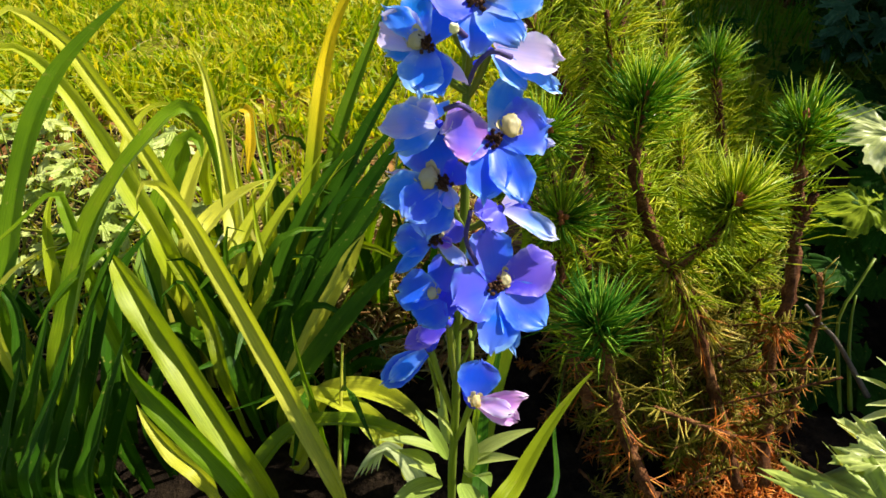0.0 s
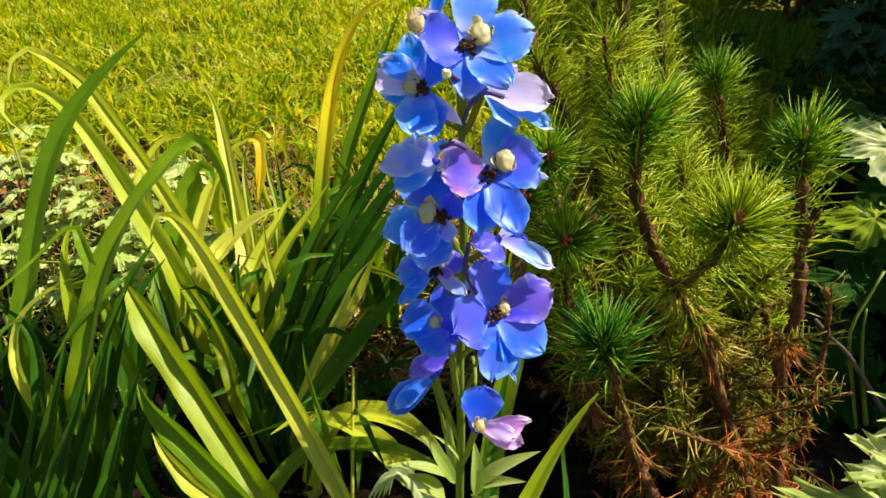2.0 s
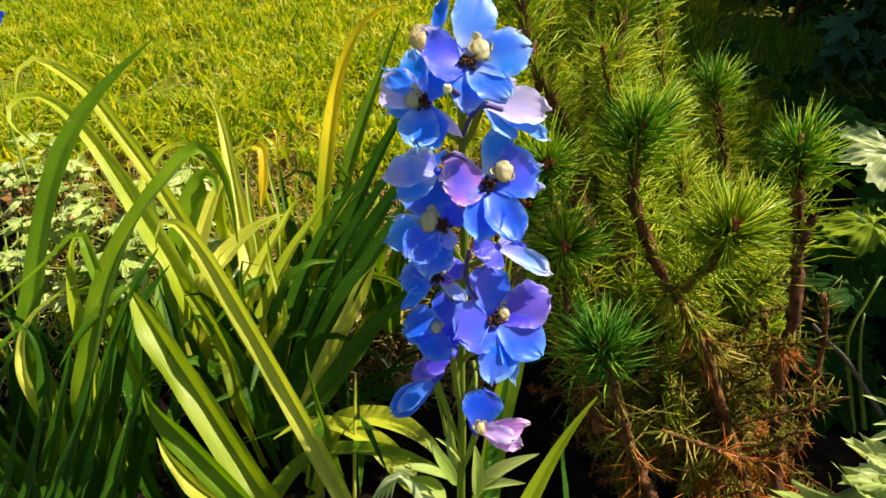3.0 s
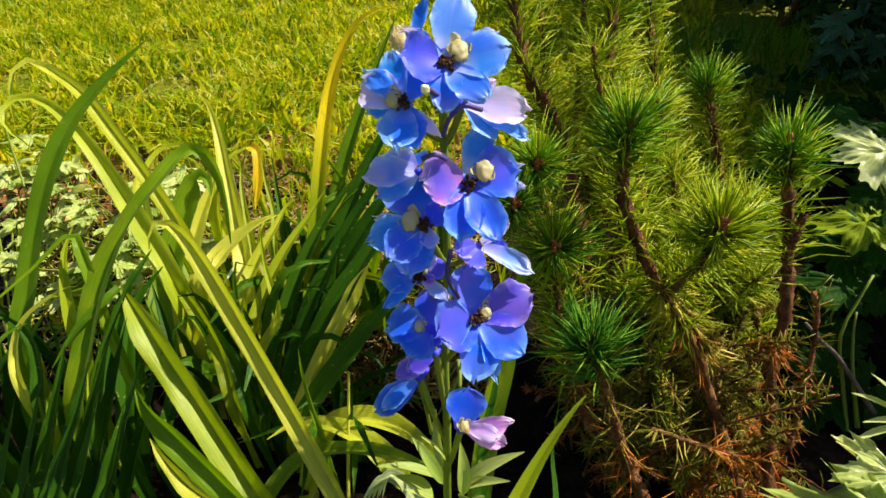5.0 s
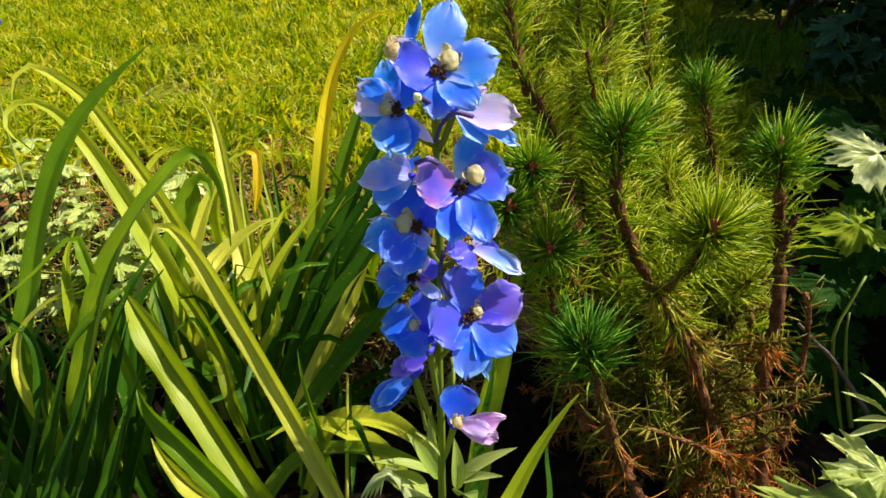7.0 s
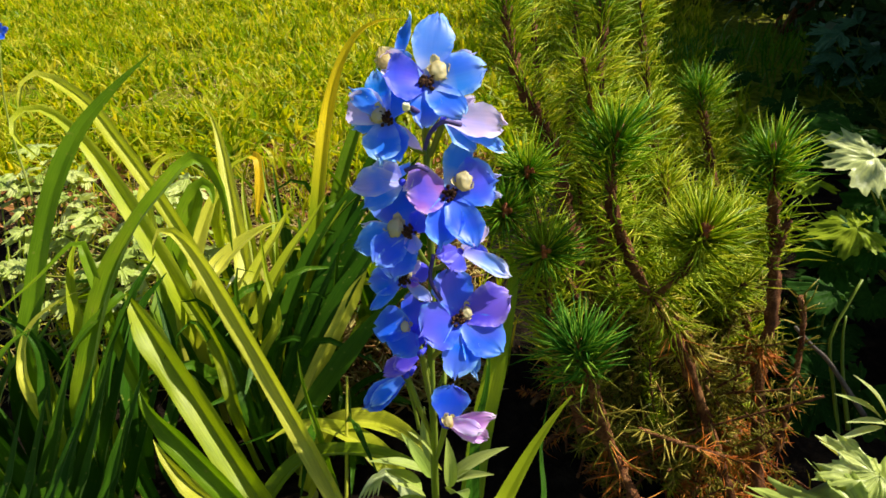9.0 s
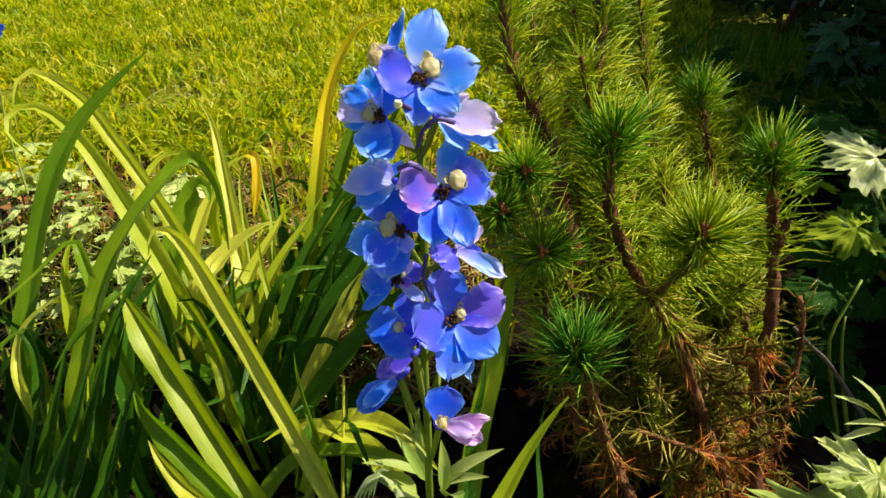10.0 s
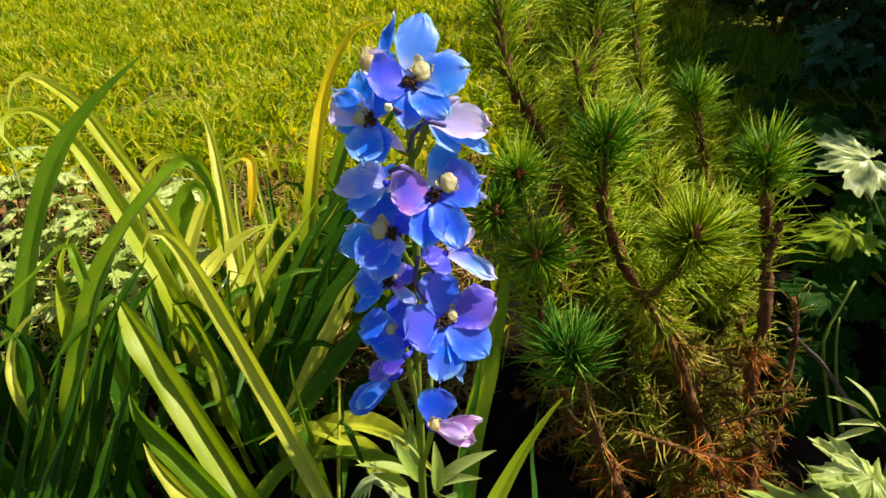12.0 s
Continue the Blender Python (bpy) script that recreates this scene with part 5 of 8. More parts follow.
part('leaf', ribbon([(0.0493, 0.2244, 0.03), (0.0549, 0.2138, 0.245), (0.0736, 0.245, 0.2576), (0.076, 0.278, 0.274), (0.0849, 0.3056, 0.3006)], 0.0092, (0.305, -0.712, 0.632), 0.35, (-3, -15), 0.5, 0.8, 0.056, phase=1.0), M_LILY_SHADED, lily_c)

rng = np.random.default_rng(21)
# filler leaves, most of them in the shade-toned dark green
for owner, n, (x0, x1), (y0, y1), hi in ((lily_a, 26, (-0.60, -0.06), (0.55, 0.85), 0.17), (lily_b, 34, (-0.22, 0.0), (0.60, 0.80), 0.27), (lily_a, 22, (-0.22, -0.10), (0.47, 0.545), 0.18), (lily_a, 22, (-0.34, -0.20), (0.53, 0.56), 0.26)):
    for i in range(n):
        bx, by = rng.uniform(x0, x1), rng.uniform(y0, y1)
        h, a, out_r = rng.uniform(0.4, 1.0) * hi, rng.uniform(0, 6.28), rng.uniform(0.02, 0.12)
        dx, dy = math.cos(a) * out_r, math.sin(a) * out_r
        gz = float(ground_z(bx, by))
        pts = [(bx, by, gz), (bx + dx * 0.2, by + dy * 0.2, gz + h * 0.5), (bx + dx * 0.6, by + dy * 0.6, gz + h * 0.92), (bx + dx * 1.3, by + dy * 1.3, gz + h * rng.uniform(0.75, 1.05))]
        part("leaf", ribbon(pts, rng.uniform(0.007, 0.018), (rng.normal() * 0.5, -0.8, 0.5), 0.35, (0, rng.normal() * 25), 0.5, n=12), (M_LILY_SHADED, M_LILY_SHADED, M_LILY)[i % 3] if by > 0.55 else M_LILY_SHADED, owner)

# broad low leaves at the left, deep shade put into their colour
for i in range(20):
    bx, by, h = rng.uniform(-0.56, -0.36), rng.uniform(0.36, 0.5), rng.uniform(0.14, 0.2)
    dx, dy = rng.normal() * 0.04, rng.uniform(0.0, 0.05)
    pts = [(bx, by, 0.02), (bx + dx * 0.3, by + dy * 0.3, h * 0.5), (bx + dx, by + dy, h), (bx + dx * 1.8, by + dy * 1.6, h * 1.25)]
    part("leaf", ribbon(pts, rng.uniform(0.022, 0.032), (rng.normal() * 0.3 - 0.3, -0.7, 0.5), 0.47, (0, rng.normal() * 12), 0.5, n=14), M_LILY_SHADED, lily_a)

# more filler leaves, mostly in the pale green with sunlight in its colour
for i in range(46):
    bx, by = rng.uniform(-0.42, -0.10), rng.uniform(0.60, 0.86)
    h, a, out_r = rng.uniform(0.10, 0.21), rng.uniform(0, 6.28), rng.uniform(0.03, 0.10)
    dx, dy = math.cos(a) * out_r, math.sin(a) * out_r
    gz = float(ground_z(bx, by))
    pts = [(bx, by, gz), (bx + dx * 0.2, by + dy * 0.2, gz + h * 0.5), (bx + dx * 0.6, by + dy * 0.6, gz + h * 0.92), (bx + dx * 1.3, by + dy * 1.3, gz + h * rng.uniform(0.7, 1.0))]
    part("leaf", ribbon(pts, rng.uniform(0.008, 0.018), (rng.normal() * 0.5, -0.8, 0.5), 0.45, (0, rng.normal() * 25), 0.5, n=12), (M_LILY_SUNLIT, M_LILY, M_LILY_SUNLIT)[i % 3], lily_a)


# ---- mountain pine ----
pine = thing('pine_shrub', (0.3053, 0.3986, 0.03), 'bushy mountain pine with green tufted shoots and brown inner twigs', 'pine')
shoot(pine, [(0.295, 0.3738, 0.074), (0.2368, 0.4181, 0.2294), (0.1904, 0.4132, 0.3113), (0.1778, 0.4171, 0.3323), (0.1621, 0.4254, 0.3665), (0.1519, 0.4325, 0.3946), (0.1505, 0.4373, 0.4224), (0.1499, 0.4357, 0.4531)], 0.0055, 0.0045, 0.050, 260, 260, 1, 1, 20, True, (12, 78), 0.5)
shoot(pine, [(0.1904, 0.4132, 0.3113), (0.1994, 0.4062, 0.3286), (0.2088, 0.3929, 0.3549), (0.211, 0.3854, 0.3774), (0.2085, 0.3759, 0.3949)], 0.0045, 0.0035, 0.052, 280, 170, 1, 2, 0, True, (22, 80), 1.0, M_NEEDLE_OLD)
shoot(pine, [(0.3205, 0.374, 0.0732), (0.3213, 0.4028, 0.1219), (0.3189, 0.4375, 0.21), (0.3254, 0.448, 0.257), (0.3318, 0.4799, 0.3067), (0.3235, 0.4947, 0.3653), (0.3149, 0.496, 0.4072)], 0.0058, 0.0046, 0.050, 300, 110, 1, 3, 40, True, (20, 75), 0.3)
shoot(pine, [(0.4446, 0.6529, -0.0494), (0.4251, 0.7741, 0.156), (0.4314, 0.8632, 0.2277), (0.4144, 0.8777, 0.2922), (0.3986, 0.8917, 0.3557)], 0.009, 0.0068, 0.060, 300, 900, 1, 4, 0, True, (15, 85), 0.95)
# left tuft: its shade is put into the darker bluish needles
shoot(pine, [(0.1754, 0.3022, 0.1539), (0.153, 0.3261, 0.1952), (0.1392, 0.33, 0.2317), (0.1265, 0.3315, 0.2741), (0.1171, 0.3302, 0.3016), (0.1093, 0.3287, 0.325)], 0.0055, 0.004, 0.05, 330, 70, 2, 5, 30, True, (14, 70), 0.6, M_NEEDLE_SHADED)
shoot(pine, [(0.1348, 0.3853, 0.1781), (0.1048, 0.4048, 0.271), (0.1001, 0.4235, 0.3127), (0.0952, 0.4216, 0.3488), (0.0926, 0.4063, 0.3644)], 0.005, 0.0035, 0.046, 240, 220, 1, 6, 20, True, (20, 80), 0.7)
shoot(pine, [(0.1927, 0.5037, 0.2187), (0.1729, 0.5744, 0.3585), (0.1771, 0.6218, 0.458), (0.1816, 0.6433, 0.504), (0.1851, 0.6571, 0.5369)], 0.009, 0.006, 0.056, 70, 430, 1, 7, 0, True, (20, 80), 0.6)
shoot(pine, [(0.1571, 0.5158, 0.2406), (0.1269, 0.5768, 0.384), (0.1115, 0.5863, 0.4203), (0.0935, 0.5923, 0.4508), (0.0816, 0.6154, 0.4902), (0.0772, 0.6413, 0.5342)], 0.008, 0.0055, 0.052, 70, 400, 1, 8, 0, True, (20, 80), 0.6)
shoot(pine, [(0.1167, 0.4075, 0.2554), (0.0806, 0.4418, 0.3542), (0.0634, 0.4486, 0.376), (0.0619, 0.4324, 0.3908)], 0.004, 0.0032, 0.044, 200, 160, 1, 9, 0, True, (22, 78), 1.0)
shoot(pine, [(0.1327, 0.4499, 0.2873), (0.0951, 0.4608, 0.366), (0.0853, 0.4755, 0.401), (0.0831, 0.4586, 0.4149)], 0.004, 0.0034, 0.046, 220, 220, 1, 10, 0, True, (22, 78), 1.0)
shoot(pine, [(0.2901, 0.4463, 0.1572), (0.2233, 0.4315, 0.2723), (0.184, 0.4127, 0.3206)], 0.006, 0.0045, 0.042, 0, 420, 3, 11, 20, False, (22, 78), 1.0)
shoot(pine, [(0.2872, 0.3698, 0.146), (0.2101, 0.336, 0.2097), (0.1601, 0.3143, 0.2534)], 0.0022, 0.0016, 0.030, 20, 40, 2, 12, 60, False, (22, 78), 1.0)
shoot(pine, [(0.3417, 0.4029, 0.1213), (0.3606, 0.4415, 0.2054), (0.3653, 0.4602, 0.2466), (0.3589, 0.4673, 0.2687)], 0.0032, 0.0026, 0.026, 16, 40, 2, 13, 60, False, (22, 78), 1.0)
shoot(pine, [(0.3181, 0.46, 0.3069), (0.3263, 0.469, 0.3316), (0.3334, 0.4778, 0.3502)], 0.0035, 0.0036, 0.016, 10, 30, 1, 14, 0, False, (22, 78), 1.0)
shoot(pine, [(0.3165, 0.4393, 0.2229), (0.3222, 0.4409, 0.2353), (0.3249, 0.4381, 0.2403)], 0.002, 0.0015, 0.040, 0, 0, 1, 15, 120, False, (22, 78), 1.0)
shoot(pine, [(0.2949, 0.5254, 0.1336), (0.2754, 0.5993, 0.2593), (0.271, 0.6431, 0.3334)], 0.005, 0.0035, 0.048, 60, 520, 1, 40, 0, False, (20, 80), 1.0)
shoot(pine, [(0.3676, 0.5257, 0.1313), (0.3474, 0.5724, 0.2503), (0.3458, 0.6051, 0.3056)], 0.005, 0.0035, 0.048, 60, 520, 1, 41, 0, False, (20, 80), 1.0)
shoot(pine, [(0.304, 0.6141, 0.185), (0.2828, 0.6862, 0.3075), (0.2745, 0.7331, 0.387)], 0.005, 0.0035, 0.048, 60, 520, 1, 42, 0, False, (20, 80), 1.0)
shoot(pine, [(0.1404, 0.6055, 0.2749), (0.1644, 0.6898, 0.4163), (0.1716, 0.7302, 0.4844), (0.1726, 0.7504, 0.5184)], 0.005, 0.0035, 0.048, 60, 300, 1, 43, 0, False, (20, 80), 1.0)
shoot(pine, [(0.3304, 0.5408, 0.119), (0.3331, 0.5962, 0.2125), (0.3082, 0.6411, 0.2893)], 0.005, 0.0035, 0.048, 60, 520, 1, 44, 0, False, (20, 80), 1.0)
shoot(pine, [(0.1392, 0.6577, 0.3239), (0.1256, 0.727, 0.4413), (0.1236, 0.7547, 0.4882), (0.1231, 0.772, 0.5175)], 0.005, 0.0035, 0.048, 60, 300, 1, 45, 0, False, (20, 80), 1.0)
shoot(pine, [(0.2919, 0.7711, 0.3525), (0.2833, 0.825, 0.4437), (0.2817, 0.8711, 0.5218)], 0.005, 0.0035, 0.048, 60, 520, 1, 46, 0, False, (20, 80), 1.0)

rng = np.random.default_rng(8)
for i in range(95):
    u, v = rng.uniform(0, 1), rng.uniform(0, 1)
    back = rng.uniform(0, 1)
    foot = np.array([0.26 + rng.normal() * 0.06, 0.62 + rng.normal() * 0.05, 0.04])
    tip = np.array([0.12 + 0.24 * u + 0.03 * back, 0.46 + 0.26 * back, 0.12 + (0.38 if u < 0.3 else 0.21) * v])
    low = tip[2] < 0.26
    mid = foot * 0.45 + tip * 0.55 + np.array([rng.normal() * 0.02, 0.01, -0.02])
    shoot(pine, [tuple(foot), tuple(mid), tuple(tip)], 0.0032, 0.0022, rng.uniform(0.018, 0.026) if low else rng.uniform(0.036, 0.046), 20 if low else 50, 260 if low else 420, 2 if low else 1, 100 + i, 60 if low and tip[0] > 0.26 else 0, False, (20, 85), 0.9)


for i in range(70):
    foot = np.array([0.25 + rng.normal() * 0.07, 0.52 + rng.normal() * 0.06, 0.04])
    tip = np.array([rng.uniform(0.17, 0.36), rng.uniform(0.34, 0.54), rng.uniform(0.06, 0.24)])
    rust = tip[0] > 0.25
    mid = foot * 0.5 + tip * 0.5 + rng.normal(size=3) * 0.02
    shoot(pine, [tuple(foot), tuple(mid), tuple(tip)], 0.0016, 0.001, rng.uniform(0.014, 0.024), 0 if rust else 12, 90 if rust else 150, 2, 300 + i, 110 if rust else 0, False, (20, 85), 0.8)


for i in range(70):
    tip = np.array([rng.uniform(0.15, 0.35), rng.uniform(0.40, 0.58), rng.uniform(0.05, 0.27)])
    foot = np.array([0.25 + rng.normal() * 0.05, 0.52 + rng.normal() * 0.05, 0.04])
    mid = foot * 0.4 + tip * 0.6 + rng.normal(size=3) * 0.025
    shoot(pine, [tuple(foot), tuple(mid), tuple(tip)], 0.0014, 0.0009, rng.uniform(0.01, 0.02), 30, 260, 2 if i % 3 else 1, 500 + i, 30 if tip[0] > 0.28 else 0, False, (20, 85), 0.9)


# ---- palmate-leaved perennial beside the pine ----
perennial_a = thing('leafy_perennial', (0.3533, 0.2741, 0.03), 'broad grey-green lobed leaves of a perennial in sun', 'plant')
stalk_foot = tuple(perennial_a.location)
part('leaf', palmate((0.3296, 0.2518, 0.2003), (-0.072, -0.139, 0.988), (-0.964, 0.12, 0.239), 0.0933, 7, 240, 0.36, 0.07, 0.12, 31), M_PALM, perennial_a)
part('leaf_stalk', tube([stalk_foot, (0.3347, 0.228, 0.1429), (0.3296, 0.2518, 0.2003)], 0.0018, 0.0012, 6, 10), M_STEM, perennial_a)
stalk_foot = tuple(perennial_a.location)
part('leaf', palmate((0.3492, 0.2956, 0.2146), (-0.074, -0.024, 0.997), (-0.95, 0.142, 0.277), 0.0521, 5, 240, 0.4, 0.07, 0.12, 32), M_PALM, perennial_a)
part('leaf_stalk', tube([stalk_foot, (0.3553, 0.2855, 0.1792), (0.3492, 0.2956, 0.2146)], 0.0018, 0.0012, 6, 10), M_STEM, perennial_a)
part('leaf', lance((0.3804, 0.3475, 0.2225), (0.3346, 0.3508, 0.2495), 0.0094, (-0.074, -0.024, 0.997), 0.06, 1, 0.05), M_PALM, perennial_a)
part('leaf', lance((0.385, 0.3451, 0.2183), (0.3428, 0.3386, 0.2285), 0.0076, (-0.074, -0.024, 0.997), 0.06, 2, 0.05), M_PALM, perennial_a)
part('leaf', lance((0.3852, 0.3487, 0.2244), (0.3507, 0.3591, 0.2629), 0.0085, (-0.074, -0.024, 0.997), 0.06, 3, 0.05), M_PALM, perennial_a)
part('leaf', lance((0.3803, 0.3439, 0.2165), (0.3308, 0.3296, 0.2138), 0.0066, (-0.074, -0.024, 0.997), 0.06, 4, 0.05), M_PALM, perennial_a)
part('leaf_stalk', tube([tuple(perennial_a.location), (0.3939, 0.3344, 0.1998), (0.3828, 0.3468, 0.2213)], 0.0018, 0.0012, 6, 10), M_STEM, perennial_a)
perennial_b = thing('leafy_perennial', (0.7482, 0.7278, 0.03), 'tall clump of pale lobed leaves behind the pine', 'plant')
stalk_foot = tuple(perennial_b.location)
part('leaf', palmate((0.665, 0.84, 0.2586), (-0.05, -0.35, 0.93), (-0.997, 0.021, 0.074), 0.082, 5, 300, 0.34, 0.06, 0.12, 34, 1.7), M_PALM, perennial_b)
part('leaf_stalk', tube([stalk_foot, (0.675, 0.8379, 0.2193), (0.665, 0.84, 0.2586)], 0.0018, 0.0012, 6, 10), M_STEM, perennial_b)
stalk_foot = tuple(perennial_b.location)
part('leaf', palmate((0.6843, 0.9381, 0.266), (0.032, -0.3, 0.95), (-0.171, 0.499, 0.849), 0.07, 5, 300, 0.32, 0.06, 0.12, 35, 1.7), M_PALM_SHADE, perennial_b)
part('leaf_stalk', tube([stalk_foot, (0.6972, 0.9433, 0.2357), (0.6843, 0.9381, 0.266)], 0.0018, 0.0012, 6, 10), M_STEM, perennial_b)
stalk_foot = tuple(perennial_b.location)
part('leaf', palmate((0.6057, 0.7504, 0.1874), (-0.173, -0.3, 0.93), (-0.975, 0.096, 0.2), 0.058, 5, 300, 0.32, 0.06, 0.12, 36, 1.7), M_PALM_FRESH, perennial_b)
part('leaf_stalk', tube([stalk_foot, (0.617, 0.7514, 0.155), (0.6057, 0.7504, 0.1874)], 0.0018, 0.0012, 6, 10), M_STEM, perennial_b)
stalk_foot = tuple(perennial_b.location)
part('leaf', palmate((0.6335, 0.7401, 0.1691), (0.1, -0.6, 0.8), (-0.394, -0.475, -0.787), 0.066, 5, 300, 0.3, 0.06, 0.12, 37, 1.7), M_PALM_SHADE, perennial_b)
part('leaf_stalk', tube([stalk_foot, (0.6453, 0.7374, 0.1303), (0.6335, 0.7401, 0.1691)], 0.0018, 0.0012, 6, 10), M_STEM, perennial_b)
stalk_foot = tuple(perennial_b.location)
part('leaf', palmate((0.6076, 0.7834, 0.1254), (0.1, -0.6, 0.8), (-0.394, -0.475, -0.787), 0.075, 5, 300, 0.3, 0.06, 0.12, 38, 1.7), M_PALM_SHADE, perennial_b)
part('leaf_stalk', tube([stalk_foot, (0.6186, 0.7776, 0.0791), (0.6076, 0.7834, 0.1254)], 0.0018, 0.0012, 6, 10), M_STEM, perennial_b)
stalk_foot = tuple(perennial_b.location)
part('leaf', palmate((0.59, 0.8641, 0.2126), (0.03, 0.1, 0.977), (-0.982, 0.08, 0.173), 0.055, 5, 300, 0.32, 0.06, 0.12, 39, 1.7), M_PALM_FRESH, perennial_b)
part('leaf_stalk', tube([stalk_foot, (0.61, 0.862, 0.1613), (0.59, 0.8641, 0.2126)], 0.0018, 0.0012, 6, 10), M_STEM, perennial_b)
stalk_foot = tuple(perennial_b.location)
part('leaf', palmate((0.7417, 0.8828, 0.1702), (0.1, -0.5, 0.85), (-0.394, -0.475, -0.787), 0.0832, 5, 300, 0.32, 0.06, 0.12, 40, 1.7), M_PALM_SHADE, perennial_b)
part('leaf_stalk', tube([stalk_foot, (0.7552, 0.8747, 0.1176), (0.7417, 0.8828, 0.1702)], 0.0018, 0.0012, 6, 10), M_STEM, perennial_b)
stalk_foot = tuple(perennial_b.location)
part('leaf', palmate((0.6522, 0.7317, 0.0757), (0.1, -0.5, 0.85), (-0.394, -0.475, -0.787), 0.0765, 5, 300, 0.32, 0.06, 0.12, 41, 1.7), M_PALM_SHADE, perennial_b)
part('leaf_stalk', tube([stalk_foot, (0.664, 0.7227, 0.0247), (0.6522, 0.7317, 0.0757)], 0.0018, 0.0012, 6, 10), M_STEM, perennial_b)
perennial_c = thing('leafy_perennial', (1.1425, 1.3403, 0.03), 'shaded clump of lobed leaves with bluish sheen', 'plant')
stalk_foot = tuple(perennial_c.location)
part('leaf', palmate((1.076, 1.6748, 0.2778), (-0.077, -0.32, 0.944), (-0.95, 0.142, 0.277), 0.0906, 5, 230, 0.5, 0.07, 0.12, 50), M_PALM_BLUISH, perennial_c)
part('leaf_stalk', tube([stalk_foot, (1.096, 1.6802, 0.2234), (1.076, 1.6748, 0.2778)], 0.0018, 0.0012, 6, 10), M_STEM, perennial_c)
stalk_foot = tuple(perennial_c.location)
part('leaf', palmate((1.1294, 1.6865, 0.2956), (0.031, -0.321, 0.946), (0.221, 0.501, 0.837), 0.0906, 5, 230, 0.5, 0.07, 0.12, 51), M_PALM_BLUISH, perennial_c)
part('leaf_stalk', tube([stalk_foot, (1.1505, 1.6922, 0.2415), (1.1294, 1.6865, 0.2956)], 0.0018, 0.0012, 6, 10), M_STEM, perennial_c)
stalk_foot = tuple(perennial_c.location)
part('leaf', palmate((1.0669, 1.6439, 0.2261), (0.139, -0.319, 0.937), (-0.937, -0.193, -0.29), 0.0906, 5, 230, 0.5, 0.07, 0.12, 52), M_PALM_BLUISH, perennial_c)
part('leaf_stalk', tube([stalk_foot, (1.0868, 1.6488, 0.1706), (1.0669, 1.6439, 0.2261)], 0.0018, 0.0012, 6, 10), M_STEM, perennial_c)
stalk_foot = tuple(perennial_c.location)
part('leaf', palmate((1.1803, 1.6483, 0.229), (-0.077, -0.32, 0.944), (-0.999, -0.004, 0.032), 0.1057, 5, 230, 0.5, 0.07, 0.12, 53), M_PALM_BLUISH, perennial_c)
part('leaf_stalk', tube([stalk_foot, (1.2022, 1.6485, 0.1657), (1.1803, 1.6483, 0.229)], 0.0018, 0.0012, 6, 10), M_STEM, perennial_c)
stalk_foot = tuple(perennial_c.location)
part('leaf', palmate((1.126, 1.6173, 0.1787), (0.031, -0.321, 0.946), (-0.311, -0.489, -0.815), 0.0755, 5, 230, 0.5, 0.07, 0.12, 54), M_PALM_BLUISH, perennial_c)
part('leaf_stalk', tube([stalk_foot, (1.1472, 1.6263, 0.1303), (1.126, 1.6173, 0.1787)], 0.0018, 0.0012, 6, 10), M_STEM, perennial_c)
stalk_foot = tuple(perennial_c.location)
part('leaf', palmate((1.2199, 1.6869, 0.2927), (0.139, -0.319, 0.937), (0.025, 0.51, 0.86), 0.1057, 5, 230, 0.5, 0.07, 0.12, 55), M_PALM_BLUISH, perennial_c)
part('leaf_stalk', tube([stalk_foot, (1.2426, 1.6879, 0.2307), (1.2199, 1.6869, 0.2927)], 0.0018, 0.0012, 6, 10), M_STEM, perennial_c)
stalk_foot = tuple(perennial_c.location)
part('leaf', palmate((1.0207, 1.6245, 0.195), (-0.077, -0.32, 0.944), (-0.905, -0.232, -0.356), 0.0604, 5, 230, 0.5, 0.07, 0.12, 56), M_PALM_BLUISH, perennial_c)
part('leaf_stalk', tube([stalk_foot, (1.0401, 1.6384, 0.1549), (1.0207, 1.6245, 0.195)], 0.0018, 0.0012, 6, 10), M_STEM, perennial_c)
stalk_foot = tuple(perennial_c.location)
part('leaf', palmate((1.2463, 1.6101, 0.1619), (0.031, -0.321, 0.946), (-0.965, -0.15, -0.217), 0.1057, 5, 230, 0.5, 0.07, 0.12, 57), M_PALM_BLUISH, perennial_c)
part('leaf_stalk', tube([stalk_foot, (1.2696, 1.6095, 0.0972), (1.2463, 1.6101, 0.1619)], 0.0018, 0.0012, 6, 10), M_STEM, perennial_c)

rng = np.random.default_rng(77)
# low filler leaves, deep shade put into their near-black green
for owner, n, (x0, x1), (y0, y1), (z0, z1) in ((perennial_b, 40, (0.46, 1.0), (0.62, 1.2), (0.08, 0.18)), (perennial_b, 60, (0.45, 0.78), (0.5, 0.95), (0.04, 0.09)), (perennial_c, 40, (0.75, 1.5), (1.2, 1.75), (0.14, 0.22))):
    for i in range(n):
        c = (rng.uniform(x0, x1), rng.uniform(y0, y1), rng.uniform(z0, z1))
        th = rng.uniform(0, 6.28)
        part("leaf", palmate(c, (rng.normal() * 0.3, -0.3 + rng.normal() * 0.3, 0.9), (math.cos(th), math.sin(th), 0), rng.uniform(0.04, 0.065), 5, 300, 0.34, 0.06, 0.15, 900 + i, 1.7), M_PALM_DEEP_SHADE, owner)
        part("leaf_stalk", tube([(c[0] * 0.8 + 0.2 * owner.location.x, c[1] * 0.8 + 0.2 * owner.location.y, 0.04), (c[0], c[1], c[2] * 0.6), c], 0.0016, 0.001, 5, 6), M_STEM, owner)


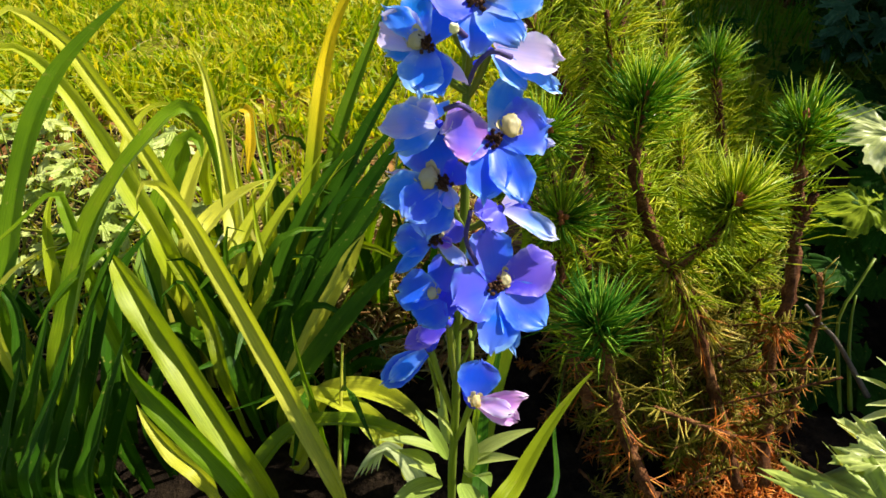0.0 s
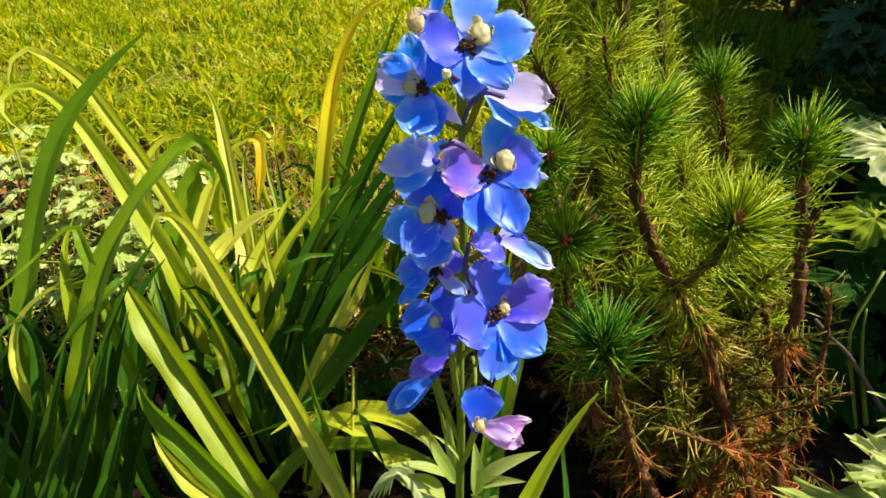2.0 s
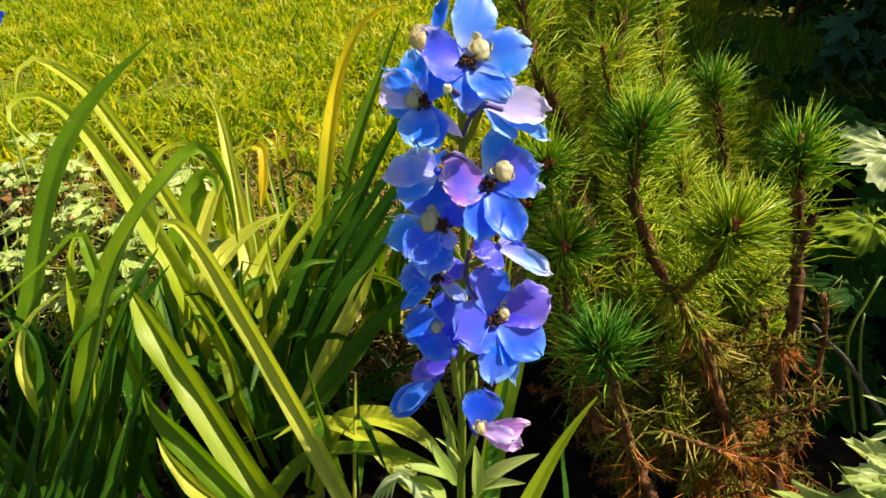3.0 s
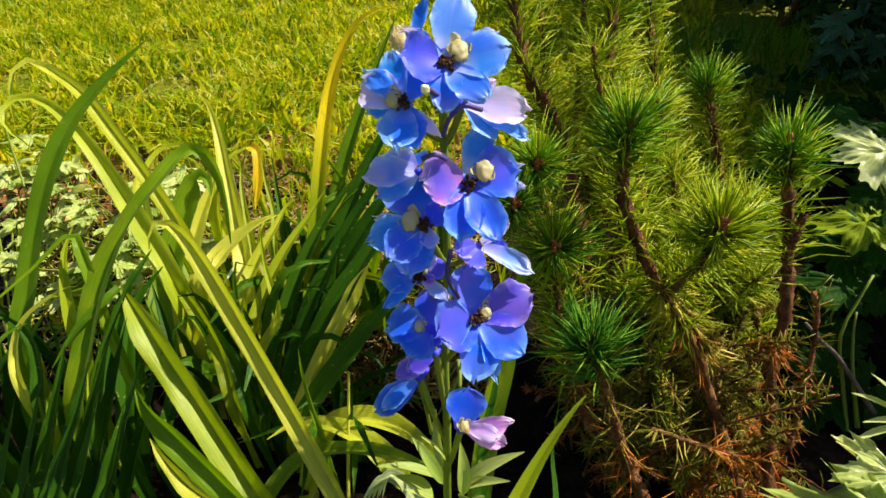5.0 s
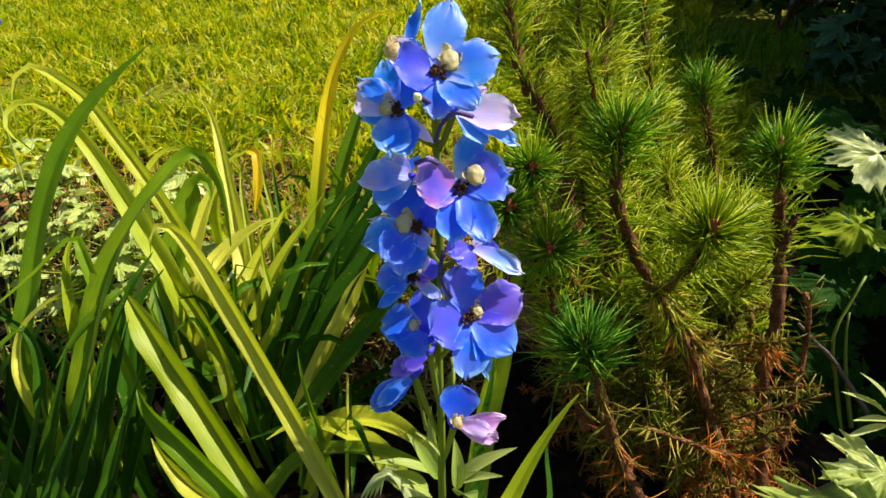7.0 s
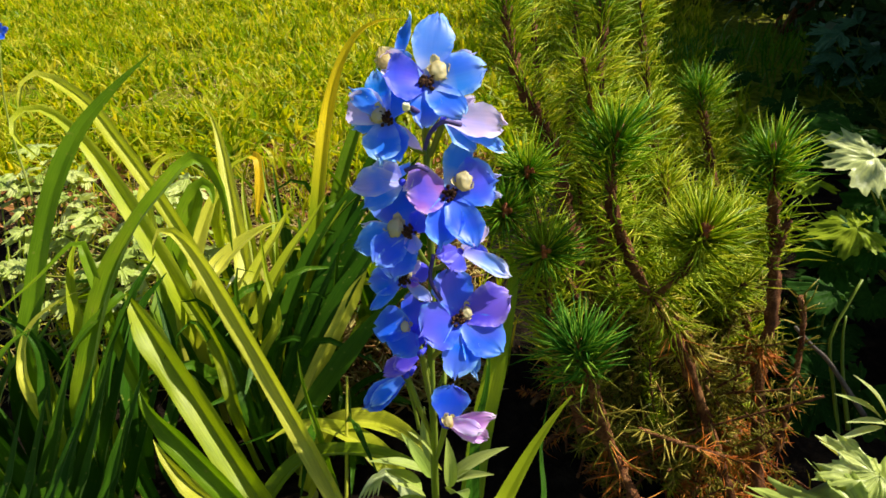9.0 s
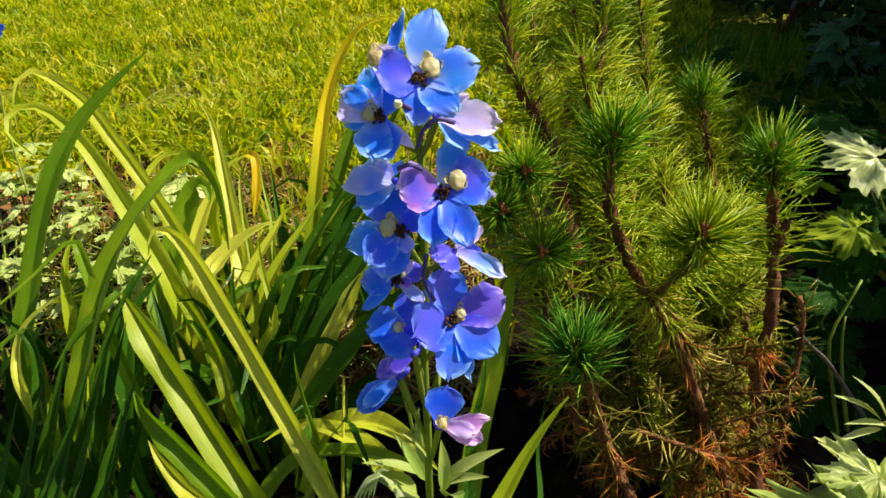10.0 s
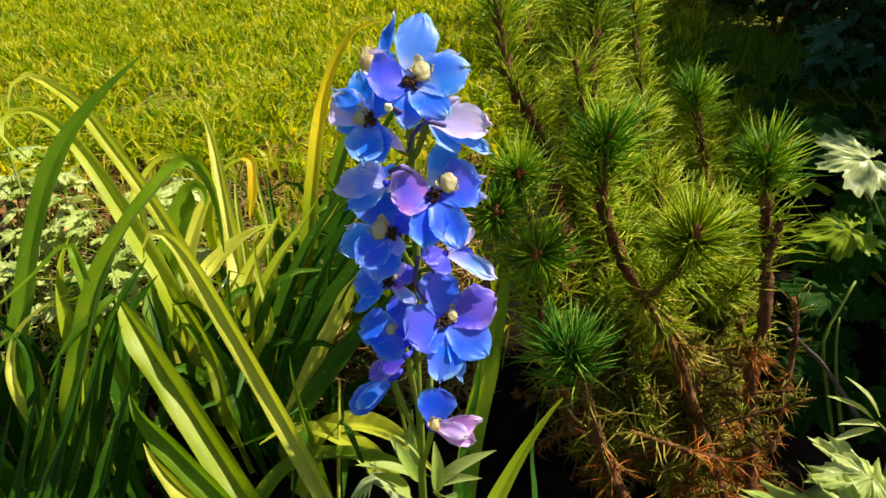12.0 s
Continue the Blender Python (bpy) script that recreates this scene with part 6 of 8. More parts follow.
# ---- twigs and single stalks ----
item = thing('twig', (0.5122, 0.5087, 0.0557), 'dry grey twig leaning under the pine', 'twig')
part('stem', tube([(0.5122, 0.5087, 0.0577), (0.46, 0.526, 0.1283), (0.4345, 0.5282, 0.1527), (0.4095, 0.5318, 0.1793)], 0.0035, 0.002, 7, 14), M_TWIG, item)
item = thing('stalk', (0.4989, 0.4779, 0.02), 'thin green stalk beside the pine', 'stalk')
part('stem', tube([(0.4989, 0.4779, -0.0527), (0.492, 0.5069, 0.0163), (0.4821, 0.5315, 0.0778), (0.4737, 0.5553, 0.1379), (0.4951, 0.5761, 0.1723), (0.5163, 0.5935, 0.2009)], 0.003, 0.0015, 7, 14), M_STEM, item)
item = thing('stalk', (0.4981, 0.507, 0.0338), 'thin green stalk beside the pine', 'stalk')
part('stem', tube([(0.4981, 0.507, 0.0358), (0.4876, 0.5345, 0.1023), (0.4902, 0.5588, 0.1432), (0.4948, 0.5709, 0.1635)], 0.003, 0.0012, 7, 14), M_STEM, item)
item = thing('stalk', (-0.1059, 0.385, 0.067), 'upright pale grass stalk', 'stalk')
part('stem', tube([(-0.1059, 0.385, 0.069), (-0.1059, 0.4277, 0.1216), (-0.1052, 0.4716, 0.1761)], 0.0022, 0.0014, 7, 14), M_LILY_SUNLIT, item)
item = thing('larkspur', (-0.6426, 0.7674, 0.0859), 'thin larkspur stalk with one small blue flower', 'flower')
part('stem', tube([(-0.6426, 0.7674, 0.0879), (-0.6755, 0.8584, 0.2035), (-0.6993, 0.9003, 0.2556), (-0.7306, 0.9523, 0.3251), (-0.7418, 0.9904, 0.3898), (-0.7446, 1.0285, 0.454)], 0.002, 0.0016, 7, 14), M_STEM, item)
part('bloom', joined([sepal_geo((-0.7446, 1.0333, 0.462), (0.2, -0.8, 0.5), a, 0.016, 0.013, 20, 10, seed=a) for a in (20, 92, 164, 236, 308)]), P_BLUE, item, 'small blue flower')
item = thing('folded_leaf', (-0.0318, 0.2893, 0.03), 'pale pleated young leaf folded over, low among the leaves', 'leaf')
part('leaf_stalk', tube([(-0.0318, 0.2893, 0.03), (-0.0081, 0.2759, 0.1754), (-0.014, 0.2828, 0.1973)], 0.002, 0.0018, 6, 8), M_STEM, item)
part('blade', ribbon([(-0.0128, 0.2806, 0.1935), (-0.0234, 0.2874, 0.2151), (-0.0332, 0.2913, 0.23), (-0.0424, 0.2933, 0.2356), (-0.0503, 0.291, 0.2322)], 0.0148, (-0.06, -0.54, 0.84), 0.5, (0, 0), 0.6, 0.9, 0.04), M_PALE_LEAF, item)
part('pleat', ribbon([(-0.0305, 0.29, 0.2238), (-0.0397, 0.2911, 0.2357), (-0.0448, 0.2891, 0.2345), (-0.0489, 0.2832, 0.2188)], 0.0039, (-0.242, -0.588, 0.772), 0.5, (0, 0), 0.6, 0.9, 0.04), M_PALE_LEAF, item)
part('pleat', ribbon([(-0.0309, 0.29, 0.2238), (-0.0407, 0.2909, 0.2356), (-0.0462, 0.2887, 0.2339), (-0.051, 0.2841, 0.2204)], 0.0039, (-0.155, -0.6, 0.785), 0.5, (0, 0), 0.6, 0.9, 0.04), M_PALE_LEAF, item)
part('pleat', ribbon([(-0.0313, 0.29, 0.2238), (-0.0416, 0.2908, 0.2354), (-0.0476, 0.2883, 0.2333), (-0.0533, 0.2824, 0.2176)], 0.0039, (-0.065, -0.607, 0.792), 0.5, (0, 0), 0.6, 0.9, 0.04), M_PALE_LEAF, item)
part('pleat', ribbon([(-0.0318, 0.29, 0.2238), (-0.0426, 0.2907, 0.2352), (-0.049, 0.2879, 0.2327), (-0.0554, 0.2833, 0.2193)], 0.0039, (-0.242, -0.588, 0.772), 0.5, (0, 0), 0.6, 0.9, 0.04), M_PALE_LEAF, item)
part('pleat', ribbon([(-0.0322, 0.29, 0.2238), (-0.0436, 0.2906, 0.2351), (-0.0504, 0.2875, 0.2321), (-0.0576, 0.2816, 0.2165)], 0.0039, (-0.155, -0.6, 0.785), 0.5, (0, 0), 0.6, 0.9, 0.04), M_PALE_LEAF, item)
part('pleat', ribbon([(-0.0326, 0.29, 0.2239), (-0.0445, 0.2905, 0.2349), (-0.0518, 0.2871, 0.2315), (-0.0597, 0.2825, 0.2181)], 0.0039, (-0.065, -0.607, 0.792), 0.5, (0, 0), 0.6, 0.9, 0.04), M_PALE_LEAF, item)
part('pleat', ribbon([(-0.0331, 0.29, 0.2239), (-0.0455, 0.2904, 0.2348), (-0.0532, 0.2867, 0.2309), (-0.0619, 0.2808, 0.2153)], 0.0039, (-0.242, -0.588, 0.772), 0.5, (0, 0), 0.6, 0.9, 0.04), M_PALE_LEAF, item)
part('pleat', ribbon([(-0.0335, 0.29, 0.2239), (-0.0465, 0.2903, 0.2346), (-0.0546, 0.2864, 0.2303), (-0.064, 0.2817, 0.217)], 0.0039, (-0.155, -0.6, 0.785), 0.5, (0, 0), 0.6, 0.9, 0.04), M_PALE_LEAF, item)
part('pleat', ribbon([(-0.0339, 0.29, 0.2239), (-0.0474, 0.2902, 0.2345), (-0.056, 0.286, 0.2297), (-0.0663, 0.28, 0.2142)], 0.0039, (-0.065, -0.607, 0.792), 0.5, (0, 0), 0.6, 0.9, 0.04), M_PALE_LEAF, item)

# ---- pale broad-leaved weeds at the lawn's edge ----
weed = thing('weed', (-0.7122, 0.8689, 0.07), 'pale green broad-leaved weed at the edge of the lawn', 'weed', 'weeds at the lawn edge')
stalk_foot = tuple(weed.location)
part('leaf', palmate((-0.7063, 0.9288, 0.2242), (0.328, 0.069, 0.942), (-0.638, 0.381, 0.669), 0.0495, 5, 230, 0.4, 0.07, 0.12, 200), M_WEED, weed)
part('leaf_stalk', tube([stalk_foot, (-0.7211, 0.9361, 0.1971), (-0.7063, 0.9288, 0.2242)], 0.0018, 0.0012, 6, 10), M_STEM, weed)
stalk_foot = tuple(weed.location)
part('leaf', palmate((-0.7314, 0.9356, 0.2448), (-0.321, 0.065, 0.945), (0.997, 0.055, 0.055), 0.0392, 5, 250, 0.5, 0.07, 0.12, 201), M_WEED, weed)
part('leaf_stalk', tube([stalk_foot, (-0.7466, 0.9455, 0.2222), (-0.7314, 0.9356, 0.2448)], 0.0018, 0.0012, 6, 10), M_STEM, weed)
stalk_foot = tuple(weed.location)
part('leaf', palmate((-0.7025, 0.9426, 0.2379), (-0.325, 0.065, 0.944), (-0.871, -0.265, -0.414), 0.0419, 5, 250, 0.5, 0.07, 0.12, 202), M_WEED, weed)
part('leaf_stalk', tube([stalk_foot, (-0.7172, 0.9519, 0.214), (-0.7025, 0.9426, 0.2379)], 0.0018, 0.0012, 6, 10), M_STEM, weed)
stalk_foot = tuple(weed.location)
part('leaf', palmate((-0.7392, 0.9071, 0.2066), (-0.016, 0.071, 0.997), (-0.558, 0.413, 0.72), 0.0320, 5, 230, 0.4, 0.07, 0.12, 203), M_WEED, weed)
part('leaf_stalk', tube([stalk_foot, (-0.7544, 0.918, 0.186), (-0.7392, 0.9071, 0.2066)], 0.0018, 0.0012, 6, 10), M_STEM, weed)
stalk_foot = tuple(weed.location)
part('leaf', palmate((-0.7003, 0.8739, 0.2045), (-0.058, 0.071, 0.996), (-0.759, 0.319, 0.567), 0.0487, 5, 250, 0.5, 0.07, 0.12, 204), M_WEED, weed)
part('leaf_stalk', tube([stalk_foot, (-0.7149, 0.8803, 0.1774), (-0.7003, 0.8739, 0.2045)], 0.0018, 0.0012, 6, 10), M_STEM, weed)
stalk_foot = tuple(weed.location)
part('leaf', palmate((-0.6979, 0.91, 0.192), (-0.065, 0.07, 0.995), (0.973, -0.101, -0.209), 0.0308, 5, 250, 0.5, 0.07, 0.12, 205), M_WEED, weed)
part('leaf_stalk', tube([stalk_foot, (-0.7123, 0.9213, 0.1716), (-0.6979, 0.91, 0.192)], 0.0018, 0.0012, 6, 10), M_STEM, weed)
stalk_foot = tuple(weed.location)
part('leaf', palmate((-0.5958, 0.8382, 0.238), (-0.043, 0.071, 0.997), (-0.933, 0.167, 0.318), 0.0362, 5, 230, 0.4, 0.07, 0.12, 206), M_WEED, weed)
part('leaf_stalk', tube([stalk_foot, (-0.6082, 0.8468, 0.2164), (-0.5958, 0.8382, 0.238)], 0.0018, 0.0012, 6, 10), M_STEM, weed)
stalk_foot = tuple(weed.location)
part('leaf', palmate((-0.6447, 0.8783, 0.2327), (0.1, 0.071, 0.992), (-0.994, 0.038, 0.102), 0.0336, 5, 250, 0.5, 0.07, 0.12, 207), M_WEED, weed)
part('leaf_stalk', tube([stalk_foot, (-0.6581, 0.8883, 0.2121), (-0.6447, 0.8783, 0.2327)], 0.0018, 0.0012, 6, 10), M_STEM, weed)
stalk_foot = tuple(weed.location)
part('leaf', palmate((-0.6179, 0.8389, 0.2428), (0.042, 0.071, 0.997), (0.711, 0.37, 0.598), 0.0279, 5, 250, 0.5, 0.07, 0.12, 208), M_WEED, weed)
part('leaf_stalk', tube([stalk_foot, (-0.6307, 0.8494, 0.2245), (-0.6179, 0.8389, 0.2428)], 0.0018, 0.0012, 6, 10), M_STEM, weed)
stalk_foot = tuple(weed.location)
part('leaf', palmate((-0.6202, 0.9312, 0.2363), (0.181, 0.071, 0.981), (-0.693, -0.379, -0.613), 0.0446, 5, 230, 0.4, 0.07, 0.12, 209), M_WEED, weed)
part('leaf_stalk', tube([stalk_foot, (-0.6332, 0.9397, 0.2115), (-0.6202, 0.9312, 0.2363)], 0.0018, 0.0012, 6, 10), M_STEM, weed)
stalk_foot = tuple(weed.location)
part('leaf', palmate((-0.6214, 0.9149, 0.2295), (-0.106, 0.07, 0.992), (-0.892, 0.215, 0.397), 0.0385, 5, 250, 0.5, 0.07, 0.12, 210), M_WEED, weed)
part('leaf_stalk', tube([stalk_foot, (-0.6344, 0.9246, 0.2068), (-0.6214, 0.9149, 0.2295)], 0.0018, 0.0012, 6, 10), M_STEM, weed)
stalk_foot = tuple(weed.location)
part('leaf', palmate((-0.6285, 0.9048, 0.2529), (0.181, 0.071, 0.981), (0.997, -0.024, -0.079), 0.0423, 5, 250, 0.5, 0.07, 0.12, 211), M_WEED, weed)
part('leaf_stalk', tube([stalk_foot, (-0.6416, 0.9133, 0.2292), (-0.6285, 0.9048, 0.2529)], 0.0018, 0.0012, 6, 10), M_STEM, weed)
stalk_foot = tuple(weed.location)
part('leaf', palmate((-0.5391, 0.8001, 0.2293), (-0.292, 0.066, 0.954), (-0.984, -0.108, -0.144), 0.0294, 5, 230, 0.4, 0.07, 0.12, 212), M_WEED, weed)
part('leaf_stalk', tube([stalk_foot, (-0.5503, 0.8095, 0.2102), (-0.5391, 0.8001, 0.2293)], 0.0018, 0.0012, 6, 10), M_STEM, weed)
stalk_foot = tuple(weed.location)
part('leaf', palmate((-0.5915, 0.8335, 0.2306), (-0.21, 0.068, 0.975), (0.96, 0.158, 0.229), 0.0466, 5, 250, 0.5, 0.07, 0.12, 213), M_WEED, weed)
part('leaf_stalk', tube([stalk_foot, (-0.604, 0.8397, 0.2048), (-0.5915, 0.8335, 0.2306)], 0.0018, 0.0012, 6, 10), M_STEM, weed)
stalk_foot = tuple(weed.location)
part('leaf', palmate((-0.5488, 0.8094, 0.2222), (0.351, 0.069, 0.934), (-0.698, -0.377, -0.609), 0.0433, 5, 250, 0.5, 0.07, 0.12, 214), M_WEED, weed)
part('leaf_stalk', tube([stalk_foot, (-0.5604, 0.8158, 0.1975), (-0.5488, 0.8094, 0.2222)], 0.0018, 0.0012, 6, 10), M_STEM, weed)
weed = thing('weed', (-0.6554, 0.7241, 0.07), 'pale green broad-leaved weed at the edge of the lawn', 'weed', 'weeds at the lawn edge')
stalk_foot = tuple(weed.location)
part('leaf', palmate((-0.6497, 0.7937, 0.2019), (0.157, 0.071, 0.985), (0.897, -0.21, -0.389), 0.0448, 5, 230, 0.4, 0.07, 0.12, 215), M_WEED, weed)
part('leaf_stalk', tube([stalk_foot, (-0.6632, 0.7995, 0.1762), (-0.6497, 0.7937, 0.2019)], 0.0018, 0.0012, 6, 10), M_STEM, weed)
stalk_foot = tuple(weed.location)
part('leaf', palmate((-0.6314, 0.7669, 0.2205), (-0.207, 0.068, 0.976), (-0.997, -0.056, -0.057), 0.0394, 5, 250, 0.5, 0.07, 0.12, 216), M_WEED, weed)
part('leaf_stalk', tube([stalk_foot, (-0.6446, 0.7733, 0.1973), (-0.6314, 0.7669, 0.2205)], 0.0018, 0.0012, 6, 10), M_STEM, weed)
stalk_foot = tuple(weed.location)
part('leaf', palmate((-0.638, 0.7737, 0.1914), (-0.28, 0.066, 0.958), (0.915, -0.189, -0.355), 0.0354, 5, 250, 0.5, 0.07, 0.12, 217), M_WEED, weed)
part('leaf_stalk', tube([stalk_foot, (-0.6512, 0.7812, 0.1691), (-0.638, 0.7737, 0.1914)], 0.0018, 0.0012, 6, 10), M_STEM, weed)
stalk_foot = tuple(weed.location)
part('leaf', palmate((-0.4896, 0.784, 0.2134), (-0.188, 0.069, 0.98), (-0.998, 0.01, 0.056), 0.0288, 5, 230, 0.4, 0.07, 0.12, 218), M_WEED, weed)
part('leaf_stalk', tube([stalk_foot, (-0.4998, 0.7933, 0.1942), (-0.4896, 0.784, 0.2134)], 0.0018, 0.0012, 6, 10), M_STEM, weed)
stalk_foot = tuple(weed.location)
part('leaf', palmate((-0.529, 0.7653, 0.22), (-0.037, 0.071, 0.997), (-0.948, -0.177, -0.263), 0.0257, 5, 250, 0.5, 0.07, 0.12, 219), M_WEED, weed)
part('leaf_stalk', tube([stalk_foot, (-0.5399, 0.7749, 0.2022), (-0.529, 0.7653, 0.22)], 0.0018, 0.0012, 6, 10), M_STEM, weed)
stalk_foot = tuple(weed.location)
part('leaf', palmate((-0.533, 0.7862, 0.216), (-0.145, 0.069, 0.987), (-0.932, -0.2, -0.302), 0.0386, 5, 250, 0.5, 0.07, 0.12, 220), M_WEED, weed)
part('leaf_stalk', tube([stalk_foot, (-0.5442, 0.7932, 0.193), (-0.533, 0.7862, 0.216)], 0.0018, 0.0012, 6, 10), M_STEM, weed)
stalk_foot = tuple(weed.location)
part('leaf', palmate((-0.4326, 0.705, 0.2227), (-0.285, 0.066, 0.956), (0.993, 0.076, 0.089), 0.0412, 5, 230, 0.4, 0.07, 0.12, 221), M_WEED, weed)
part('leaf_stalk', tube([stalk_foot, (-0.4418, 0.7098, 0.1988), (-0.4326, 0.705, 0.2227)], 0.0018, 0.0012, 6, 10), M_STEM, weed)
stalk_foot = tuple(weed.location)
part('leaf', palmate((-0.4623, 0.7083, 0.2057), (0.182, 0.071, 0.981), (0.89, 0.248, 0.384), 0.0406, 5, 250, 0.5, 0.07, 0.12, 222), M_WEED, weed)
part('leaf_stalk', tube([stalk_foot, (-0.4721, 0.7134, 0.1817), (-0.4623, 0.7083, 0.2057)], 0.0018, 0.0012, 6, 10), M_STEM, weed)
stalk_foot = tuple(weed.location)
part('leaf', palmate((-0.4737, 0.7236, 0.2282), (0.219, 0.071, 0.973), (0.936, -0.163, -0.311), 0.0265, 5, 250, 0.5, 0.07, 0.12, 223), M_WEED, weed)
part('leaf_stalk', tube([stalk_foot, (-0.4836, 0.7321, 0.2102), (-0.4737, 0.7236, 0.2282)], 0.0018, 0.0012, 6, 10), M_STEM, weed)
stalk_foot = tuple(weed.location)
part('leaf', palmate((-0.4845, 0.8585, 0.2129), (0.208, 0.071, 0.976), (-0.462, -0.46, -0.758), 0.0300, 5, 230, 0.4, 0.07, 0.12, 224), M_WEED, weed)
part('leaf_stalk', tube([stalk_foot, (-0.4946, 0.869, 0.1932), (-0.4845, 0.8585, 0.2129)], 0.0018, 0.0012, 6, 10), M_STEM, weed)
stalk_foot = tuple(weed.location)
part('leaf', palmate((-0.5017, 0.8557, 0.2331), (0.319, 0.069, 0.945), (0.952, -0.139, -0.272), 0.0440, 5, 250, 0.5, 0.07, 0.12, 225), M_WEED, weed)
part('leaf_stalk', tube([stalk_foot, (-0.5123, 0.8629, 0.2084), (-0.5017, 0.8557, 0.2331)], 0.0018, 0.0012, 6, 10), M_STEM, weed)
stalk_foot = tuple(weed.location)
part('leaf', palmate((-0.463, 0.8617, 0.2315), (0.282, 0.07, 0.957), (0.715, 0.368, 0.595), 0.0479, 5, 250, 0.5, 0.07, 0.12, 226), M_WEED, weed)
part('leaf_stalk', tube([stalk_foot, (-0.4728, 0.8681, 0.2052), (-0.463, 0.8617, 0.2315)], 0.0018, 0.0012, 6, 10), M_STEM, weed)
stalk_foot = tuple(weed.location)
part('leaf', palmate((-0.4429, 0.8644, 0.2047), (0.314, 0.069, 0.947), (-0.598, 0.398, 0.695), 0.0293, 5, 230, 0.4, 0.07, 0.12, 227), M_WEED, weed)
part('leaf_stalk', tube([stalk_foot, (-0.4522, 0.8752, 0.1851), (-0.4429, 0.8644, 0.2047)], 0.0018, 0.0012, 6, 10), M_STEM, weed)
stalk_foot = tuple(weed.location)
part('leaf', palmate((-0.4588, 0.8292, 0.207), (-0.142, 0.069, 0.987), (0.91, -0.195, -0.365), 0.0356, 5, 250, 0.5, 0.07, 0.12, 228), M_WEED, weed)
part('leaf_stalk', tube([stalk_foot, (-0.4685, 0.8378, 0.185), (-0.4588, 0.8292, 0.207)], 0.0018, 0.0012, 6, 10), M_STEM, weed)
stalk_foot = tuple(weed.location)
part('leaf', palmate((-0.4443, 0.856, 0.2257), (0.244, 0.07, 0.967), (0.884, -0.223, -0.411), 0.0317, 5, 250, 0.5, 0.07, 0.12, 229), M_WEED, weed)
part('leaf_stalk', tube([stalk_foot, (-0.4536, 0.866, 0.2056), (-0.4443, 0.856, 0.2257)], 0.0018, 0.0012, 6, 10), M_STEM, weed)
weed = thing('weed', (-0.442, 0.698, 0.07), 'pale green broad-leaved weed at the edge of the lawn', 'weed', 'weeds at the lawn edge')
stalk_foot = tuple(weed.location)
part('leaf', palmate((-0.4253, 0.7717, 0.1713), (0.188, 0.071, 0.98), (-0.9, 0.207, 0.384), 0.0429, 5, 230, 0.4, 0.07, 0.12, 230), M_WEED, weed)
part('leaf_stalk', tube([stalk_foot, (-0.4343, 0.7774, 0.1457), (-0.4253, 0.7717, 0.1713)], 0.0018, 0.0012, 6, 10), M_STEM, weed)
stalk_foot = tuple(weed.location)
part('leaf', palmate((-0.4591, 0.7509, 0.2133), (0.045, 0.071, 0.996), (-0.183, -0.504, -0.844), 0.0274, 5, 250, 0.5, 0.07, 0.12, 231), M_WEED, weed)
part('leaf_stalk', tube([stalk_foot, (-0.4686, 0.7598, 0.1946), (-0.4591, 0.7509, 0.2133)], 0.0018, 0.0012, 6, 10), M_STEM, weed)
stalk_foot = tuple(weed.location)
part('leaf', palmate((-0.3995, 0.7309, 0.2044), (0.014, 0.071, 0.997), (0.861, -0.245, -0.446), 0.0251, 5, 250, 0.5, 0.07, 0.12, 232), M_WEED, weed)
part('leaf_stalk', tube([stalk_foot, (-0.4078, 0.7399, 0.1864), (-0.3995, 0.7309, 0.2044)], 0.0018, 0.0012, 6, 10), M_STEM, weed)
stalk_foot = tuple(weed.location)
part('leaf', palmate((-0.377, 0.7866, 0.1992), (0.062, 0.071, 0.996), (0.994, 0.074, 0.086), 0.0269, 5, 230, 0.4, 0.07, 0.12, 233), M_WEED, weed)
part('leaf_stalk', tube([stalk_foot, (-0.3849, 0.7964, 0.1804), (-0.377, 0.7866, 0.1992)], 0.0018, 0.0012, 6, 10), M_STEM, weed)
stalk_foot = tuple(weed.location)
part('leaf', palmate((-0.433, 0.8134, 0.187), (0.126, 0.071, 0.989), (-0.999, -0.002, 0.036), 0.0342, 5, 250, 0.5, 0.07, 0.12, 234), M_WEED, weed)
part('leaf_stalk', tube([stalk_foot, (-0.4422, 0.822, 0.1651), (-0.433, 0.8134, 0.187)], 0.0018, 0.0012, 6, 10), M_STEM, weed)
stalk_foot = tuple(weed.location)
part('leaf', palmate((-0.4116, 0.8306, 0.1897), (-0.236, 0.068, 0.969), (-0.45, 0.447, 0.773), 0.0315, 5, 250, 0.5, 0.07, 0.12, 235), M_WEED, weed)
part('leaf_stalk', tube([stalk_foot, (-0.4202, 0.8401, 0.1689), (-0.4116, 0.8306, 0.1897)], 0.0018, 0.0012, 6, 10), M_STEM, weed)
stalk_foot = tuple(weed.location)
part('leaf', palmate((-0.3474, 0.7425, 0.1878), (0.001, 0.071, 0.997), (1.0, 0.005, -0.03), 0.0277, 5, 230, 0.4, 0.07, 0.12, 236), M_WEED, weed)
part('leaf_stalk', tube([stalk_foot, (-0.3547, 0.7512, 0.1685), (-0.3474, 0.7425, 0.1878)], 0.0018, 0.0012, 6, 10), M_STEM, weed)
stalk_foot = tuple(weed.location)
part('leaf', palmate((-0.3375, 0.771, 0.1573), (-0.055, 0.071, 0.996), (-0.991, -0.085, -0.104), 0.0265, 5, 250, 0.5, 0.07, 0.12, 237), M_WEED, weed)
part('leaf_stalk', tube([stalk_foot, (-0.3446, 0.7805, 0.1378), (-0.3375, 0.771, 0.1573)], 0.0018, 0.0012, 6, 10), M_STEM, weed)
stalk_foot = tuple(weed.location)
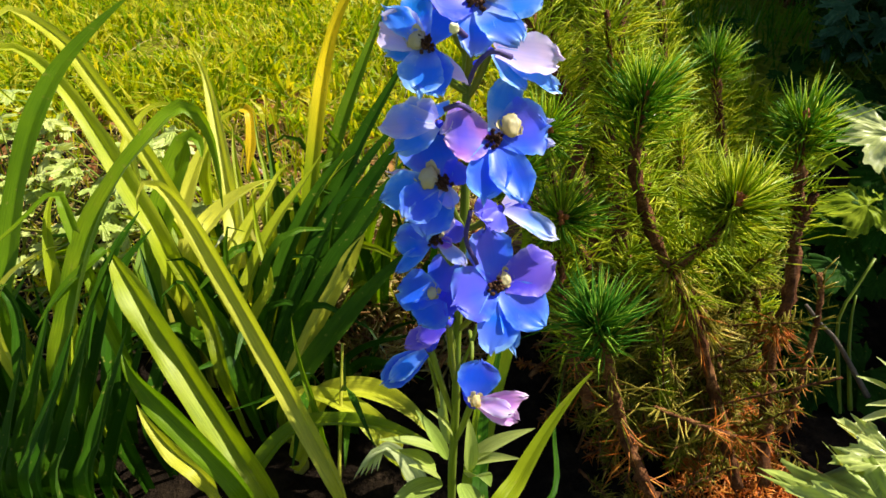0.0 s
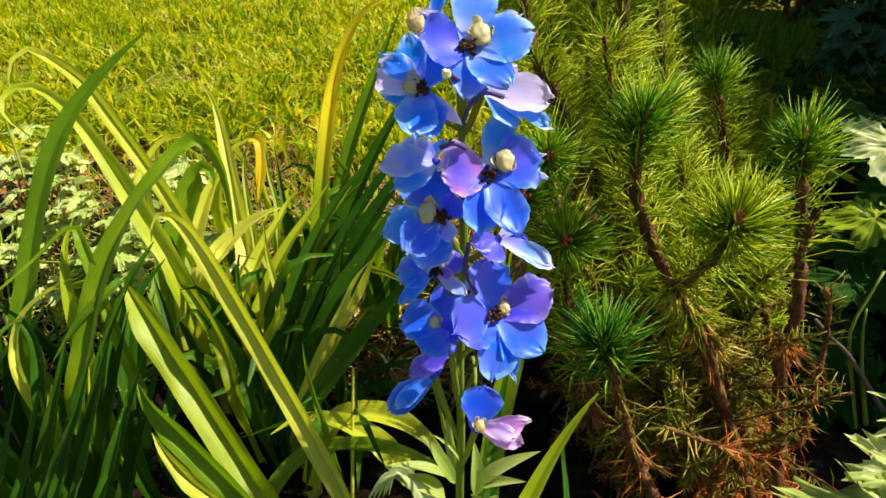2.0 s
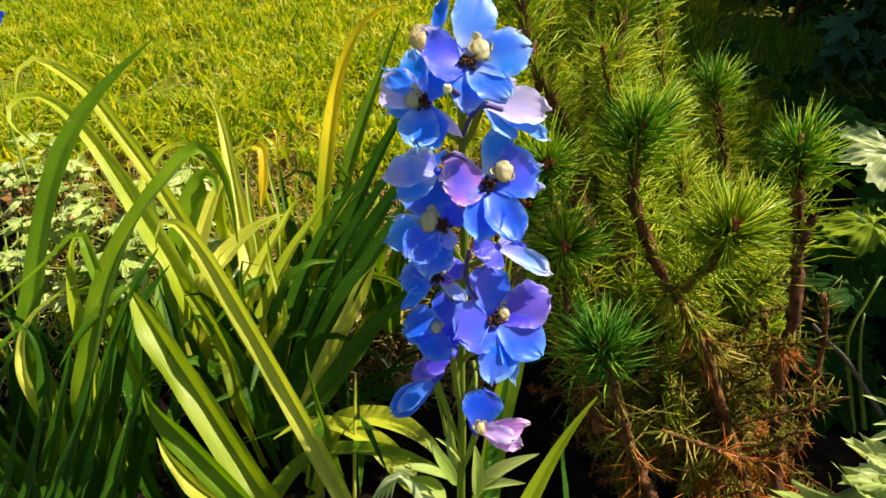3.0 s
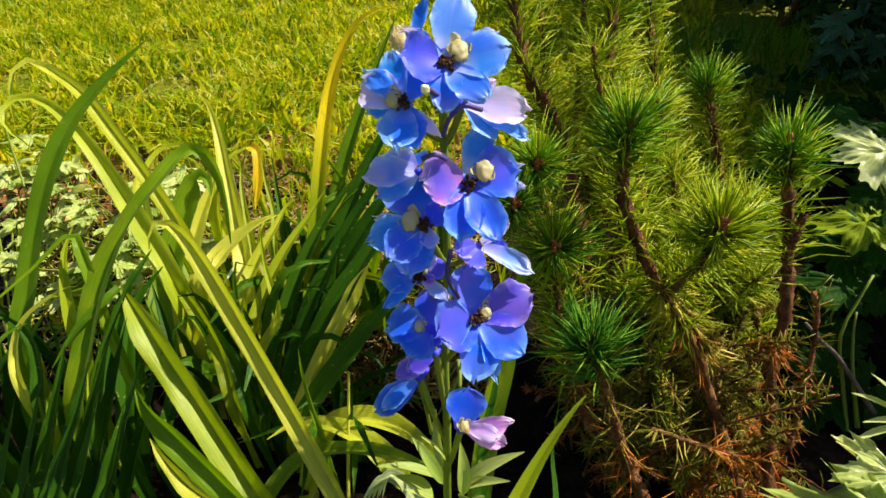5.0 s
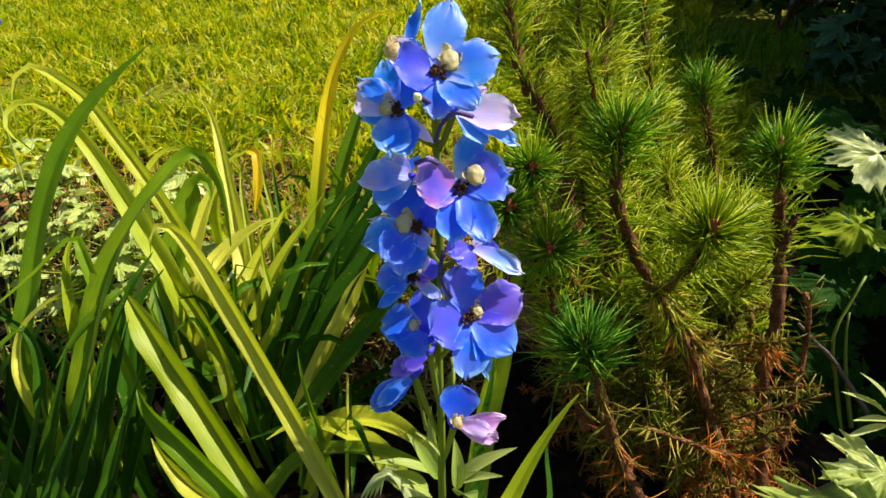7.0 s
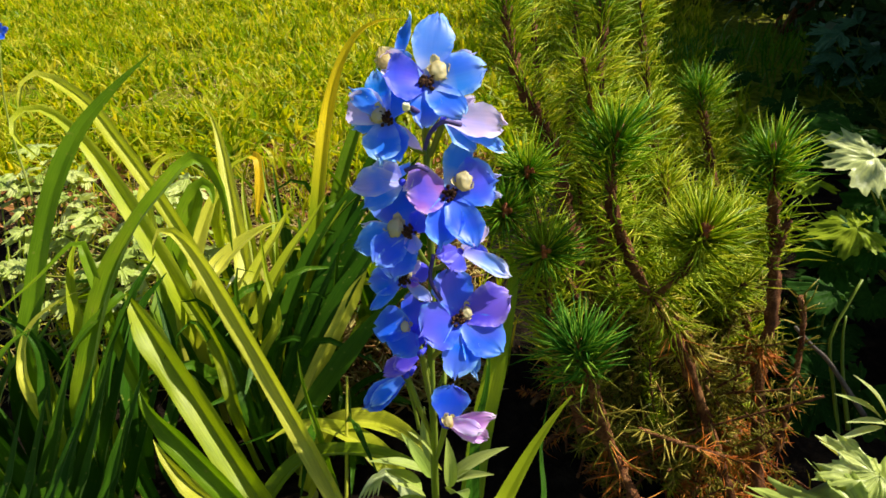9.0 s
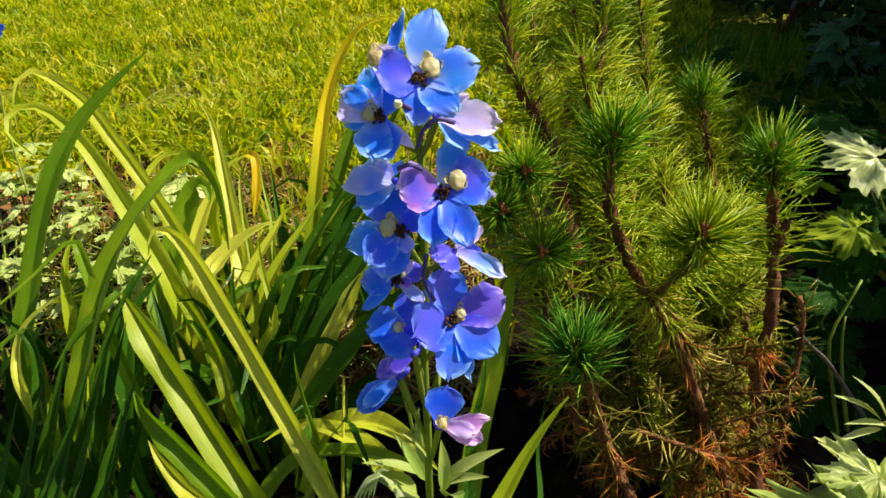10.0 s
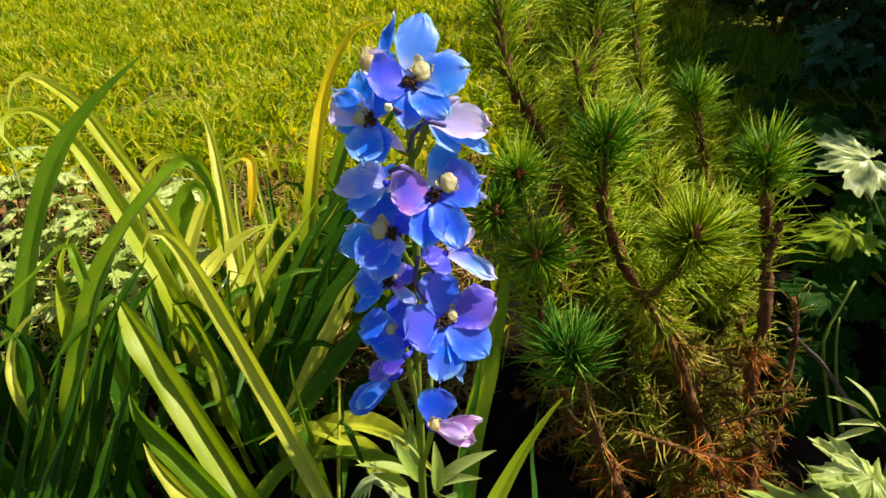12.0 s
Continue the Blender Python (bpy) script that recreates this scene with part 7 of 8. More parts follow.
part('leaf', palmate((-0.3384, 0.7499, 0.1878), (-0.181, 0.069, 0.981), (-0.984, -0.108, -0.145), 0.0410, 5, 250, 0.5, 0.07, 0.12, 238), M_WEED, weed)
part('leaf_stalk', tube([stalk_foot, (-0.3457, 0.7557, 0.1633), (-0.3384, 0.7499, 0.1878)], 0.0018, 0.0012, 6, 10), M_STEM, weed)
stalk_foot = tuple(weed.location)
part('leaf', palmate((-0.4247, 0.6189, 0.1888), (-0.241, 0.067, 0.968), (0.988, -0.061, -0.141), 0.0339, 5, 230, 0.4, 0.07, 0.12, 239), M_WEED, weed)
part('leaf_stalk', tube([stalk_foot, (-0.4337, 0.6237, 0.1671), (-0.4247, 0.6189, 0.1888)], 0.0018, 0.0012, 6, 10), M_STEM, weed)
stalk_foot = tuple(weed.location)
part('leaf', palmate((-0.4141, 0.6227, 0.178), (-0.337, 0.065, 0.939), (0.998, 0.045, 0.038), 0.0261, 5, 250, 0.5, 0.07, 0.12, 240), M_WEED, weed)
part('leaf_stalk', tube([stalk_foot, (-0.4228, 0.6293, 0.1592), (-0.4141, 0.6227, 0.178)], 0.0018, 0.0012, 6, 10), M_STEM, weed)
stalk_foot = tuple(weed.location)
part('leaf', palmate((-0.4247, 0.6601, 0.1745), (0.38, 0.068, 0.923), (-0.673, 0.365, 0.643), 0.0316, 5, 250, 0.5, 0.07, 0.12, 241), M_WEED, weed)
part('leaf_stalk', tube([stalk_foot, (-0.4337, 0.6662, 0.1534), (-0.4247, 0.6601, 0.1745)], 0.0018, 0.0012, 6, 10), M_STEM, weed)
stalk_foot = tuple(weed.location)
part('leaf', palmate((-0.4974, 0.6272, 0.1764), (-0.222, 0.068, 0.973), (-0.996, 0.029, 0.088), 0.0367, 5, 230, 0.4, 0.07, 0.12, 242), M_WEED, weed)
part('leaf_stalk', tube([stalk_foot, (-0.5078, 0.6315, 0.1533), (-0.4974, 0.6272, 0.1764)], 0.0018, 0.0012, 6, 10), M_STEM, weed)
stalk_foot = tuple(weed.location)
part('leaf', palmate((-0.5164, 0.6032, 0.1849), (0.166, 0.071, 0.984), (-0.872, -0.264, -0.412), 0.0292, 5, 250, 0.5, 0.07, 0.12, 243), M_WEED, weed)
part('leaf_stalk', tube([stalk_foot, (-0.5271, 0.6087, 0.165), (-0.5164, 0.6032, 0.1849)], 0.0018, 0.0012, 6, 10), M_STEM, weed)
stalk_foot = tuple(weed.location)
part('leaf', palmate((-0.4952, 0.6365, 0.1903), (0.351, 0.069, 0.934), (-1.0, -0.012, 0.019), 0.0259, 5, 250, 0.5, 0.07, 0.12, 244), M_WEED, weed)
part('leaf_stalk', tube([stalk_foot, (-0.5055, 0.6435, 0.1718), (-0.4952, 0.6365, 0.1903)], 0.0018, 0.0012, 6, 10), M_STEM, weed)
weed = thing('weed', (-0.4529, 0.8526, 0.07), 'pale green broad-leaved weed at the edge of the lawn', 'weed', 'weeds at the lawn edge')
stalk_foot = tuple(weed.location)
part('leaf', palmate((-0.4541, 0.8822, 0.2284), (0.199, 0.071, 0.977), (-0.905, 0.201, 0.375), 0.0366, 5, 230, 0.4, 0.07, 0.12, 245), M_WEED, weed)
part('leaf_stalk', tube([stalk_foot, (-0.4637, 0.8916, 0.2065), (-0.4541, 0.8822, 0.2284)], 0.0018, 0.0012, 6, 10), M_STEM, weed)
stalk_foot = tuple(weed.location)
part('leaf', palmate((-0.4321, 0.9111, 0.234), (-0.133, 0.07, 0.989), (-1.0, -0.004, 0.031), 0.0485, 5, 250, 0.5, 0.07, 0.12, 246), M_WEED, weed)
part('leaf_stalk', tube([stalk_foot, (-0.4413, 0.9184, 0.2076), (-0.4321, 0.9111, 0.234)], 0.0018, 0.0012, 6, 10), M_STEM, weed)
stalk_foot = tuple(weed.location)
part('leaf', palmate((-0.4323, 0.8953, 0.227), (0.346, 0.069, 0.936), (0.968, -0.111, -0.225), 0.0471, 5, 250, 0.5, 0.07, 0.12, 247), M_WEED, weed)
part('leaf_stalk', tube([stalk_foot, (-0.4416, 0.9026, 0.2009), (-0.4323, 0.8953, 0.227)], 0.0018, 0.0012, 6, 10), M_STEM, weed)
stalk_foot = tuple(weed.location)
part('leaf', palmate((-0.7095, 0.9941, 0.2461), (-0.221, 0.068, 0.973), (0.973, 0.134, 0.189), 0.0429, 5, 230, 0.4, 0.07, 0.12, 248), M_WEED, weed)
part('leaf_stalk', tube([stalk_foot, (-0.7243, 1.0043, 0.222), (-0.7095, 0.9941, 0.2461)], 0.0018, 0.0012, 6, 10), M_STEM, weed)
stalk_foot = tuple(weed.location)
part('leaf', palmate((-0.7244, 0.9896, 0.2711), (0.169, 0.071, 0.983), (-0.977, -0.125, -0.173), 0.0485, 5, 250, 0.5, 0.07, 0.12, 249), M_WEED, weed)
part('leaf_stalk', tube([stalk_foot, (-0.7395, 0.9984, 0.2453), (-0.7244, 0.9896, 0.2711)], 0.0018, 0.0012, 6, 10), M_STEM, weed)
stalk_foot = tuple(weed.location)
part('leaf', palmate((-0.6684, 0.9945, 0.2671), (0.15, 0.071, 0.986), (-0.959, -0.161, -0.234), 0.0427, 5, 250, 0.5, 0.07, 0.12, 250), M_WEED, weed)
part('leaf_stalk', tube([stalk_foot, (-0.6823, 1.0048, 0.2435), (-0.6684, 0.9945, 0.2671)], 0.0018, 0.0012, 6, 10), M_STEM, weed)
stalk_foot = tuple(weed.location)
part('leaf', palmate((-0.5831, 0.7733, 0.1896), (0.181, 0.071, 0.981), (-0.993, 0.043, 0.112), 0.0271, 5, 230, 0.4, 0.07, 0.12, 251), M_WEED, weed)
part('leaf_stalk', tube([stalk_foot, (-0.5952, 0.7827, 0.1705), (-0.5831, 0.7733, 0.1896)], 0.0018, 0.0012, 6, 10), M_STEM, weed)
stalk_foot = tuple(weed.location)
part('leaf', palmate((-0.5688, 0.7596, 0.2286), (-0.194, 0.068, 0.979), (0.951, 0.173, 0.256), 0.0288, 5, 250, 0.5, 0.07, 0.12, 252), M_WEED, weed)
part('leaf_stalk', tube([stalk_foot, (-0.5806, 0.7684, 0.2097), (-0.5688, 0.7596, 0.2286)], 0.0018, 0.0012, 6, 10), M_STEM, weed)
stalk_foot = tuple(weed.location)
part('leaf', palmate((-0.5834, 0.7765, 0.2006), (0.327, 0.069, 0.943), (0.843, -0.259, -0.471), 0.0333, 5, 250, 0.5, 0.07, 0.12, 253), M_WEED, weed)
part('leaf_stalk', tube([stalk_foot, (-0.5955, 0.7845, 0.1793), (-0.5834, 0.7765, 0.2006)], 0.0018, 0.0012, 6, 10), M_STEM, weed)
stalk_foot = tuple(weed.location)
part('leaf', palmate((-0.5494, 0.6758, 0.2118), (0.358, 0.069, 0.931), (-0.966, -0.148, -0.213), 0.0369, 5, 230, 0.4, 0.07, 0.12, 254), M_WEED, weed)
part('leaf_stalk', tube([stalk_foot, (-0.5609, 0.681, 0.1894), (-0.5494, 0.6758, 0.2118)], 0.0018, 0.0012, 6, 10), M_STEM, weed)
stalk_foot = tuple(weed.location)
part('leaf', palmate((-0.5717, 0.6646, 0.2199), (-0.124, 0.07, 0.99), (0.999, -0.0, -0.039), 0.0356, 5, 250, 0.5, 0.07, 0.12, 255), M_WEED, weed)
part('leaf_stalk', tube([stalk_foot, (-0.5836, 0.6699, 0.1981), (-0.5717, 0.6646, 0.2199)], 0.0018, 0.0012, 6, 10), M_STEM, weed)
stalk_foot = tuple(weed.location)
part('leaf', palmate((-0.6074, 0.6958, 0.1935), (0.072, 0.071, 0.995), (-0.992, -0.079, -0.095), 0.0413, 5, 250, 0.5, 0.07, 0.12, 256), M_WEED, weed)
part('leaf_stalk', tube([stalk_foot, (-0.6202, 0.7004, 0.169), (-0.6074, 0.6958, 0.1935)], 0.0018, 0.0012, 6, 10), M_STEM, weed)
stalk_foot = tuple(weed.location)
part('leaf', palmate((-0.4929, 0.6692, 0.2045), (-0.033, 0.071, 0.997), (0.997, 0.054, 0.053), 0.0406, 5, 230, 0.4, 0.07, 0.12, 257), M_WEED, weed)
part('leaf_stalk', tube([stalk_foot, (-0.5033, 0.6735, 0.1805), (-0.4929, 0.6692, 0.2045)], 0.0018, 0.0012, 6, 10), M_STEM, weed)
stalk_foot = tuple(weed.location)
part('leaf', palmate((-0.4457, 0.6546, 0.2288), (-0.207, 0.068, 0.976), (0.998, 0.045, 0.037), 0.0347, 5, 250, 0.5, 0.07, 0.12, 258), M_WEED, weed)
part('leaf_stalk', tube([stalk_foot, (-0.4551, 0.6598, 0.2076), (-0.4457, 0.6546, 0.2288)], 0.0018, 0.0012, 6, 10), M_STEM, weed)
stalk_foot = tuple(weed.location)
part('leaf', palmate((-0.4625, 0.6421, 0.2219), (-0.054, 0.071, 0.996), (-0.995, 0.031, 0.09), 0.0393, 5, 250, 0.5, 0.07, 0.12, 259), M_WEED, weed)
part('leaf_stalk', tube([stalk_foot, (-0.4723, 0.6461, 0.1988), (-0.4625, 0.6421, 0.2219)], 0.0018, 0.0012, 6, 10), M_STEM, weed)
weed = thing('weed', (-0.5913, 0.6096, 0.07), 'pale green broad-leaved weed at the edge of the lawn', 'weed', 'weeds at the lawn edge')
stalk_foot = tuple(weed.location)
part('leaf', palmate((-0.5901, 0.6796, 0.1825), (-0.029, 0.071, 0.997), (0.776, 0.335, 0.535), 0.0348, 5, 230, 0.4, 0.07, 0.12, 260), M_WEED, weed)
part('leaf_stalk', tube([stalk_foot, (-0.6024, 0.6854, 0.1603), (-0.5901, 0.6796, 0.1825)], 0.0018, 0.0012, 6, 10), M_STEM, weed)
stalk_foot = tuple(weed.location)
part('leaf', palmate((-0.5995, 0.6572, 0.207), (-0.326, 0.065, 0.943), (-0.904, 0.203, 0.377), 0.0343, 5, 250, 0.5, 0.07, 0.12, 261), M_WEED, weed)
part('leaf_stalk', tube([stalk_foot, (-0.612, 0.6627, 0.1855), (-0.5995, 0.6572, 0.207)], 0.0018, 0.0012, 6, 10), M_STEM, weed)
stalk_foot = tuple(weed.location)
part('leaf', palmate((-0.6154, 0.6678, 0.1897), (-0.132, 0.07, 0.989), (-0.969, -0.141, -0.201), 0.0282, 5, 250, 0.5, 0.07, 0.12, 262), M_WEED, weed)
part('leaf_stalk', tube([stalk_foot, (-0.6281, 0.6749, 0.1703), (-0.6154, 0.6678, 0.1897)], 0.0018, 0.0012, 6, 10), M_STEM, weed)
stalk_foot = tuple(weed.location)
part('leaf', palmate((-0.4293, 0.6867, 0.1901), (-0.332, 0.065, 0.941), (0.929, 0.204, 0.308), 0.0398, 5, 230, 0.4, 0.07, 0.12, 263), M_WEED, weed)
part('leaf_stalk', tube([stalk_foot, (-0.4384, 0.6915, 0.1661), (-0.4293, 0.6867, 0.1901)], 0.0018, 0.0012, 6, 10), M_STEM, weed)
stalk_foot = tuple(weed.location)
part('leaf', palmate((-0.4389, 0.6629, 0.2055), (0.2, 0.071, 0.977), (0.998, -0.017, -0.068), 0.0298, 5, 250, 0.5, 0.07, 0.12, 264), M_WEED, weed)
part('leaf_stalk', tube([stalk_foot, (-0.4481, 0.6695, 0.1857), (-0.4389, 0.6629, 0.2055)], 0.0018, 0.0012, 6, 10), M_STEM, weed)
stalk_foot = tuple(weed.location)
part('leaf', palmate((-0.3956, 0.6396, 0.2059), (-0.077, 0.07, 0.995), (-0.998, 0.015, 0.063), 0.0305, 5, 250, 0.5, 0.07, 0.12, 265), M_WEED, weed)
part('leaf_stalk', tube([stalk_foot, (-0.4039, 0.6456, 0.1859), (-0.3956, 0.6396, 0.2059)], 0.0018, 0.0012, 6, 10), M_STEM, weed)
stalk_foot = tuple(weed.location)
part('leaf', palmate((-0.7563, 0.9128, 0.2404), (0.053, 0.071, 0.996), (0.673, 0.388, 0.629), 0.0435, 5, 230, 0.4, 0.07, 0.12, 266), M_WEED, weed)
part('leaf_stalk', tube([stalk_foot, (-0.772, 0.9213, 0.216), (-0.7563, 0.9128, 0.2404)], 0.0018, 0.0012, 6, 10), M_STEM, weed)
stalk_foot = tuple(weed.location)
part('leaf', palmate((-0.7243, 0.9067, 0.2333), (0.314, 0.069, 0.947), (-0.984, 0.074, 0.163), 0.0363, 5, 250, 0.5, 0.07, 0.12, 267), M_WEED, weed)
part('leaf_stalk', tube([stalk_foot, (-0.7393, 0.9167, 0.2116), (-0.7243, 0.9067, 0.2333)], 0.0018, 0.0012, 6, 10), M_STEM, weed)
stalk_foot = tuple(weed.location)
part('leaf', palmate((-0.7292, 0.9063, 0.2218), (-0.122, 0.07, 0.99), (0.984, -0.074, -0.162), 0.0424, 5, 250, 0.5, 0.07, 0.12, 268), M_WEED, weed)
part('leaf_stalk', tube([stalk_foot, (-0.7444, 0.9148, 0.1974), (-0.7292, 0.9063, 0.2218)], 0.0018, 0.0012, 6, 10), M_STEM, weed)
stalk_foot = tuple(weed.location)
part('leaf', palmate((-0.6559, 0.9627, 0.2271), (-0.286, 0.066, 0.956), (-0.896, 0.211, 0.391), 0.0363, 5, 230, 0.4, 0.07, 0.12, 269), M_WEED, weed)
part('leaf_stalk', tube([stalk_foot, (-0.6695, 0.9738, 0.2052), (-0.6559, 0.9627, 0.2271)], 0.0018, 0.0012, 6, 10), M_STEM, weed)
stalk_foot = tuple(weed.location)
part('leaf', palmate((-0.6815, 0.9429, 0.2297), (-0.322, 0.065, 0.945), (0.994, -0.036, -0.1), 0.0463, 5, 250, 0.5, 0.07, 0.12, 270), M_WEED, weed)
part('leaf_stalk', tube([stalk_foot, (-0.6957, 0.9512, 0.204), (-0.6815, 0.9429, 0.2297)], 0.0018, 0.0012, 6, 10), M_STEM, weed)
stalk_foot = tuple(weed.location)
part('leaf', palmate((-0.6679, 0.9476, 0.2347), (0.184, 0.071, 0.98), (0.995, 0.065, 0.072), 0.0432, 5, 250, 0.5, 0.07, 0.12, 271), M_WEED, weed)
part('leaf_stalk', tube([stalk_foot, (-0.6818, 0.9567, 0.2103), (-0.6679, 0.9476, 0.2347)], 0.0018, 0.0012, 6, 10), M_STEM, weed)


# ---- dark shrubs beyond the pine, two more added unseen for their shade ----
def leafy_shrub(name, centre, size, count, leaf, mat, seed, label):
    """A shrub of stems and many small leaves in clumps, with gaps and an uneven outline."""
    rng = np.random.default_rng(seed)
    cx, cy = centre
    bush = thing(name, (cx, cy, float(ground_z(cx, cy))), label, "shrub", "shrubs behind the bed")
    z0 = float(ground_z(cx, cy))
    tops = []
    for i in range(14):
        p = np.array([cx + rng.normal() * size[0] * 0.4, cy + rng.normal() * size[1] * 0.4, z0 + size[2] * rng.uniform(0.55, 1.0)])
        mid = np.array([cx, cy, z0]) * 0.5 + p * 0.5 + rng.normal(size=3) * 0.05
        part("branch", tube([(cx + rng.normal() * 0.05, cy + rng.normal() * 0.05, z0), mid, p], 0.012, 0.004, 6, 8), M_BARK, bush)
        tops += [p, mid, (p + mid) / 2]
    tops = np.array(tops)
    pick = tops[rng.integers(0, len(tops), count)]
    base = pick + rng.normal(size=(count, 3)) * np.array([size[0] * 0.22, size[1] * 0.22, size[2] * 0.13])
    base[:, 2] = np.maximum(base[:, 2], z0 + 0.02)
    way = unit(rng.normal(size=(count, 3)) + np.array([0, 0, 0.2]))
    side = unit(np.cross(way, rng.normal(size=(count, 3))))
    nrm = np.cross(side, way)
    ln = leaf * rng.uniform(0.6, 1.2, (count, 1))
    v = np.stack([base, base + way * ln * 0.45 + side * ln * 0.28 + nrm * ln * 0.06, base + way * ln, base + way * ln * 0.45 - side * ln * 0.28 + nrm * ln * 0.06], 1)
    k = np.arange(count) * 4
    faces = [(a, a + 1, a + 2) for a in k.tolist()] + [(a, a + 2, a + 3) for a in k.tolist()]
    uv = np.tile(np.array([(0.5, 0), (1, 0.5), (0.5, 1), (0, 0.5)]), (count, 1))
    part("foliage", (v.reshape(-1, 3), faces, uv), mat, bush)
    return bush


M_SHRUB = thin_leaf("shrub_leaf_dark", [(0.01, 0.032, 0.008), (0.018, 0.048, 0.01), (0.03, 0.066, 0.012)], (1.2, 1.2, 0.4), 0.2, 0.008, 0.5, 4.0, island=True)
# the fifth and sixth stand out of view, added only to cast shade
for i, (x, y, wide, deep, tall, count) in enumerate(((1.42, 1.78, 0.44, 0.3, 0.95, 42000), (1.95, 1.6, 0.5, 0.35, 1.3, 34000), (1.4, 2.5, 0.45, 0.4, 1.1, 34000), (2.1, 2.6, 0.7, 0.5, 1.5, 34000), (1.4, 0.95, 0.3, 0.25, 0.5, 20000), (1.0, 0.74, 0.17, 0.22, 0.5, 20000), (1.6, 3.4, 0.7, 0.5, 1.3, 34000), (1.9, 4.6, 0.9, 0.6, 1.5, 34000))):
    leafy_shrub("shrub", (x, y), (wide, deep, tall), count, 0.05, M_SHRUB, 61 + i, "dense dark green shrub, one of a row partly added unseen to cast shade")

# ---- lawn: blades thick and fine, green and straw-coloured ----
rng = np.random.default_rng(31)


def lawn_field(n, y0, y1, hi, wide, shift=0.0):
    y = y0 + (y1 - y0) * rng.uniform(0, 1, n) ** 1.25
    x = rng.uniform(-1, 1, n) * (0.45 + 0.72 * y) + shift
    keep = x < 0.5 + 0.2 * y + 0.2 * np.maximum(0, y - 2.2)
    x, y = x[keep], y[keep]
    edge = 1.19 + 0.05 * np.sin(x * 7) + 0.04 * np.sin(x * 17 + 1)
    patch = np.array([noise.noise(Vector((a * 3.2, b * 3.2, 0.3))) + 0.6 * noise.noise(Vector((a * 11, b * 11, 3.3))) for a, b in zip(x, y)])
    keep = (y > edge + rng.normal(0, 0.04, len(x))) & (rng.uniform(0, 1, len(x)) < 0.8 + 1.2 * patch)
    x, y, patch = x[keep], y[keep], patch[keep]
    m = len(x)
    base = np.stack([x, y, ground_z(x, y) - 0.002], 1)
    lean = rng.normal(0, 0.6, (m, 3)) * np.array([1, 1, 0])
    return blades(rng, base, hi * rng.uniform(0.45, 1.15, m) * (1 + 0.5 * patch), wide * rng.uniform(0.6, 1.2, m), lean)


def stuff(name, geo, mat, label, category):
    ob = new(name, mesh_of(name, geo[0], geo[1], mat, geo[2]))
    return tagged(ob, label, category, kind="stuff")


stuff("lawn_grass", lawn_field(70000, 1.05, 4.2, 0.08, 0.0105), M_GRASS, "sunlit yellow-green lawn grass with straw patches", "grass")
stuff("far_lawn_grass", lawn_field(45000, 3.4, 12.0, 0.09, 0.016), M_GRASS, "sunlit lawn grass running on into the distance", "grass")


def turf_around(n):
    """Grass on the ground all round the bed."""
    r, th = 0.7 + 4.5 * rng.uniform(0, 1, n) ** 0.7, rng.uniform(0, 2 * np.pi, n)
    x, y = r * np.cos(th), 0.4 + r * np.sin(th)
    keep = ((y < 0.08) | (y > 1.15) | (x < -1.3)) & ~((np.abs(x) < 0.5 + 0.72 * np.maximum(y, 0)) & (y > 0.3)) & (x < 2.6)
    x, y = x[keep], y[keep]
    base = np.stack([x, y, ground_z(x, y) - 0.002], 1)
    return blades(rng, base, 0.08 * rng.uniform(0.5, 1.1, len(x)), 0.009, rng.normal(0, 0.7, (len(x), 3)) * np.array([1, 1, 0]))


stuff("surrounding_lawn", turf_around(60000), M_GRASS, "mown lawn grass surrounding the flower bed", "grass")


def litter(n, x0, x1, y0, y1, ln, wd, mat, name, label, category, flat=0.35):
    x, y = rng.uniform(x0, x1, n), rng.uniform(y0, y1, n)
    base = np.stack([x, y, ground_z(x, y) + rng.uniform(0.002, 0.012, n)], 1)
    way = rng.normal(size=(n, 3)) * np.array([1, 1, flat])
    way[:, 2] = np.abs(way[:, 2])
    return stuff(name, needles(rng, base, way, ln * rng.uniform(0.5, 1.1, n), wd, 0.25), mat, label, category)


def tangle(n, x0, x1, y0, y1, tall):
    """Feet and directions of loose dry bits heaped on the soil."""
    x, y = rng.uniform(x0, x1, n), rng.uniform(y0, y1, n)
    way = rng.normal(size=(n, 3)) * np.array([1, 1, 0.4])
    return np.stack([x, y, ground_z(x, y) + rng.uniform(0.002, tall, n)], 1), way


litter(2600, 0.25, 0.38, 0.3, 0.6, 0.026, 0.0016, M_NEEDLE_DEAD, "needle_litter", "fallen rust-brown pine needles on the soil", "pine needles", 0.5)
litter(2200, -0.7, 0.02, 0.60, 1.20, 0.06, 0.0022, M_STRAW, "dry_litter", "dry straw and withered stems on the soil", "plant litter")
litter(1800, -1.0, 0.5, 1.02, 2.2, 0.06, 0.0026, M_STRAW, "dead_grass", "dead straw-coloured grass in the lawn", "plant litter")
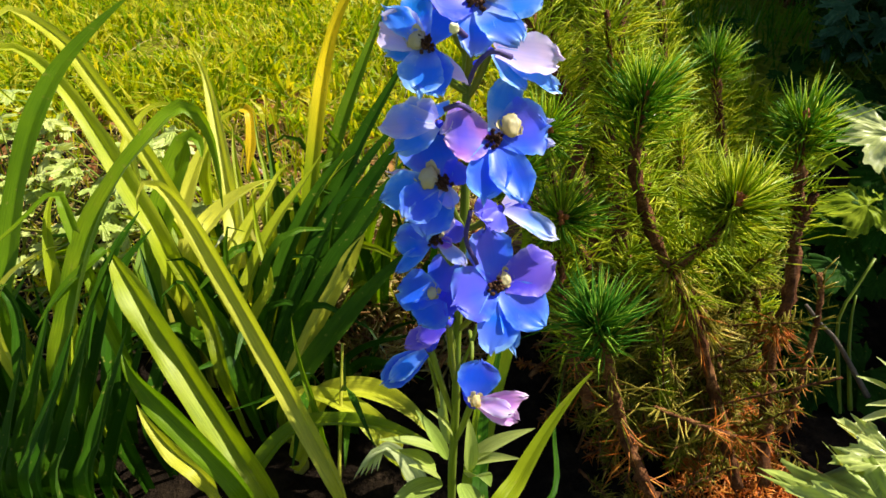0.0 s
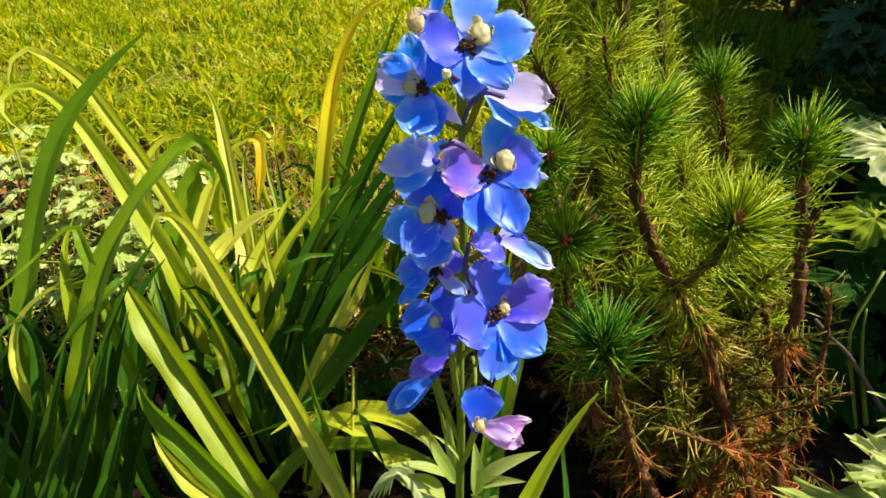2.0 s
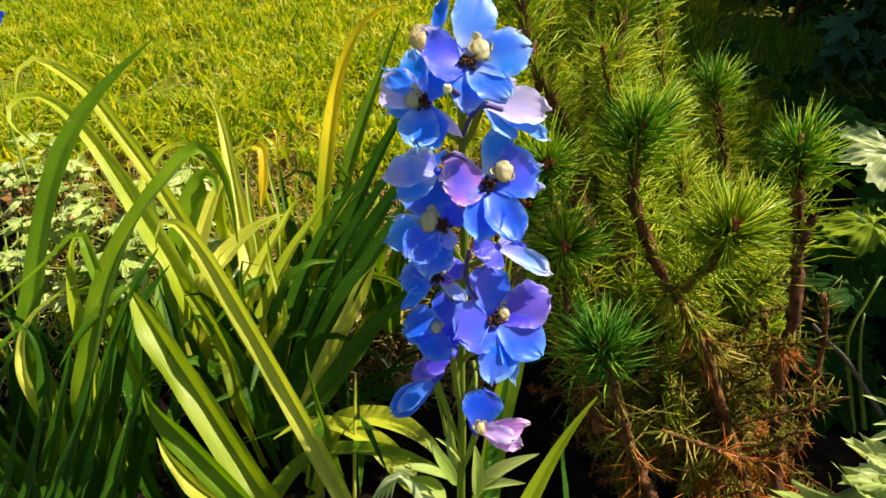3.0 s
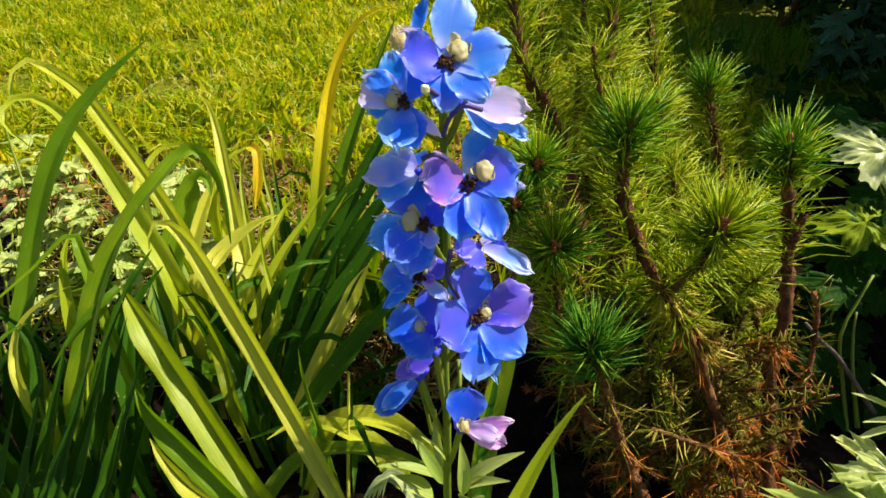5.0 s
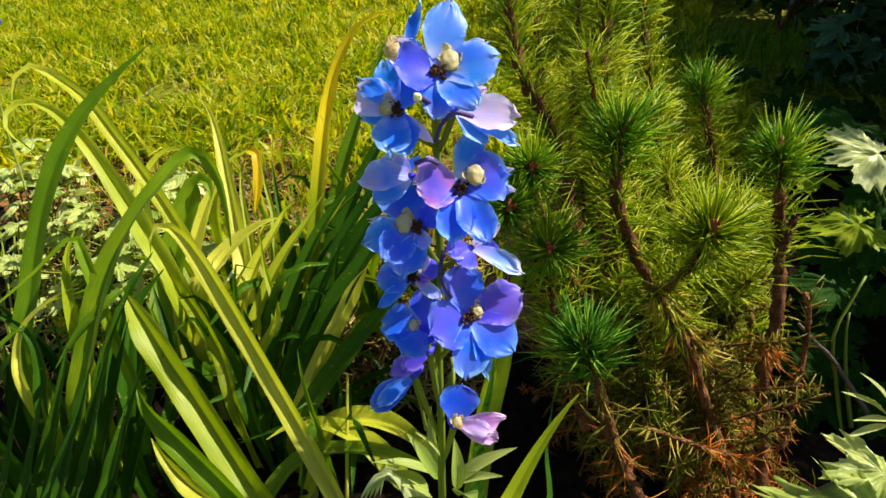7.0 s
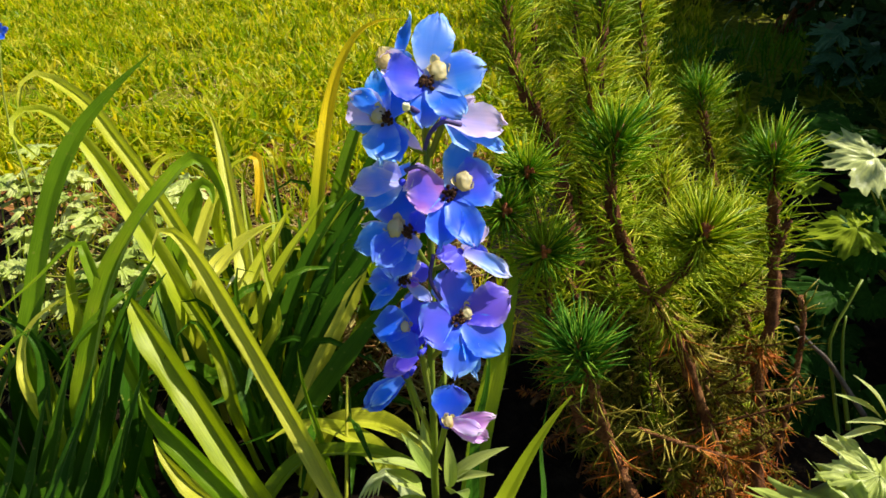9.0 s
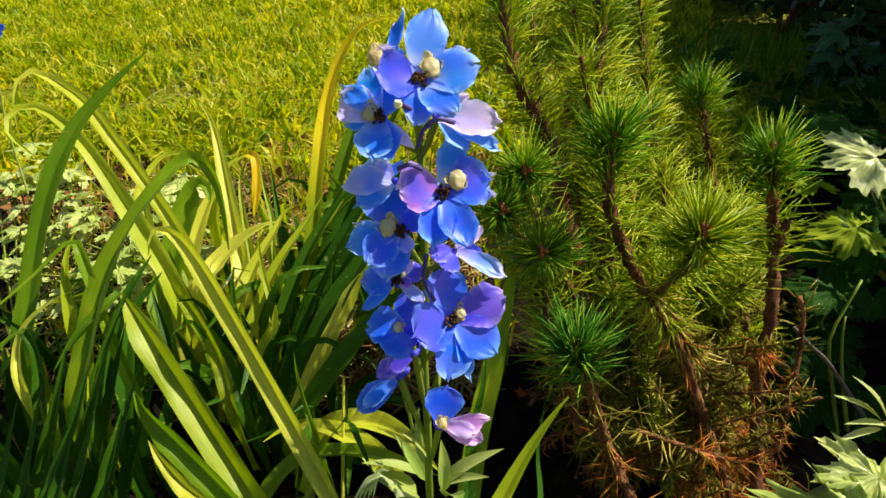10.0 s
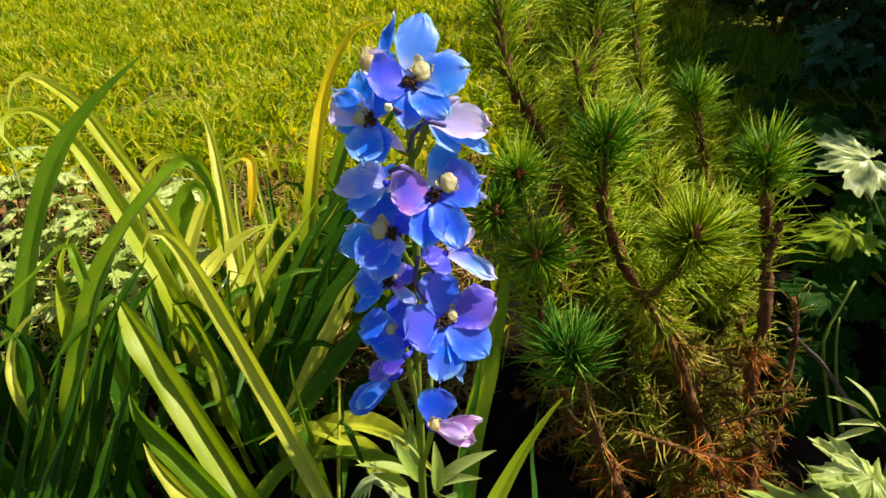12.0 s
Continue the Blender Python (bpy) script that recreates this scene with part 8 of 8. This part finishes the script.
# rough grass along the bed and in the shade behind the pine
x, y = rng.uniform(-0.75, 0.1, 900), rng.uniform(0.62, 1.15, 900)
base = np.stack([x, y, ground_z(x, y)], 1)
stuff("bed_grass", blades(rng, base, rng.uniform(0.04, 0.14, 900), 0.0032, rng.normal(0, 0.4, (900, 3)) * np.array([1, 1, 0])), M_GRASS, "rough grass growing between the flower clumps", "grass")
x, y = rng.uniform(0.7, 1.3, 500), rng.uniform(1.6, 2.3, 500)
base = np.stack([x, y, ground_z(x, y)], 1)
stuff("shade_grass", blades(rng, base, rng.uniform(0.05, 0.16, 500), 0.005, rng.normal(0, 0.45, (500, 3)) * np.array([1, 1, 0])), M_SHADE_GRASS, "long rough grass behind the pine, shade put into its dark green", "grass")


def dead_leaves(n, x0, x1, y0, y1):
    """Small curled brown leaf scraps."""
    x, y = rng.uniform(x0, x1, n), rng.uniform(y0, y1, n)
    base = np.stack([x, y, ground_z(x, y) + rng.uniform(0.004, 0.02, n)], 1)
    way = unit(rng.normal(size=(n, 3)) * np.array([1, 1, 0.35]))
    side = unit(np.cross(way, rng.normal(size=(n, 3)) * 0.5 + np.array([0, 0, 1])))
    nrm = np.cross(side, way)
    ln = rng.uniform(0.012, 0.03, (n, 1))
    v = np.stack([base, base + way * ln * 0.5 + side * ln * 0.3 + nrm * ln * 0.15, base + way * ln, base + way * ln * 0.5 - side * ln * 0.3 + nrm * ln * 0.15], 1)
    k = (np.arange(n) * 4).tolist()
    return v.reshape(-1, 3), [(a, a + 1, a + 2) for a in k] + [(a, a + 2, a + 3) for a in k], np.tile(np.array([(0.5, 0), (1, 0.5), (0.5, 1), (0, 0.5)]), (n, 1))


stuff("leaf_scraps", dead_leaves(1500, -0.95, 0.1, 0.95, 1.36), M_LITTER, "withered brown leaf scraps along the lawn edge", "plant litter")
stuff("bed_litter", needles(rng, *tangle(5200, -0.34, 0.05, 0.56, 0.92, 0.06), rng.uniform(0.014, 0.036, 5200), 0.0034, 0.3), M_STRAW, "tangle of dry stems and old leaves under the daylilies", "plant litter")
stuff("bed_litter", needles(rng, *tangle(2200, -0.30, 0.05, 0.56, 0.86, 0.06), rng.uniform(0.012, 0.03, 2200), 0.004, 0.3), M_LITTER, "brown withered scraps under the daylilies", "plant litter")
